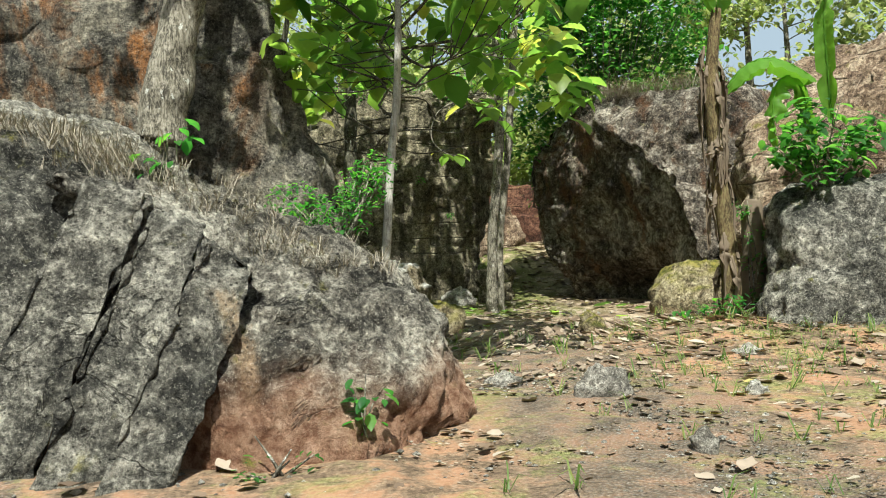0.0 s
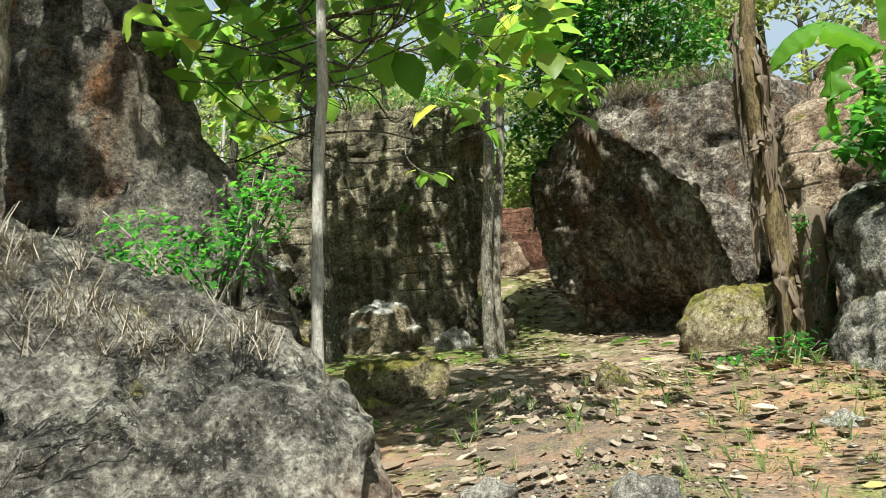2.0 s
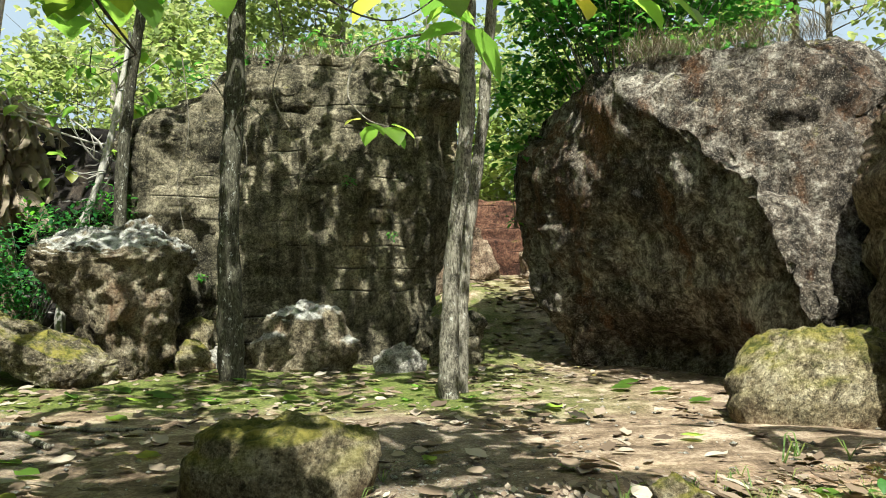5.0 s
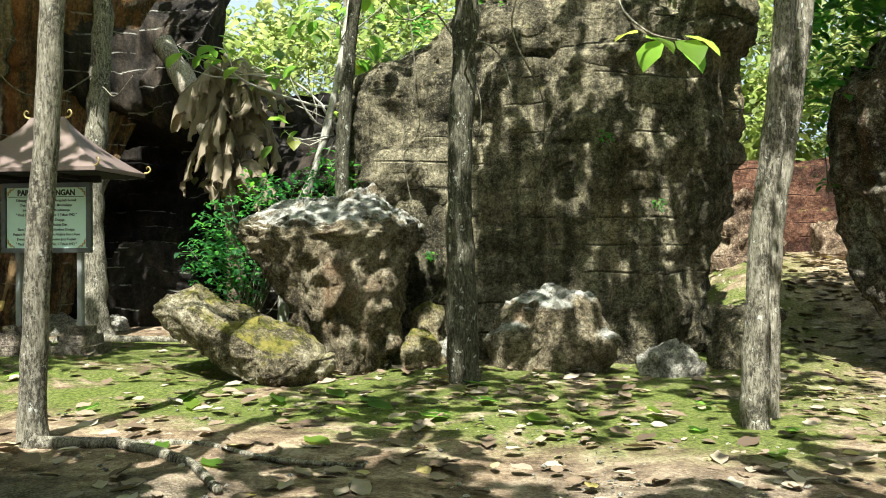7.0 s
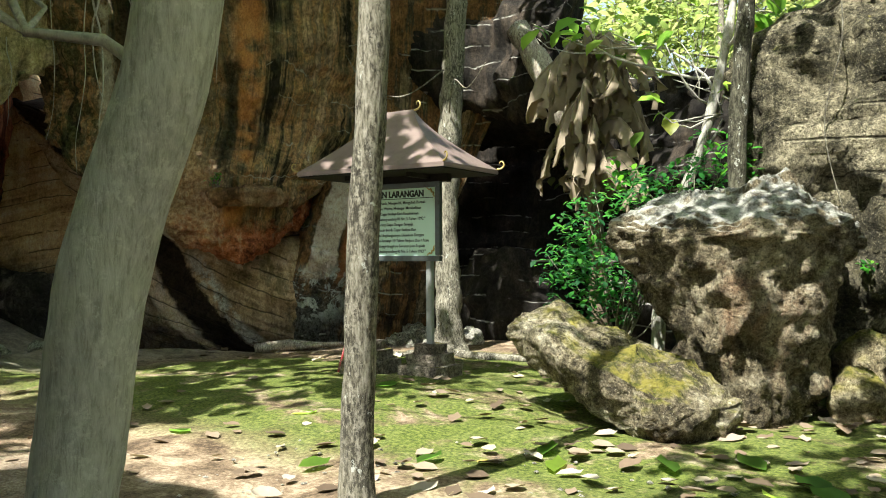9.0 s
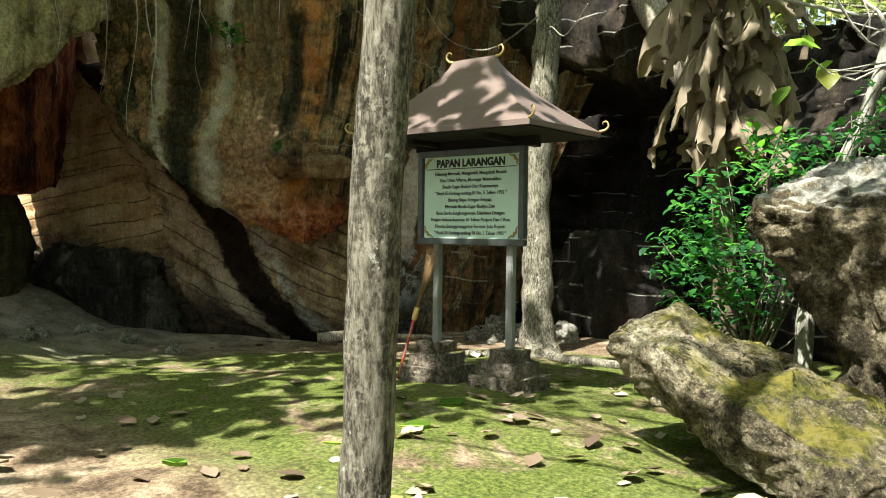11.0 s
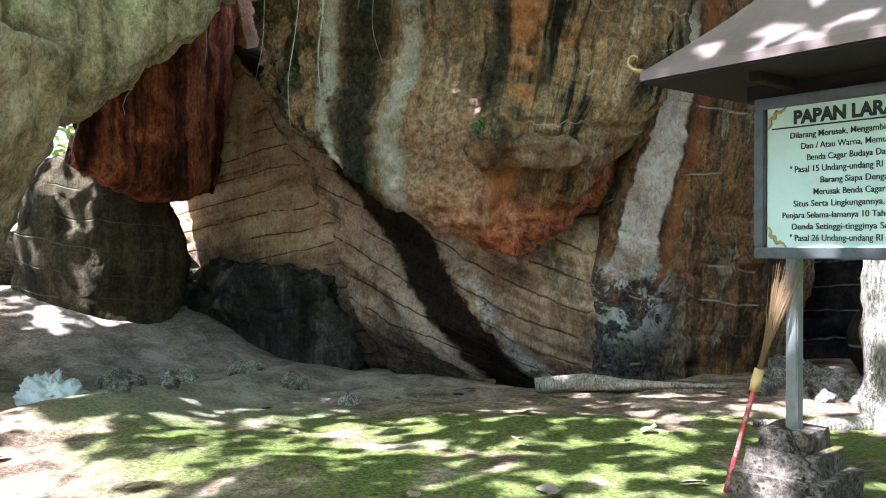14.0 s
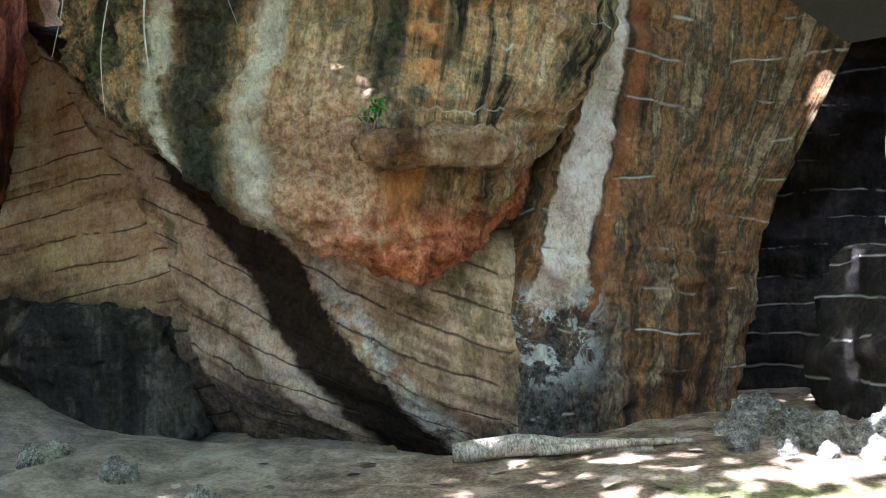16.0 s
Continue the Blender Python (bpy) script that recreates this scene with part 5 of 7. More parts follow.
tree("dark_tree", "dark mossy tree against the rock pillar", [(-2.02, 18.85, 0.0), (-2.08, 18.9, 2.0), (-2.0, 18.9, 4.2), (-1.9, 18.8, 6.5), (-1.7, 18.6, 9.0)], [0.2, 0.155, 0.14, 0.11, 0.05], BARK_DARK,
     crown=clumps(9, 6, (-5, 1), (15.5, 19.5), (6.3, 9.4), (0.7, 1.1)) + clumps(209, 5, (-3.2, 0.5), (16.8, 19.6), (7.4, 9.8), (0.6, 0.8)), leaf=TEAK_LEAF, leaf_size=0.3, n=75, seed=9)
tree("lichen_tree", "straight tree with grey lichen-spotted bark", [(-4.75, 15.1, -0.05), (-4.75, 15.1, 0.4), (-4.65, 15.05, 1.6), (-4.5, 15.0, 3.0), (-4.3, 14.9, 6.0), (-4.2, 14.6, 9.0)], [0.15, 0.105, 0.1, 0.095, 0.09, 0.05], BARK,
     crown=clumps(11, 9, (-8.8, -6.0), (12.0, 16), (6.0, 9.2), (0.7, 1.1)), leaf=TEAK_LEAF, leaf_size=0.3, n=75, seed=11, sides=20, knots=0.12)
tree("curved_pale_tree", "smooth pale tree trunk that bends aside", [(-3.54, 12.46, -0.05), (-3.44, 12.52, 0.55), (-3.33, 12.6, 1.55), (-3.12, 12.74, 2.6), (-3.05, 12.8, 5.5), (-2.9, 12.6, 8.5)], [0.14, 0.125, 0.122, 0.118, 0.1, 0.04], BARK_SUNLIT,
     crown=[(-3.75, 12.6, 2.78, 0.26), (-4.05, 12.45, 2.72, 0.24), (-3.5, 12.5, 3.0, 0.3)] + clumps(13, 6, (-2.6, 0.8), (12.6, 15.6), (6.2, 9.0), (0.7, 1.0)), leaf=TEAK_LEAF, leaf_size=0.3, n=75, seed=13, sides=20, knots=0.1)
tree("cave_mouth_tree", "grey tree behind the notice board", [(-9.2, 21.9, 0.0), (-9.25, 21.95, 0.5), (-9.35, 22.0, 2.0), (-9.3, 22.1, 4.2), (-9.1, 22.1, 7.0), (-8.8, 22.0, 10.0)], [0.34, 0.22, 0.19, 0.18, 0.15, 0.07], BARK,
     crown=clumps(15, 12, (-12, -6), (18.5, 23.5), (7.5, 10.4), (0.8, 1.2)), leaf=TEAK_LEAF, leaf_size=0.3, n=95, seed=15, sides=18)
tree("thin_dark_tree", "thin dark tree leaning on the pillar", [(-4.3, 21.0, 0.0), (-4.35, 21.0, 2.0), (-4.25, 21.0, 4.2), (-3.9, 20.8, 6.2), (-3.4, 20.6, 8.4)], [0.13, 0.11, 0.1, 0.08, 0.04], BARK_DARK,
     crown=clumps(17, 4, (-6, -2), (18.5, 21.5), (6.5, 8.8), (0.7, 1.0)), leaf=TEAK_LEAF, leaf_size=0.28, n=75, seed=17)


def bush(name, label, cs, leaf, size, n, seed, stems=5, bark=None, category="shrub", droop=0.25, aspect=0.55):
    """Stems from one foot to clumps of leaves (x, y, z, r)."""
    rng = np.random.RandomState(seed)
    C = np.array(cs, float)
    foot = np.array((C[:, 0].mean(), C[:, 1].mean(), C[:, 2].min() - C[np.argmin(C[:, 2]), 3]))
    root = new(name)
    root.location = foot
    ms = []
    for c in C:
        for q in range(stems):
            e = c[:3] + rng.randn(3) * c[3] * 0.5 - foot
            a = rng.randn(3) * (0.05, 0.05, 0)
            ms.append(tube_mesh("stem", [a, (a + e) / 2 + rng.randn(3) * 0.06 * c[3], e], [0.014, 0.009, 0.004], 5, None, 0.1, 0.3))
    part("stem", join_meshes("stem", ms, bark or BARK), None, root)
    pts, sz = [], []
    for c in C:
        m = int(n * c[3] ** 2)
        d = rng.randn(m, 3)
        d /= np.linalg.norm(d, axis=1, keepdims=True)
        p = c[:3] + d * c[3] * rng.rand(m, 1) ** 0.4 * (1.1, 1.1, 0.85)
        keep = np.array([noise.noise(Vector(v * 2.2) + Vector((seed, 0, 0))) > -0.25 for v in p], bool)
        pts.append(p[keep] - foot)
        sz.append(size * (0.6 + 0.8 * rng.rand(int(keep.sum()))))
    part("leaves", leaves_mesh("leaves", np.concatenate(pts), np.concatenate(sz), leaf, droop, aspect, seed=seed), None, root)
    return tagged(root, label, category)


# woods behind and above the rocks
bush("hanging_bush", "dense dark-green bush on top of the boulder", clumps(21, 20, (2.4, 7.0), (19.2, 22), (5.0, 7.6), (0.7, 1.2)) + [(2.4, 20.9, 3.7, 0.5), (2.5, 20.8, 4.4, 0.6), (2.9, 20.6, 4.9, 0.6)], BUSH_LEAF, 0.17, 620, 21)
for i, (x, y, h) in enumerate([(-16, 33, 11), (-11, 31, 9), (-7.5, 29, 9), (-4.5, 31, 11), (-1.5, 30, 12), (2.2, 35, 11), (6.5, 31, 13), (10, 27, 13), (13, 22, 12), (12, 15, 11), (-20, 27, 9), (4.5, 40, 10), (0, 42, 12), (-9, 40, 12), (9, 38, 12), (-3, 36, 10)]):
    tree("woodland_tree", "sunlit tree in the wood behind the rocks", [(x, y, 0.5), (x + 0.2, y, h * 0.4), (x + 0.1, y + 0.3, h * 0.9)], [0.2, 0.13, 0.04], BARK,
         crown=clumps(40 + i, 20, (x - 2.6, x + 2.6), (y - 2, y + 2), (h * 0.32, h), (0.9, 1.5)), leaf=HAZY_LEAF, leaf_size=0.22, n=190, seed=40 + i, sides=8)
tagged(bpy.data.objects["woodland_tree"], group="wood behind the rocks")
bush("gap_bush", "bright green undergrowth beyond the gap", clumps(61, 10, (0.5, 7), (31, 35), (3.4, 5.5), (0.8, 1.4)), HAZY_LEAF, 0.22, 200, 61)
bush("wall_top_bush", "sunlit bushes above the cave wall", clumps(62, 14, (-11, -4), (26, 29), (4.6, 6.6), (0.8, 1.3)), HAZY_LEAF, 0.22, 170, 62)
bush("cave_shrub", "fresh green shrub beside the stacked rock", [(-6.0, 20.6, 1.0, 0.5), (-5.7, 20.5, 1.5, 0.55), (-6.1, 20.8, 2.0, 0.5), (-5.3, 20.9, 2.3, 0.5), (-6.4, 20.7, 1.5, 0.4), (-4.9, 21.2, 2.5, 0.4)], SHRUB_LEAF, 0.1, 1500, 63)
bush("bank_shrub", "feathery green shrub on the rock bank", [(-0.95, 7.4, 1.65, 0.3), (-0.75, 7.5, 1.9, 0.28), (-1.3, 7.3, 1.75, 0.3), (-0.6, 7.5, 2.1, 0.2)], FERN_LEAF, 0.055, 3600, 64)
bush("outcrop_shrub", "broad-leaved green shrub over the outcrop", [(4.9, 10.9, 2.3, 0.42), (4.55, 10.8, 2.55, 0.36), (5.3, 11.0, 2.45, 0.4), (4.85, 10.8, 2.9, 0.34), (5.7, 11.2, 2.7, 0.4)], BUSH_LEAF, 0.19, 620, 65)


# ---- notice board ----
def box(bm, cx, cy, cz, sx, sy, sz, m=None):
    mat = Matrix.Translation((cx, cy, cz)) @ Matrix.Diagonal((sx, sy, sz, 1))
    return bmesh.ops.create_cube(bm, size=1.0, matrix=(m @ mat) if m else mat)["verts"]


def paint(name, base, dirt, rough, metal=0.0, scale=6.0, amount=0.5, bump=0.004):
    m = Mat(name)
    p = m.pos()
    f = m.noise(p, scale, 6, 0.7, 0.3)
    g = m.noise(p, scale * 9, 4, 0.7)
    col = m.mix(m.math("MULTIPLY", m.span(f, 0.45, 0.7), amount), base, dirt)
    m.bump(m.math("ADD", f, m.math("MULTIPLY", g, 0.5)), bump, 0.6)
    return m.end(col, m.ramp(g, [(0.3, rough - 0.1), (0.7, rough + 0.1)]), metal, 0.4)


BOARD_WHITE = paint("pale_green_white_enamel", (0.6, 0.78, 0.69), (0.48, 0.6, 0.53), 0.4, 0, 4, 0.35)
FRAME_STEEL = paint("dull_grey_steel", (0.12, 0.13, 0.13), (0.07, 0.06, 0.05), 0.5, 0.6, 8, 0.6)
POST_STEEL = paint("grey_painted_post", (0.28, 0.28, 0.28), (0.15, 0.14, 0.13), 0.6, 0.2, 7, 0.5)
ROOF_METAL = paint("brown_sheet_metal_roof", (0.21, 0.155, 0.14), (0.14, 0.1, 0.09), 0.4, 0.2, 2.5, 0.7)
# near-black: shade under the roof put into the colour
ROOF_UNDER = paint("roof_shade_timber", (0.014, 0.011, 0.01), (0.009, 0.007, 0.006), 0.85)
LETTER = paint("black_lettering", (0.02, 0.025, 0.025), (0.04, 0.045, 0.045), 0.6)
GOLD = paint("old_gold_paint", (0.5, 0.37, 0.14), (0.3, 0.2, 0.07), 0.5, 0.3, 20, 0.5)

SIGN_YAW, SIGN_AT = 5.0, (-7.88, 19.1)
notice = new("notice_board")
tagged(notice, "roofed prohibition notice board with grey metal posts", "notice board")
notice.matrix_world = pose(SIGN_AT[0], SIGN_AT[1], 0.2, 0, 0, SIGN_YAW)
for sx in (-0.46, 0.46):
    bm = bmesh.new()
    box(bm, sx, 0.03, 1.15, 0.075, 0.075, 2.2)
    bmesh.ops.bevel(bm, geom=bm.edges[:], offset=0.008, segments=2, affect="EDGES")
    part("post", bm, POST_STEEL, notice, "grey painted metal post")
bm = bmesh.new()
box(bm, 0, -0.03, 1.83, 1.18, 0.03, 0.84)
panel = part("panel", bm, BOARD_WHITE, notice, "pale green-white enamel panel with black lettering")
for nm, x, z, w, h in (("frame_rail", 0, 2.27, 1.33, 0.065), ("frame_rail", 0, 1.385, 1.33, 0.065), ("frame_stile", -0.63, 1.83, 0.07, 0.815), ("frame_stile", 0.63, 1.83, 0.07, 0.815)):
    bm = bmesh.new()
    box(bm, x, -0.035, z, w, 0.07, h)
    bmesh.ops.bevel(bm, geom=bm.edges[:], offset=0.008, segments=2, affect="EDGES")
    part(nm, bm, FRAME_STEEL, notice, "dull grey steel frame")


def roof_mesh(name, half_x, half_y, top_x, z0, z1, curve=0.28, n=10):
    """A hipped roof with swept slopes and a short ridge."""
    bm = bmesh.new()
    rows = []
    for i in range(n + 1):
        t = i / n
        f = (1 - t) ** (1 + curve * 2)
        hx, hy, z = top_x + (half_x - top_x) * f, 0.01 + (half_y - 0.01) * f, z0 + (z1 - z0) * t
        rows.append([bm.verts.new(v) for v in ((-hx, -hy, z), (hx, -hy, z), (hx, hy, z), (-hx, hy, z))])
    for a, b in zip(rows, rows[1:]):
        for k in range(4):
            bm.faces.new((a[k], a[(k + 1) % 4], b[(k + 1) % 4], b[k]))
    bm.faces.new(rows[-1])
    low = [bm.verts.new(v.co + Vector((0, 0, -0.05))) for v in rows[0]]
    for k in range(4):
        bm.faces.new((low[k], low[(k + 1) % 4], rows[0][(k + 1) % 4], rows[0][k]))
    bm.faces.new(list(reversed(low)))
    return bm


part("roof", roof_mesh("roof", 1.08, 0.62, 0.26, 2.46, 3.2, 0.18), ROOF_METAL, notice, "brown sheet-metal hipped roof")
# added dark sheet that stands in for shade inside the hollow roof
bm = bmesh.new()
box(bm, 0, 0, 2.401, 2.14, 1.22, 0.012)
part("shade_sheet", bm, ROOF_UNDER, notice, "dark sheet standing in for shade inside the hollow roof")
for bx, by, bz, sx, sy, sz in ((0, 0.03, 2.352, 1.5, 0.08, 0.1), (-0.46, 0.03, 2.37, 0.07, 0.9, 0.06), (0.46, 0.03, 2.37, 0.07, 0.9, 0.06)):
    bm = bmesh.new()
    box(bm, bx, by, bz, sx, sy, sz)
    bmesh.ops.bevel(bm, geom=bm.edges[:], offset=0.008, segments=1, affect="EDGES")
    part("roof_beam", bm, ROOF_UNDER, notice, "dark timber roof beam")


def text_part(words, x, z, size, parent, width=None, shear=0.0):
    cu = bpy.data.curves.new("lettering", "FONT")
    cu.body, cu.size, cu.align_x, cu.extrude, cu.shear = words, size, "CENTER", 0.002, shear
    cu.offset = size * (0.045 if size > 0.09 else 0.004)
    ob = new("lettering", cu)
    me = bpy.data.meshes.new_from_object(ob.evaluated_get(bpy.context.evaluated_depsgraph_get()))
    bpy.data.objects.remove(ob)
    xs = [v.co.x for v in me.vertices]
    k = width / (max(xs) - min(xs)) if width else 1.0
    me.transform(Matrix.Translation((x, -0.047, z)) @ Matrix.Rotation(radians(90), 4, "X") @ Matrix.Diagonal((k, 1, 1, 1)))
    tagged(part("lettering", me, LETTER, parent), kind="stuff")


LINES = [("PAPAN LARANGAN", 0.105, 0.76), ("Dilarang Merusak, Mengambil, Mengubah Bentuk", 0.05, 0.8), ("Dan / Atau Warna, Memugar Memisahkan", 0.05, 0.68), ("Benda Cagar Budaya Dari Kesatuannya", 0.05, 0.62),
         ('" Pasal 15 Undang-undang RI No. 5 Tahun 1992 "', 0.052, 0.8), ("Barang Siapa Dengan Sengaja", 0.05, 0.48), ("Merusak Benda Cagar Budaya Dan", 0.05, 0.55), ("Situs Serta Lingkungannya, Dipidana Dengan", 0.05, 0.76),
         ("Penjara Selama-lamanya 10 Tahun Penjara Dan / Atau", 0.05, 0.88), ("Denda Setinggi-tingginya Seratus Juta Rupiah", 0.05, 0.78), ('" Pasal 26 Undang-undang RI No. 5 Tahun 1992 "', 0.052, 0.8)]
zz = 2.135
for i, (words, size, width) in enumerate(LINES):
    text_part(words, 0, zz, size, panel, width * 1.12)
    zz -= 0.085 if i == 0 else 0.066
bm = bmesh.new()
box(bm, 0, -0.047, 2.115, 1.12, 0.004, 0.008)
part("rule", bm, LETTER, panel)


# ---- added unseen canopy over the cave mouth, and woods all round ----
# crown put out of view to block sun from the cave wall
tree("added_shade_tree", "added tall tree whose unseen crown keeps sun off the cave", [(-17.6, 12.2, 0.0), (-17.4, 12.6, 4.0), (-16.6, 13.4, 8.0), (-15.4, 14.4, 10.5)], [0.4, 0.3, 0.22, 0.1], BARK,
     crown=clumps(71, 46, (-18.0, -8.0), (13.6, 20.0), (8.8, 11.0), (1.0, 1.5)) + clumps(72, 16, (-17, -8.5), (9.5, 13.8), (8.0, 10.5), (0.9, 1.4)) + clumps(74, 12, (-17.5, -11.0), (12.0, 16.4), (8.6, 10.4), (1.0, 1.5)) + clumps(73, 10, (-22, -17), (9.5, 15.5), (7.5, 9.5), (1.0, 1.4)), leaf=TEAK_LEAF, leaf_size=0.34, n=110, seed=71)
# trees at negative y stay unseen; they are added to block low sky light
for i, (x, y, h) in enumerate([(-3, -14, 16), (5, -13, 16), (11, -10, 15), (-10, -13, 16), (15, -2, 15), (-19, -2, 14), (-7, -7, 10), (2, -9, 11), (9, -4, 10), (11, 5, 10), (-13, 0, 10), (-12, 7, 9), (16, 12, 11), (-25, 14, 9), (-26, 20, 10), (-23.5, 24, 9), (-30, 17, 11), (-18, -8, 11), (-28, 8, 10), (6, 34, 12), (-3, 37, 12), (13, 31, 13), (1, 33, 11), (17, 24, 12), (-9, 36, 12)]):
    tree("woodland_tree", "leafy tree added round the clearing", [(x, y, 0.0), (x + 0.2, y, h * 0.4), (x + 0.1, y + 0.3, h * 0.9)], [0.24, 0.16, 0.04], BARK,
         crown=clumps(80 + i, 18, (x - 2.8, x + 2.8), (y - 2.4, y + 2.4), (h * 0.25, h), (0.9, 1.5)), leaf=HAZY_LEAF, leaf_size=0.3, n=110, seed=80 + i, sides=8)
bush("outside_undergrowth", "sunlit green undergrowth outside the cave", clumps(95, 16, (-29, -22.5), (13, 25), (0.6, 3.4), (0.9, 1.5)), HAZY_LEAF, 0.24, 170, 95)
for i, (x, y, r, h) in enumerate([(-21.6, 18.5, 0.8, 1.1), (-20.9, 18.9, 0.45, 0.6), (-22.6, 17.6, 1.0, 1.5), (-22.4, 19.6, 0.9, 1.4), (-21.0, 16.2, 0.6, 0.7)]):
    small_rock("fallen_rock", "grey fallen rock outside the cave gap", x, y, float(ground_z(np.array(x), np.array(y))), r, r * 0.8, h, 40 * i, STACK_STONE, 140 + i)
rock("arch_pillar", "leaning foot of the limestone arch", [
    (-0.3, blob(-16.9, 14.4, 1.1, 1.0, 0, 0.12, 8, 5)), (1.4, blob(-16.2, 14.7, 1.2, 1.1, 0, 0.12, 8, 5)), (2.6, blob(-15.4, 15.0, 1.2, 1.2, 0, 0.12, 8, 5)), (3.6, blob(-15.2, 15.0, 1.4, 1.4, 0, 0.1, 8, 5))],
     90, 70, ARCHROCK, big=0.15, mid=0.08, fine=0.02, facet=0.12)


# ---- notice board: plinths, finials, broom ----
def stone_tier(name, w, d, z0, z1, seed, parent):
    bm = bmesh.new()
    box(bm, 0, 0, (z0 + z1) / 2, w, d, z1 - z0)
    bmesh.ops.subdivide_edges(bm, edges=bm.edges[:], cuts=5, use_grid_fill=True)
    for v in bm.verts:
        q = v.co * 9 + Vector((seed * 3.3, seed, 0))
        v.co += Vector((noise.noise(q), noise.noise(q + Vector((9, 0, 0))), 0.5 * noise.noise(q + Vector((0, 9, 0))))) * 0.022
    part(name, bm, STEP_STONE, parent)


for k, sx in enumerate((-0.46, 0.46)):
    plinth = new("plinth")
    plinth.matrix_world = notice.matrix_world @ pose(sx, 0.03, -0.06, 0, 0, 4 - 6 * k)
    stone_tier("tier", 0.56, 0.56, -0.08, 0.17, k + 1, plinth)
    stone_tier("tier", 0.42, 0.42, 0.165, 0.3, k + 3, plinth)
    stone_tier("tier", 0.29, 0.29, 0.295, 0.42, k + 5, plinth)
    tagged(plinth, "stepped plinth of rough old stone under a post", "plinth", "plinths of the notice board")


def curl(name, at, size, yaw, parent, material=GOLD):
    pts = [(0, 0, 0), (0.5, 0, 0.1), (0.85, 0, 0.5), (0.65, 0, 0.95), (0.3, 0, 0.85), (0.35, 0, 0.6)]
    m = pose(at[0], at[1], at[2], 0, 0, yaw)
    P = [m @ (Vector(p) * size) for p in pts]
    part(name, tube_mesh(name, P, [size * r for r in (0.13, 0.12, 0.1, 0.08, 0.05, 0.03)], 6, material, 0, size * 0.15), material, parent, "gold-painted curled finial")


for sx, sy in ((-1, -1), (1, -1), (1, 1), (-1, 1)):
    curl("finial", (sx * 1.07, sy * 0.61, 2.47), 0.1, math.degrees(math.atan2(sy * 0.5, sx)), notice)
for sx in (-1, 1):
    curl("finial", (sx * 0.26, 0, 3.19), 0.11, 0 if sx > 0 else 180, notice)
for sx in (-1, 1):
    for z in (1.45, 2.21):
        up = 1 if z < 1.8 else -1
        P = [Vector((sx * (0.6 - a), -0.05, z + up * (b - 0.03))) for a, b in ((0.01, 0.12), (0.035, 0.1), (0.03, 0.06), (0.06, 0.06), (0.065, 0.025), (0.1, 0.03), (0.13, 0.0))]
        bm = tube_mesh("corner_ornament", P, [0.005, 0.009, 0.011, 0.012, 0.011, 0.009, 0.005], 6, GOLD, 0, 0.02)
        part("corner_ornament", bm, GOLD, notice, "small gilt corner ornament")

BROOM_RED = paint("red_and_white_broom_stick", (0.45, 0.05, 0.06), (0.6, 0.55, 0.5), 0.5, 0, 12, 0.8)
BROOM_TAN = paint("coconut_rib_bristle", (0.27, 0.17, 0.08), (0.16, 0.1, 0.05), 0.8, 0, 40, 0.6)
BROOM_YEL = paint("yellow_binding", (0.62, 0.42, 0.16), (0.5, 0.32, 0.1), 0.6)
broom = new("broom")
b0, b1 = Vector((-0.72, -0.28, -0.03)), Vector((-0.47, -0.04, 1.28))
broom.matrix_world = notice.matrix_world @ Matrix.Translation(b0)
ax = b1 - b0
part("stick", tube_mesh("stick", [(0, 0, 0), ax * 0.3, ax * 0.5], [0.014, 0.014, 0.016], 10, BROOM_RED), None, broom, "red and white stick")
part("binding", tube_mesh("binding", [ax * 0.46, ax * 0.5, ax * 0.56], [0.026, 0.03, 0.028], 10, BROOM_YEL), None, broom, "yellow binding")
rng = random.Random(4)
bristles = []
for i in range(60):
    e = ax * rng.uniform(0.93, 1.04) + Vector((rng.gauss(0, 0.045), rng.gauss(0, 0.02), 0))
    bristles.append(tube_mesh("bristle", [ax * 0.54 + Vector((rng.gauss(0, 0.008), rng.gauss(0, 0.008), 0)), ax * 0.75 + (e - ax) * 0.3, e], [0.003, 0.0028, 0.0012], 4, None, 0, 0.2))
part("bristles", join_meshes("bristles", bristles, BROOM_TAN), None, broom, "bundle of brown palm ribs")
tagged(broom, "palm-rib broom leaning upside down on the post", "broom")

# ---- cave floor things ----
LOG_WOOD = bark_material("bleached_dead_wood", (0.14, 0.11, 0.085), (0.3, 0.25, 0.2), (0.44, 0.39, 0.32), 0.6)


def log(label, pts, radii):
    base = Vector(pts[0])
    ob = new("log", tube_mesh("log", [Vector(p) - base for p in pts], radii, 12, LOG_WOOD, 0.3))
    ob.location = base
    return tagged(ob, label, "log")


log("bleached fallen log along the cave wall", [(-12.85, 20.95, -0.02), (-12.5, 21.35, 0.02), (-12.1, 21.75, 0.0), (-11.6, 22.2, -0.02)], [0.09, 0.1, 0.08, 0.05])
log("thin bleached branch on the cave floor", [(-12.2, 21.35, 0.02), (-11.8, 21.9, 0.04), (-11.35, 22.5, 0.02)], [0.045, 0.04, 0.02])
log("dead grey trunk leaning at the back", [(-7.3, 23.4, 2.6), (-7.8, 23.5, 3.6), (-8.5, 23.6, 4.8), (-9.0, 23.6, 5.6)], [0.28, 0.26, 0.22, 0.18])
log("thin dry stick beyond the stub", [(-21.3, 18.2, 0.55), (-20.6, 18.0, 0.5), (-20.0, 17.9, 0.45)], [0.03, 0.03, 0.02])

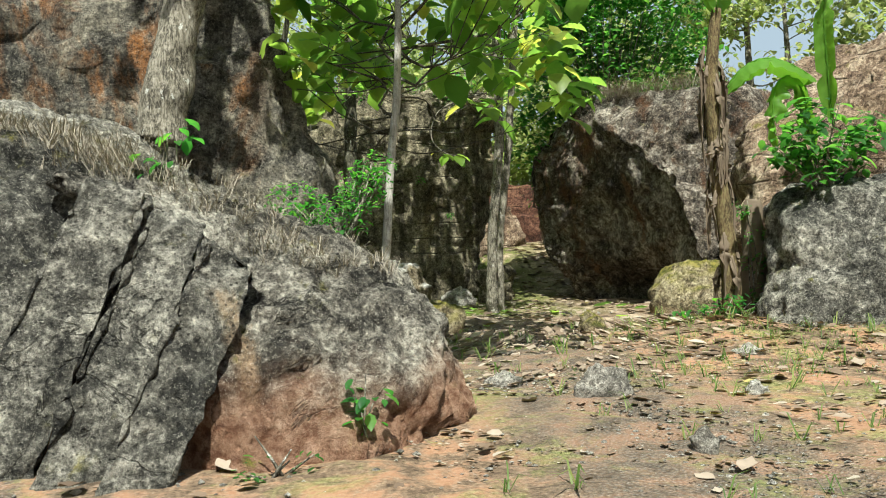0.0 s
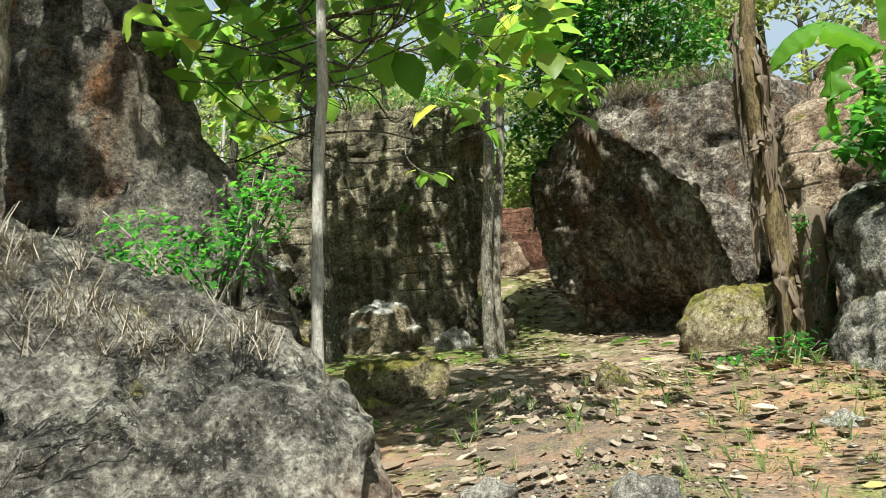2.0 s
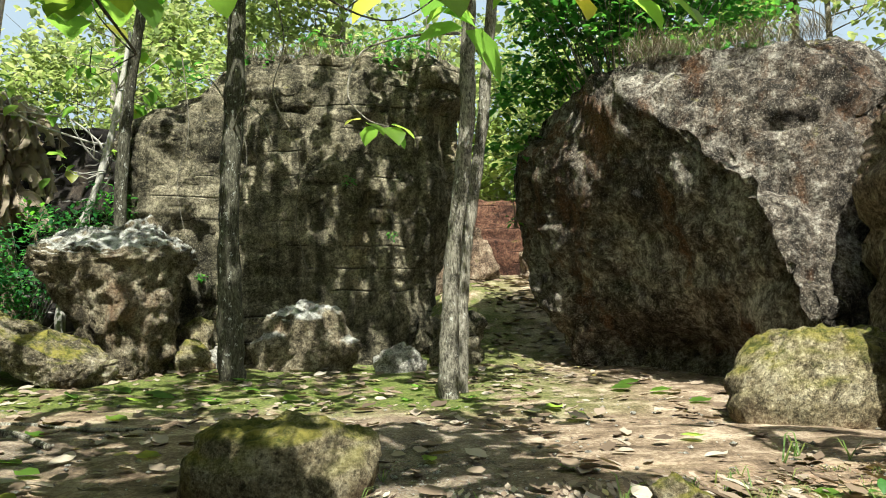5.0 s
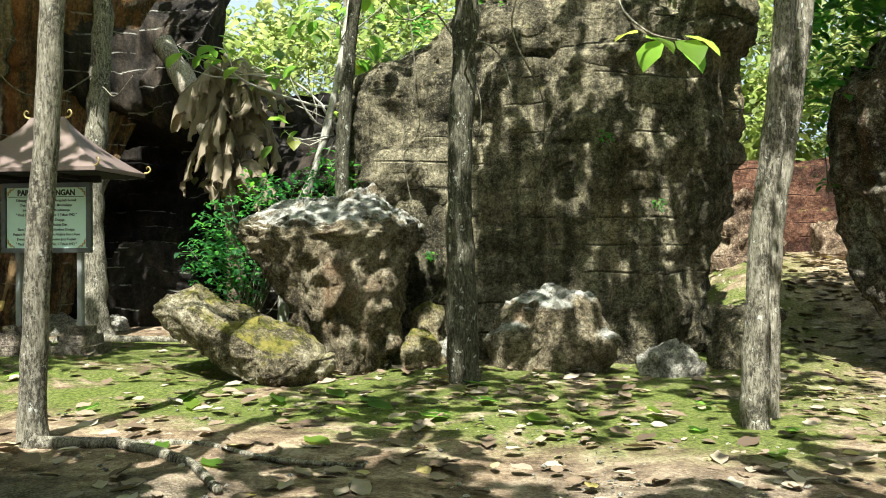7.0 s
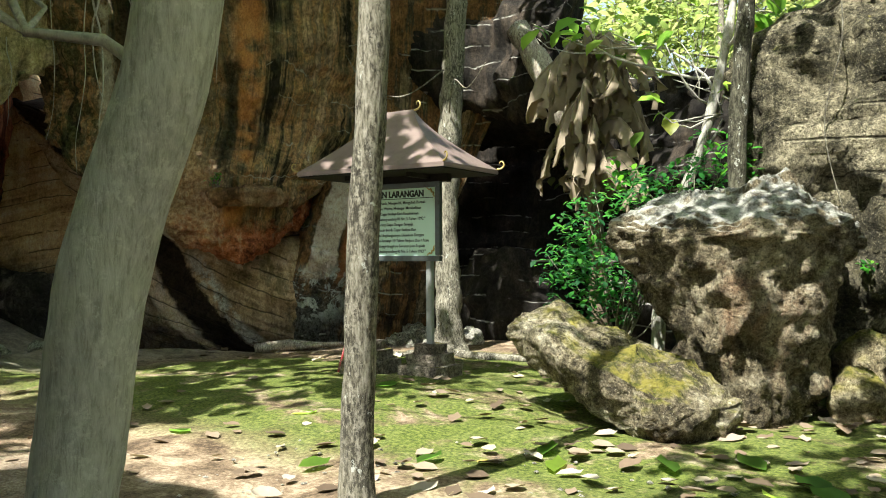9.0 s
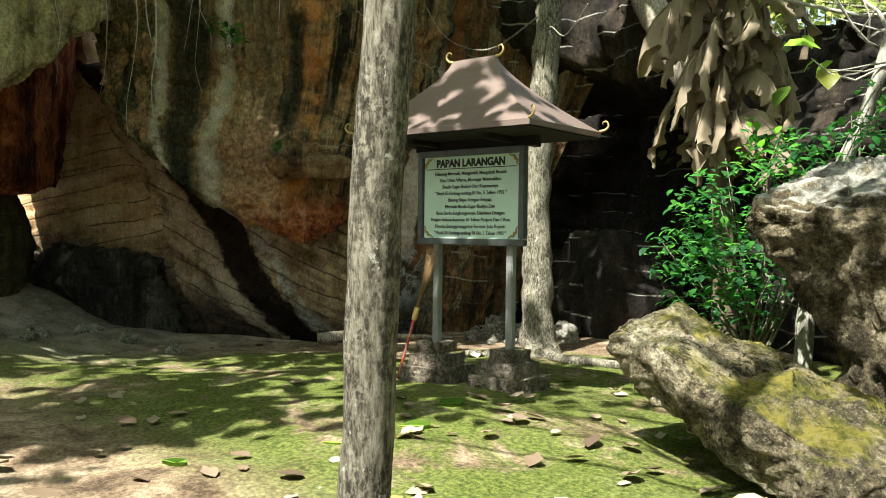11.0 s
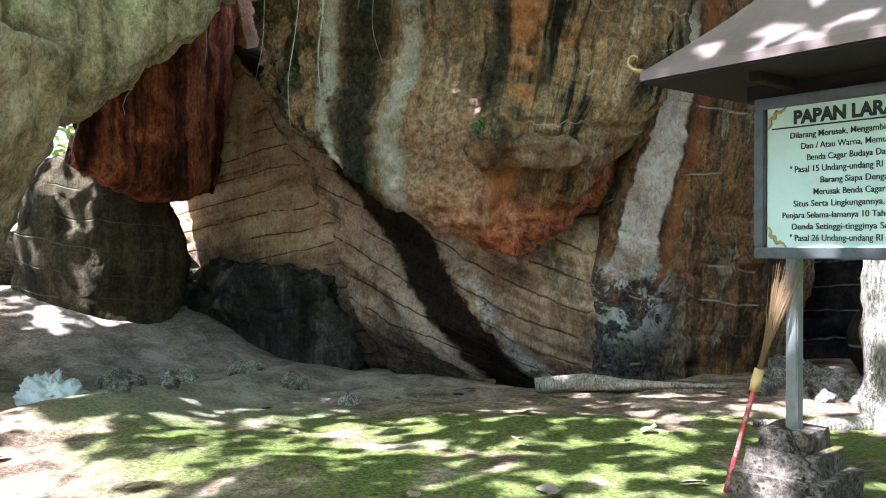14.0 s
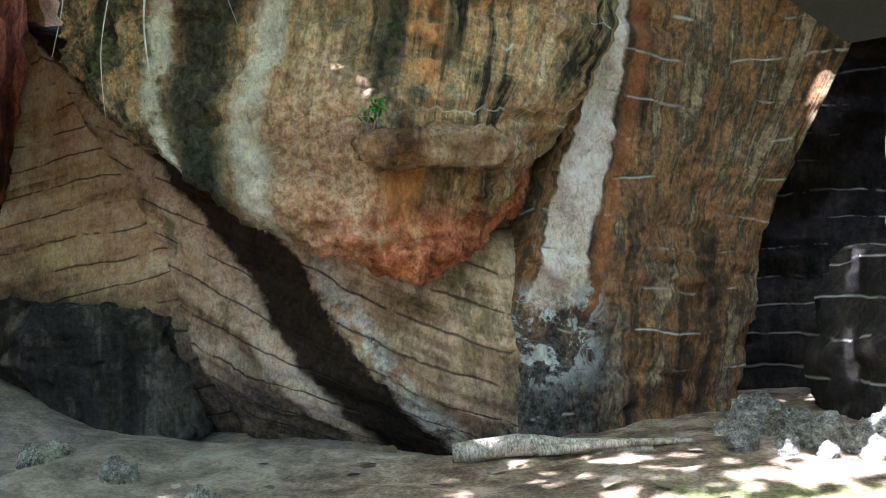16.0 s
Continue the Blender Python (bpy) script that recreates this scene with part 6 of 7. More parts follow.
CLOTH = paint("pale_blue_grey_plastic", (0.5, 0.56, 0.56), (0.36, 0.4, 0.4), 0.5, 0, 8, 0.4)
heap = small_rock("plastic_sheet", "crumpled pale plastic sheet on the earth", -14.6, 16.05, 0.02, 0.42, 0.26, 0.22, 20, CLOTH, 22, nu=60, nv=30, big=0.03, mid=0.09, fine=0.03, facet=0.12)
tagged(heap, category="plastic sheet")
for i, (x, y, r, h) in enumerate([(-15.3, 18.3, 0.2, 0.16), (-15.0, 17.5, 0.26, 0.14), (-14.6, 18.7, 0.16, 0.12), (-15.7, 18.6, 0.22, 0.13), (-14.4, 17.2, 0.13, 0.1), (-15.2, 16.9, 0.3, 0.16), (-13.6, 18.9, 0.12, 0.07), (-14.1, 16.6, 0.12, 0.1),
                                  (-10.9, 22.5, 0.2, 0.16), (-10.4, 23.0, 0.3, 0.2), (-11.2, 23.4, 0.25, 0.3), (-9.9, 22.7, 0.16, 0.12), (-10.0, 23.5, 0.3, 0.25), (-10.6, 22.7, 0.12, 0.1), (-11.0, 22.9, 0.16, 0.14), (-10.8, 23.2, 0.2, 0.22), (-10.2, 22.5, 0.11, 0.09), (-11.3, 22.95, 0.12, 0.1), (-10.1, 23.0, 0.14, 0.2), (-9.7, 23.2, 0.2, 0.18), (-10.5, 22.45, 0.09, 0.07)]):
    small_rock("loose_stone", "loose pale stone on the cave floor", x, y, float(ground_z(x, y)), r, r * 0.75, h, 40 * i, RUBBLE_STONE, 30 + i, sink=0.06, nu=24, nv=14, facet=0.0, crag=0.35 * h, block=0.16)
rock("black_cave_boulder", "boulder beside the cave back with cave shade in its black colour", [
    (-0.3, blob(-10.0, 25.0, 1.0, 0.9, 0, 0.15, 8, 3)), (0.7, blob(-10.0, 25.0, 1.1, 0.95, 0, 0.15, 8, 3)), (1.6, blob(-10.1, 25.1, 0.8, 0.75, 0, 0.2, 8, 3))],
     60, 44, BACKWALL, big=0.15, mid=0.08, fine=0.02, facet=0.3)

# the broken ledge on the overhang and its fern
rock("broken_ledge", "broken shelf of orange stone on the cliff", [
    (2.5, [(-13.3, 20.5), (-13.0, 20.4), (-12.7, 20.65), (-12.4, 21.0), (-12.5, 21.4), (-13.0, 21.5), (-13.5, 21.2), (-13.5, 20.8)]),
    (2.7, [(-13.2, 20.2), (-12.95, 20.14), (-12.65, 20.42), (-12.32, 20.85), (-12.4, 21.3), (-13.0, 21.4), (-13.5, 21.1), (-13.4, 20.5)]),
    (2.78, [(-13.15, 20.25), (-12.95, 20.18), (-12.67, 20.45), (-12.36, 20.87), (-12.5, 21.2), (-13.0, 21.3), (-13.4, 21.0), (-13.35, 20.5)]),
], 60, 30, LEDGE_STONE, big=0.04, mid=0.06, fine=0.03, facet=0.14, freq=1.6)
bush("ledge_fern", "small green plant growing on the ledge", [(-12.98, 20.2, 2.92, 0.11), (-12.9, 20.22, 3.02, 0.08)], FERN_LEAF, 0.07, 4200, 96, stems=4)
bush("wall_fern", "green plant hanging high on the cliff", [(-13.6, 19.7, 4.75, 0.2), (-13.4, 19.8, 4.6, 0.16)], BUSH_LEAF, 0.13, 900, 97, stems=3)

ROOT_PALE = bark_material("pale_hanging_root", (0.25, 0.22, 0.19), (0.5, 0.47, 0.42), (0.66, 0.63, 0.58), 0.55)
rng = random.Random(9)


def hanging_root(x, y, z0, z1, r, wild=0.12):
    n = 7
    pts = [Vector((x, y, z0))]
    for i in range(1, n):
        p = pts[-1]
        pts.append(Vector((p.x + rng.gauss(0, wild) * 0.5, p.y + rng.gauss(0, wild) * 0.5, z0 + (z1 - z0) * i / (n - 1))))
    base = pts[0]
    ob = new("hanging_root", tube_mesh("hanging_root", [p - base for p in pts], [r * (1 - 0.75 * i / (n - 1)) for i in range(n)], 6, ROOT_PALE, 0.1))
    ob.location = base
    tagged(ob, "pale root hanging down the cliff face", "root", "roots hanging from the cliff")


for x, y, z0, z1, r in [(-14.62, 18.95, 6.6, 3.35, 0.022), (-14.66, 18.9, 6.6, 3.0, 0.012), (-14.55, 18.95, 6.4, 4.1, 0.02), (-15.6, 18.7, 6.6, 3.7, 0.012), (-15.75, 18.0, 5.4, 3.9, 0.01), (-13.7, 19.5, 6.3, 4.4, 0.012), (-13.3, 19.75, 6.3, 4.2, 0.01),
                         (-12.7, 20.2, 6.2, 4.6, 0.012), (-14.1, 19.2, 6.4, 4.3, 0.008), (-13.9, 19.3, 6.3, 3.7, 0.007), (-16.0, 17.0, 4.2, 3.2, 0.014), (-16.2, 16.6, 3.8, 2.7, 0.018), (-16.25, 16.5, 3.8, 2.9, 0.015), (-15.4, 16.2, 5.6, 4.2, 0.01), (-15.3, 17.4, 5.8, 4.5, 0.01)]:
    hanging_root(x, y, z0, z1, r)


# ---- banana plants ----
def blade(name, pts, width, material, parent, tears=0.3, seed=1, nu=8, nv=40, drape=0.25, label=""):
    """A banana leaf: a long blade folded along its rib, torn at the edges."""
    r = random.Random(seed)
    S = smooth_rows(np.array(pts, float), nv, False)
    T = np.gradient(S, axis=0)
    V, F = [], []
    tear = [1.0] * nv
    for i in range(nv):
        if r.random() < tears:
            tear[i] = r.uniform(0.35, 0.95)
    for i in range(nv):
        t = i / (nv - 1)
        w = width * min(1, 5 * t + 0.15) * math.sqrt(max(0.0, 1 - t**3)) * 0.5
        d = Vector(T[i]).normalized()
        side = d.cross(Vector((0, 0, 1)))
        side = side.normalized() if side.length > 0.05 else Vector((1, 0, 0))
        up = side.cross(d)
        for k in range(nu + 1):
            s = 2 * k / nu - 1
            ww = w * (tear[i] if abs(s) > 0.6 else 1)
            V.append(Vector(S[i]) + side * s * ww - up * abs(s) ** 1.6 * ww * drape * 2 - Vector((0, 0, abs(s) * ww * drape)) + up * 0.012 * math.sin(i * 1.7 + s * 3))
    for i in range(nv - 1):
        for k in range(nu):
            F.append((i * (nu + 1) + k, i * (nu + 1) + k + 1, (i + 1) * (nu + 1) + k + 1, (i + 1) * (nu + 1) + k))
    part(name, mesh_from(name, V, F, material), None, parent, label)
    part("midrib", tube_mesh("midrib", S[::6], [0.018 * (1 - 0.8 * i / len(S[::6])) for i in range(len(S[::6]))], 6, material), None, parent)


STEM_GREEN = bark_material("banana_stem", (0.05, 0.034, 0.018), (0.13, 0.09, 0.045), (0.2, 0.17, 0.08), 0.8, 0.7)
banana = new("banana_plant")
banana.location = (4.04, 11.75, 0.2)
o = Vector((3.85, 11.75, 0.2))
part("stem", tube_mesh("stem", [Vector(p) - o for p in [(3.88, 11.75, 0.15), (3.85, 11.74, 1.2), (3.72, 11.72, 2.4), (3.68, 11.7, 3.6), (3.78, 11.7, 4.6)]], [0.15, 0.125, 0.11, 0.1, 0.07], 16, STEM_GREEN, 0.18), None, banana, "brown and green fibrous stem")
rng = random.Random(21)
for i in range(34):
    z = rng.uniform(0.9, 4.2)
    a = rng.uniform(0, 6.28)
    cx, cy = 3.87 - 0.055 * z + (0.02 if z > 3.6 else 0), 11.72
    ln = rng.uniform(0.5, 1.2)
    p0 = Vector((cx + 0.1 * math.cos(a), cy + 0.1 * math.sin(a), z)) - o
    p1 = p0 + Vector((0.07 * math.cos(a), 0.07 * math.sin(a), -ln * 0.45))
    p2 = p0 + Vector((0.05 * math.cos(a) + rng.gauss(0, 0.05), 0.05 * math.sin(a), -min(ln, z - 0.2)))
    blade("dead_sheath", [p0, (p0 + p1) / 2 + Vector((0.04 * math.cos(a), 0.04 * math.sin(a), 0)), p1, p2], rng.uniform(0.08, 0.17), DEAD_BANANA, banana, 0.5, i, 4, 14, 0.2)
blade("green_leaf", [Vector(p) - o for p in [(3.85, 11.7, 3.4), (4.1, 11.65, 3.75), (4.5, 11.55, 3.85), (4.95, 11.5, 3.6), (5.05, 11.5, 3.5)]], 0.5, BANANA_LEAF, banana, 0.15, 51, label="bright green leaf")
blade("green_leaf", [Vector(p) - o for p in [(5.2, 11.9, 2.6), (4.95, 11.75, 3.5), (4.6, 11.6, 3.55), (4.45, 11.5, 3.1), (4.5, 11.5, 2.6)]], 0.42, BANANA_LEAF, banana, 0.45, 52, label="torn bright green leaf")
blade("green_leaf", [Vector(p) - o for p in [(5.5, 12.0, 3.0), (5.4, 11.9, 4.0), (5.35, 11.8, 4.7), (5.5, 11.7, 5.2)]], 0.28, BANANA_LEAF, banana, 0.1, 53, label="upright green leaf")
blade("green_leaf", [Vector(p) - o for p in [(3.78, 11.7, 4.5), (3.9, 11.6, 5.2), (4.2, 11.4, 5.4), (4.6, 11.2, 5.0)]], 0.45, BANANA_LEAF, banana, 0.2, 54)
blade("green_leaf", [Vector(p) - o for p in [(3.78, 11.7, 4.5), (3.7, 11.7, 5.2), (3.5, 11.6, 5.8), (3.2, 11.5, 6.0)]], 0.45, BANANA_LEAF, banana, 0.2, 55)
tagged(banana, "banana plant hung with dry brown sheaths", "banana plant")
stump = new("stump", tube_mesh("stump", [(0, 0, 0), (0.02, 0, 0.8), (0.0, 0, 1.5), (0.03, 0, 1.75)], [0.2, 0.17, 0.15, 0.1], 16, DEAD_BANANA, 0.3))
stump.location = (4.46, 11.95, 0.15)
tagged(stump, "dead banana stump wrapped in creeper", "stump")
bush("creeper", "small-leaved green creeper on the stump", [(4.46, 11.82, 0.6, 0.2), (4.48, 11.82, 1.0, 0.2), (4.46, 11.85, 1.4, 0.2), (4.28, 11.85, 1.75, 0.16)], BUSH_LEAF, 0.065, 2400, 98, stems=3)
bush("weeds", "bright green weeds at the banana foot", [(3.6, 11.4, 0.4, 0.2), (3.95, 11.35, 0.45, 0.24), (4.4, 11.3, 0.4, 0.2), (3.3, 11.5, 0.32, 0.14)], FERN_LEAF, 0.1, 900, 99, stems=3)

dead = new("dead_banana_plant")
dead.location = (-6.6, 22.0, 0.1)
o = Vector(dead.location)
part("stem", tube_mesh("stem", [(0, 0, 0), (-0.05, 0, 1.5), (-0.1, 0, 3.0), (-0.05, 0, 4.6)], [0.15, 0.12, 0.1, 0.06], 12, DEAD_BANANA, 0.25), None, dead)
rng = random.Random(33)
for i in range(84):
    a, z = rng.uniform(0, 6.28), rng.uniform(2.7, 4.6)
    out, ln = rng.uniform(0.15, 0.9), rng.uniform(0.3, 0.85)
    p0 = Vector((-0.1, 0, z))
    p1 = p0 + Vector((out * 0.6 * math.cos(a), out * 0.6 * math.sin(a), 0.12))
    p2 = p0 + Vector((out * math.cos(a), out * math.sin(a), -ln * 0.35))
    p3 = p2 + Vector((rng.gauss(0, 0.08), rng.gauss(0, 0.08), -ln * 0.65))
    blade("dead_leaf", [p0, p1, p2, p3], rng.uniform(0.12, 0.28), PALE_DEAD_LEAF, dead, 0.95, 60 + i, 6, 22, 0.9)
tagged(dead, "banana plant with hanging dead brown leaves", "banana plant")
tree("broadleaf_sapling", "slanting grey sapling with broad sunlit leaves", [(-5.6, 21.6, 0.0), (-5.5, 21.7, 1.8), (-5.1, 21.9, 3.0), (-4.8, 22.0, 4.3), (-4.6, 22.2, 6.0)], [0.09, 0.08, 0.07, 0.06, 0.03], BARK_PALE,
     crown=[(-5.6, 21.7, 3.5, 0.4), (-4.4, 21.6, 3.5, 0.4), (-5.4, 21.5, 4.3, 0.5), (-4.3, 22.0, 4.6, 0.5), (-6.2, 21.6, 4.6, 0.5), (-7.0, 21.5, 4.9, 0.6), (-5.0, 22.3, 5.4, 0.7), (-3.9, 21.7, 5.4, 0.5)], leaf=TEAK_LEAF, leaf_size=0.3, n=70, seed=101)
bush("leafy_shrub", "light green shrub at the rock wall", [(-4.8, 21.5, 2.9, 0.35), (-4.3, 21.3, 2.7, 0.3), (-5.2, 21.8, 2.2, 0.4), (-5.9, 21.2, 2.6, 0.35)], FERN_LEAF, 0.11, 700, 102)


# ---- low twig with bright leaves before the pillar ----
twig = new("leafy_twig")
twig.location = (1.15, 17.35, 4.6)
o = Vector(twig.location)
P = [(1.15, 17.35, 4.6), (0.55, 16.6, 4.35), (0.0, 16.0, 4.0), (-0.15, 15.8, 3.5), (0.05, 15.7, 3.2), (0.3, 15.65, 3.1)]
part("twig", tube_mesh("twig", [Vector(p) - o for p in P], [0.022, 0.016, 0.012, 0.01, 0.008, 0.005], 7, BARK), None, twig)
part("leaves", leaves_mesh("leaves", [Vector(p) - o for p in [(0.05, 15.7, 3.15), (0.15, 15.68, 3.12), (0.3, 15.65, 3.1), (0.32, 15.6, 3.12), (0.28, 15.7, 3.08), (0.0, 15.75, 3.2)]], [0.3, 0.3, 0.34, 0.3, 0.3, 0.22], TEAK_LEAF, 0.5, 0.7, seed=6), None, twig)
tagged(twig, "bare arching twig with a few bright leaves", "twig")


# ---- roots, litter, grass, stones ----
def root(label, pts, r0, r1):
    base = Vector((pts[0][0], pts[0][1], float(ground_z(pts[0][0], pts[0][1]))))
    P = [Vector((x, y, float(ground_z(x, y)) + 0.03)) - base for x, y in pts]
    n = len(P)
    ob = new("surface_root", tube_mesh("surface_root", P, [r0 + (r1 - r0) * i / (n - 1) for i in range(n)], 8, BARK, 0.3))
    ob.location = base
    tagged(ob, label, "root")


root("grey surface root running over the earth", [(-4.65, 15.05), (-4.0, 15.15), (-3.2, 14.8), (-2.6, 14.2)], 0.06, 0.03)
root("grey surface root running over the earth", [(-4.3, 15.1), (-3.4, 15.3), (-2.6, 15.0), (-1.9, 15.0)], 0.035, 0.015)
root("grey root creeping from the tree at the cave", [(-9.0, 21.8), (-8.4, 21.6), (-7.6, 21.7), (-6.9, 21.5)], 0.09, 0.04)
root("grey root creeping from the tree at the cave", [(-9.3, 21.7), (-9.5, 21.2), (-9.9, 20.9)], 0.1, 0.03)


def scatter(n, seed, x, y, test=None, clear=True):
    r = np.random.RandomState(seed)
    X, Y = r.uniform(*x, n), r.uniform(*y, n)
    if test is not None:
        k = test(X, Y, r)
        X, Y = X[k], Y[k]
    return X, Y


def litter(name, label, X, Y, size, material, seed, lift=0.012, stand=0.3):
    """Fallen leaves, each a curled blade lying on the ground."""
    r = np.random.RandomState(seed)
    c = np.stack([X, Y, ground_z(X, Y) + lift + 0.02 * r.rand(len(X))], 1)
    me = leaves_mesh(name, c, size * (0.5 + 0.9 * r.rand(len(X))), material, -0.04, 0.6, 0.22, seed, stand, -0.08)
    tagged(new(name, me), label, "fallen leaves", kind="stuff")


def near_rock(X, Y, r):
    d = 0.45 * bumpg(X, Y, -1.0, 17.5, 4.0) + 0.8 * bumpg(X, Y, -2.5, 19.8, 2.0) + 0.35 * bumpg(X, Y, 2.5, 14, 4) + 0.4 * bumpg(X, Y, -4, 14, 3) + 0.13
    return r.rand(len(X)) < d


X, Y = scatter(6000, 5, (-14.5, 5.5), (4.0, 22.5), near_rock)
litter("leaf_litter", "brown and grey dry leaves strewn on the earth", X, Y, 0.17, DRY_LEAF, 5)
X, Y = scatter(900, 16, (0.8, 5.2), (18.5, 27.5))
litter("leaf_litter", "brown dry leaves on the mossy slope in the gap", X, Y, 0.17, DRY_LEAF, 16)
X, Y = scatter(700, 6, (-0.2, 6.5), (4.2, 12.0))
litter("leaf_litter", "dry leaves on the reddish path", X, Y, 0.15, DRY_LEAF, 6, stand=0.7)
X, Y = scatter(5200, 26, (-0.4, 6.5), (3.9, 12.5))
litter("leaf_scraps", "small dry leaf scraps and chips on the reddish path", X, Y, 0.05, DRY_LEAF, 26, 0.006, 0.8)
X, Y = scatter(70, 7, (-8, 4), (9, 19))
litter("green_litter", "a few fallen green leaves", X, Y, 0.24, TEAK_LEAF, 7)


def tufts(name, label, X, Y, blades, h, spread, material, seed, Z=None, thick=0.03):
    r = np.random.RandomState(seed)
    n = len(X) * blades
    Z = ground_z(X, Y) if Z is None else Z
    b = np.repeat(np.stack([X, Y, Z - 0.01], 1), blades, 0) + np.stack([r.randn(n) * 0.02, r.randn(n) * 0.02, np.zeros(n)], 1)
    a = r.rand(n) * 6.283
    hh = h * (0.5 + r.rand(n)) * np.repeat(0.6 + 0.8 * r.rand(len(X)), blades)
    d = np.stack([np.cos(a), np.sin(a), np.zeros(n)], 1)
    s = np.stack([-np.sin(a), np.cos(a), np.zeros(n)], 1) * (hh * thick + 0.0015)[:, None]
    up = np.array((0, 0, 1.0))
    p1 = b + up * (hh * 0.6)[:, None] + d * (hh * spread * 0.35)[:, None]
    p2 = b + up * (hh * (1.0 - 0.35 * spread))[:, None] + d * (hh * spread)[:, None]
    V = np.stack([b - s, b + s, p1 + s * 0.8, p1 - s * 0.8, p2], 1).reshape(-1, 3)
    F = []
    for i in range(n):
        k = i * 5
        F += [(k, k + 1, k + 2, k + 3), (k + 3, k + 2, k + 4)]
    tagged(new(name, mesh_from(name, V, F, material)), label, "grass", kind="stuff")


X, Y = scatter(420, 8, (0.1, 7.0), (3.8, 13.0), lambda X, Y, r: r.rand(len(X)) < 0.35 + 0.65 * smoothstep(1.0, 3.5, X))
tufts("grass", "sparse young green grass on red soil", X, Y, 6, 0.17, 1.15, GRASS_BLADE, 8, None, 0.02)
X, Y = scatter(1500, 9, (2.2, 7.5), (7.5, 12.5), lambda X, Y, r: r.rand(len(X)) < 0.7)
tufts("grass", "short thin grass on the sunny bank", X, Y, 5, 0.05, 0.9, GRASS_BLADE, 9)


def stones(name, label, X, Y, size, material, seed):
    r = np.random.RandomState(seed)
    base = np.array([(1, 0, 0), (-1, 0, 0), (0, 1, 0), (0, -1, 0), (0, 0, 1), (0, 0, -1), (0.7, 0.7, 0.3), (-0.7, 0.6, 0.35), (0.6, -0.7, 0.3), (-0.6, -0.7, 0.4)], float)
    V, F = [], []
    tri = [(4, 0, 6), (4, 6, 2), (4, 2, 7), (4, 7, 1), (4, 1, 9), (4, 9, 3), (4, 3, 8), (4, 8, 0), (5, 6, 0), (5, 2, 6), (5, 7, 2), (5, 1, 7), (5, 9, 1), (5, 3, 9), (5, 8, 3), (5, 0, 8)]
    for i, (x, y) in enumerate(zip(X, Y)):
        s = size * (0.4 + 1.2 * r.rand() ** 2)
        a = r.rand() * 6.28
        p = base * (0.75 + 0.5 * r.rand(10, 1)) * s * (1, 0.5 + 0.5 * r.rand(), 0.35 + 0.35 * r.rand())
        c, q = math.cos(a), math.sin(a)
        p = np.stack([p[:, 0] * c - p[:, 1] * q + x, p[:, 0] * q + p[:, 1] * c + y, p[:, 2] + ground_z(x, y) + s * 0.12], 1)
        F += [tuple(k + len(V) for k in t) for t in tri]
        V += list(p)
    tagged(new(name, mesh_from(name, V, F, material, False)), label, "stones", kind="stuff")


X, Y = scatter(5200, 10, (-0.6, 3.0), (4.0, 15.5), lambda X, Y, r: r.rand(len(X)) < np.exp(-(((X - 0.9 + 0.12 * (Y - 10)) / 0.8) ** 2)))
stones("gravel", "grey gravel scattered on the path", X, Y, 0.016, RUBBLE_STONE, 10)
X, Y = scatter(3600, 11, (-6.5, 6), (3.9, 17))
stones("pebbles", "small pale stones on the earth", X, Y, 0.022, RUBBLE_STONE, 11)
for i, (x, y, r, h) in enumerate([(1.35, 7.2, 0.26, 0.22), (1.2, 7.15, 0.14, 0.12), (2.0, 11.4, 0.22, 0.24), (0.55, 8.0, 0.2, 0.06), (2.6, 7.0, 0.13, 0.06), (1.6, 5.2, 0.12, 0.1), (3.2, 8.8, 0.16, 0.05), (-2.9, 20.2, 0.3, 0.45), (-3.0, 20.7, 0.4, 0.7), (-2.6, 20.5, 0.22, 0.3)]):
    small_rock("path_stone", "weathered stone lying on the ground", x, y, float(ground_z(x, y)), r, r * 0.7, h, 57 * i, MOSSY_ROCK if i in (2, 7, 8) else RUBBLE_STONE, 70 + i, sink=0.05, nu=26, nv=16)

# dry grass and roots matted over the bank
rng = np.random.RandomState(12)


def on_bank(n, seed):
    r = np.random.RandomState(seed)
    t = r.rand(n) * 0.86
    a = np.array([(-4.8, 6.6, 2.65), (-3.2, 6.6, 2.45), (-2.4, 6.35, 2.1), (-1.55, 6.45, 1.62), (-0.9, 6.4, 1.28), (-0.3, 6.6, 1.08)])
    f = t * 5
    i = np.minimum(f.astype(int), 4)
    p = a[i] + (a[i + 1] - a[i]) * (f - i)[:, None]
    return p + r.randn(n, 3) * (0.2, 0.26, 0.02) - (0, 0, 0.04)


Q = on_bank(520, 12)
tufts("dry_grass", "matted dry grass and roots on the rock bank", Q[:, 0], Q[:, 1], 8, 0.13, 1.5, STRAW, 12, Q[:, 2], 0.006)
r = np.random.RandomState(13)
Q = np.stack([r.uniform(3.7, 6.0, 260), r.uniform(18.2, 19.3, 260), np.zeros(260)], 1)
Q[:, 1] = 18.9 - (Q[:, 0] - 3.7) * 0.65 + r.randn(260) * 0.12
Q[:, 2] = 4.75 - 0.2 * r.rand(260)
tufts("dry_grass", "dry roots hanging over the boulder edge", Q[:, 0], Q[:, 1], 5, 0.3, 1.6, STRAW, 14, Q[:, 2], 0.006)
bush("bank_seedling", "bright young seedling on the rock bank", [(-2.05, 6.6, 2.35, 0.16), (-2.2, 6.4, 2.1, 0.14)], FERN_LEAF, 0.13, 500, 103, stems=2)
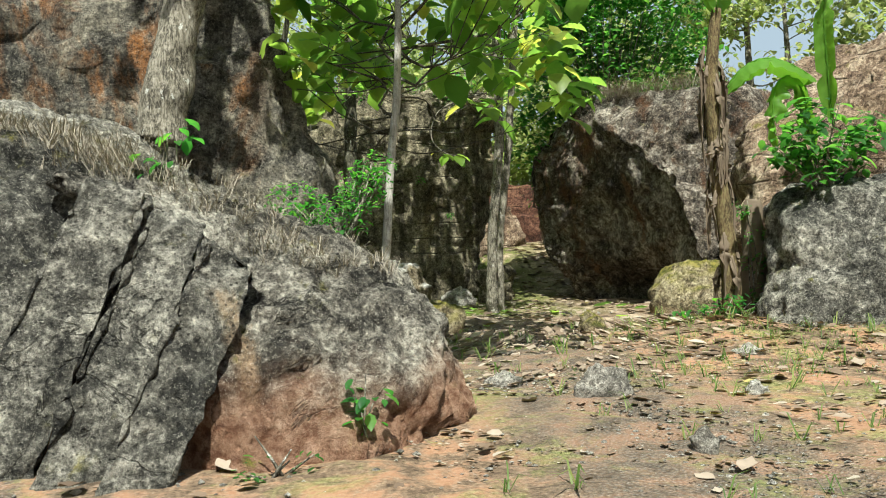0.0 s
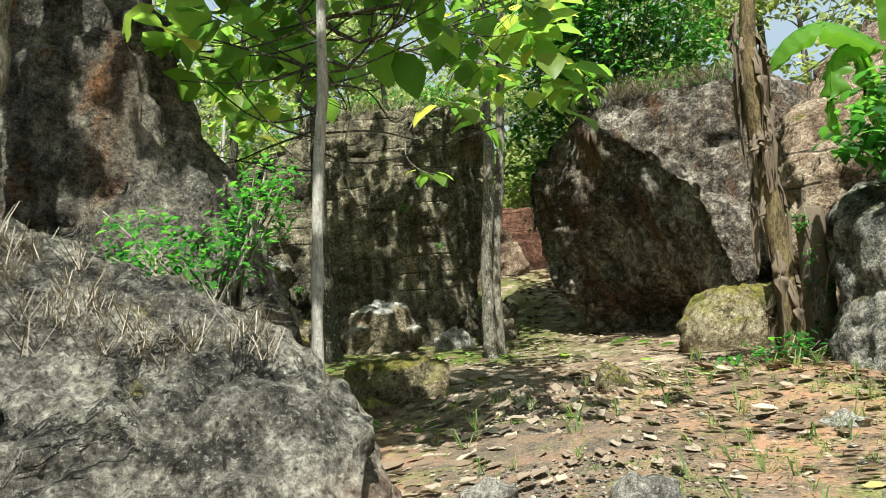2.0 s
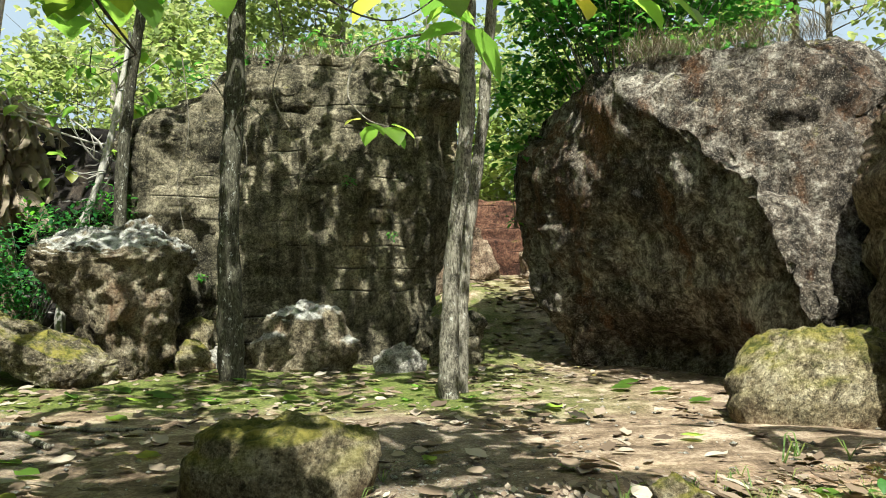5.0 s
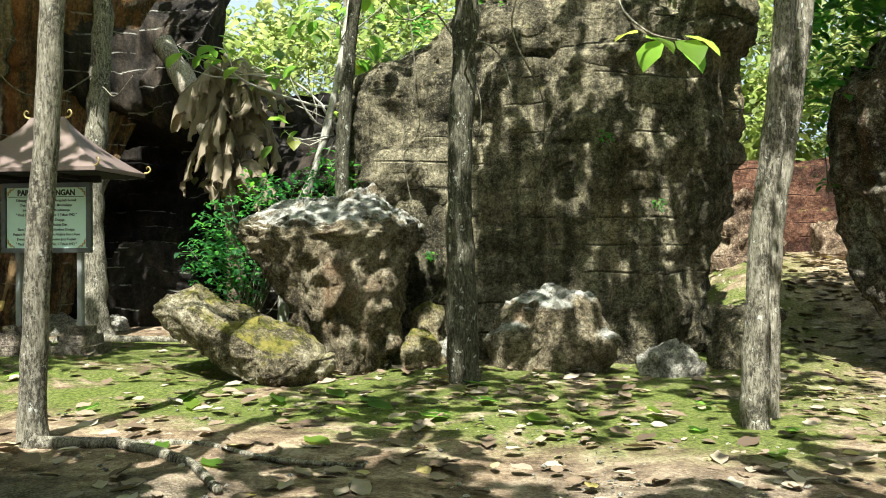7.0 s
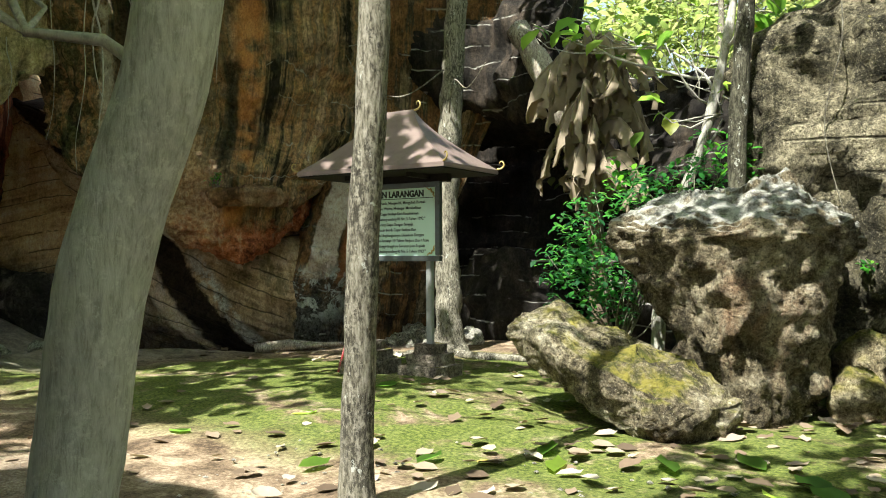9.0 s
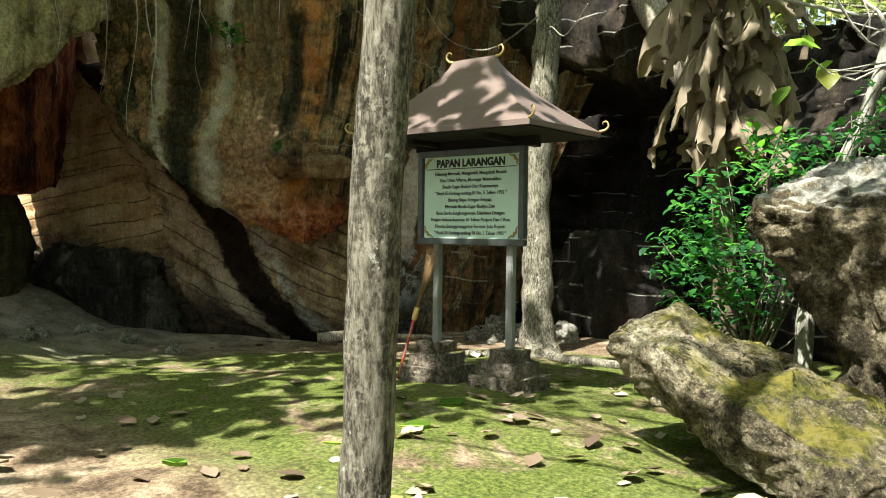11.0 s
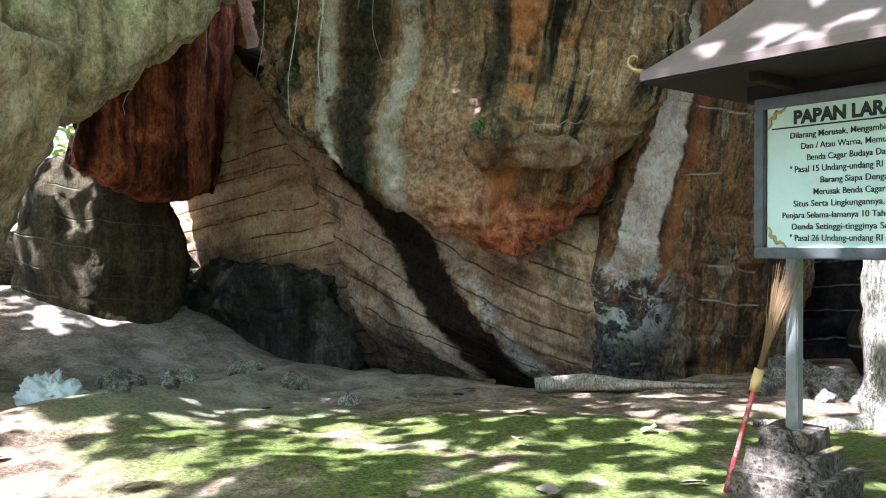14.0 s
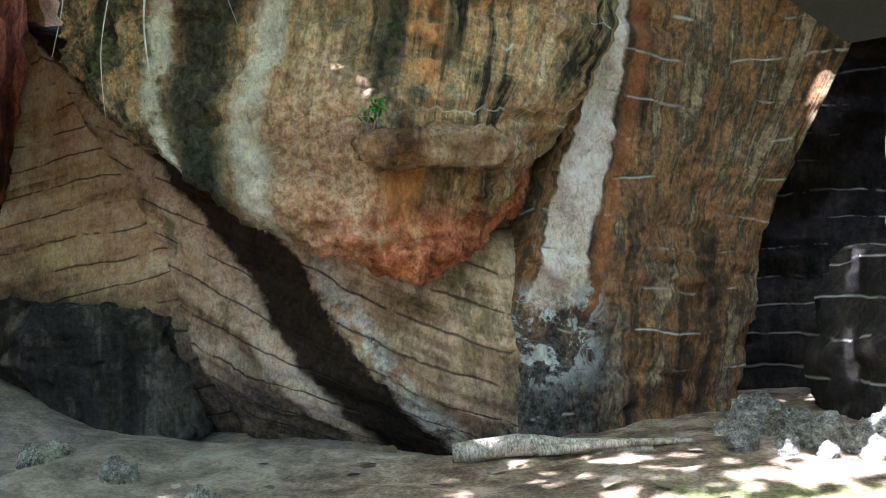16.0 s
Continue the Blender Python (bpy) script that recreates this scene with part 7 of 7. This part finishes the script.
bush("foot_seedling", "green seedling at the foot of the bank", [(-0.6, 5.5, 0.22, 0.16), (-0.55, 5.45, 0.42, 0.14)], FERN_LEAF, 0.13, 700, 104, stems=3)
bush("foot_seedling", "small weeds at the foot of the bank", [(-1.15, 4.85, 0.12, 0.12), (-0.9, 5.0, 0.1, 0.1)], BUSH_LEAF, 0.05, 1400, 105, stems=3)
bush("ground_plant", "broad-leaved green plant beside the path", [(-0.75, 9.9, 0.25, 0.2), (-0.55, 9.7, 0.3, 0.18), (-0.9, 10.2, 0.3, 0.2)], BUSH_LEAF, 0.2, 260, 106, stems=3)
bush("gap_creeper", "green creeper hanging beside the gap", [(2.45, 21.2, 2.9, 0.22), (2.45, 21.2, 3.3, 0.25), (2.4, 21.2, 2.5, 0.18)], FERN_LEAF, 0.1, 900, 107, stems=3)


# ---- lianas and small plants on the rocks ----
def liana(label, pts, r):
    base = Vector(pts[0])
    ob = new("liana", tube_mesh("liana", [Vector(p) - base for p in pts], [r * (1 - 0.5 * i / (len(pts) - 1)) for i in range(len(pts))], 6, BARK, 0.15))
    ob.location = base
    tagged(ob, label, "liana", "lianas on the rocks")


liana("thin grey liana looping before the pillar", [(-1.6, 18.7, 6.2), (-1.3, 18.9, 5.0), (-1.5, 19.2, 4.2), (-1.2, 19.8, 3.4), (-1.35, 20.6, 2.4), (-1.2, 20.9, 1.6)], 0.014)
liana("thin grey liana down the pillar face", [(-2.4, 20.6, 6.0), (-2.5, 20.7, 4.6), (-2.2, 20.8, 3.6), (-2.35, 20.8, 2.6)], 0.012)
liana("thin grey liana down the pillar face", [(-3.3, 20.9, 5.2), (-3.2, 20.95, 4.0), (-3.4, 21.0, 3.0), (-3.2, 21.0, 2.0)], 0.01)
liana("thin twig arching from the dark tree", [(-2.0, 18.8, 3.6), (-1.8, 18.5, 3.9), (-1.5, 18.3, 3.7), (-1.35, 18.2, 3.3)], 0.014)
liana("thin twig arching from the dark tree", [(-2.05, 18.85, 3.9), (-2.3, 18.6, 4.3), (-2.6, 18.5, 4.2), (-2.9, 18.4, 4.5)], 0.013)
liana("grey liana hanging by the cave tree", [(-9.3, 21.9, 4.6), (-9.9, 21.6, 4.2), (-10.5, 21.4, 4.4), (-11.0, 21.4, 5.0)], 0.014)
liana("grey liana hanging by the cave tree", [(-9.2, 21.9, 3.9), (-8.8, 21.5, 4.3), (-8.4, 21.3, 4.1), (-8.0, 21.2, 4.4)], 0.012)
for x0, y0, z0 in ((-0.5, 21.0, 3.1), (0.2, 21.35, 2.2), (-3.0, 21.1, 1.5)):
    bush("rock_fern", "tiny green plant rooted in the rock", [(x0, y0 - 0.1, z0, 0.1)], FERN_LEAF, 0.08, 2200, int(x0 * 10) + 130, stems=3)
Q = np.stack([np.random.RandomState(31).uniform(-2.6, 1.2, 160), np.random.RandomState(32).uniform(21.5, 22.1, 160)], 1)
tufts("dry_grass", "dry grass fringe on top of the pillar", Q[:, 0], Q[:, 1], 6, 0.3, 1.3, STRAW, 33, 5.25 + 0.25 * np.random.RandomState(34).rand(160), 0.008)
bush("pillar_top_bush", "small leafy bush on top of the pillar", clumps(35, 9, (-3.6, 0.8), (21.6, 22.6), (5.2, 5.9), (0.3, 0.5)), BUSH_LEAF, 0.14, 420, 35, stems=3)
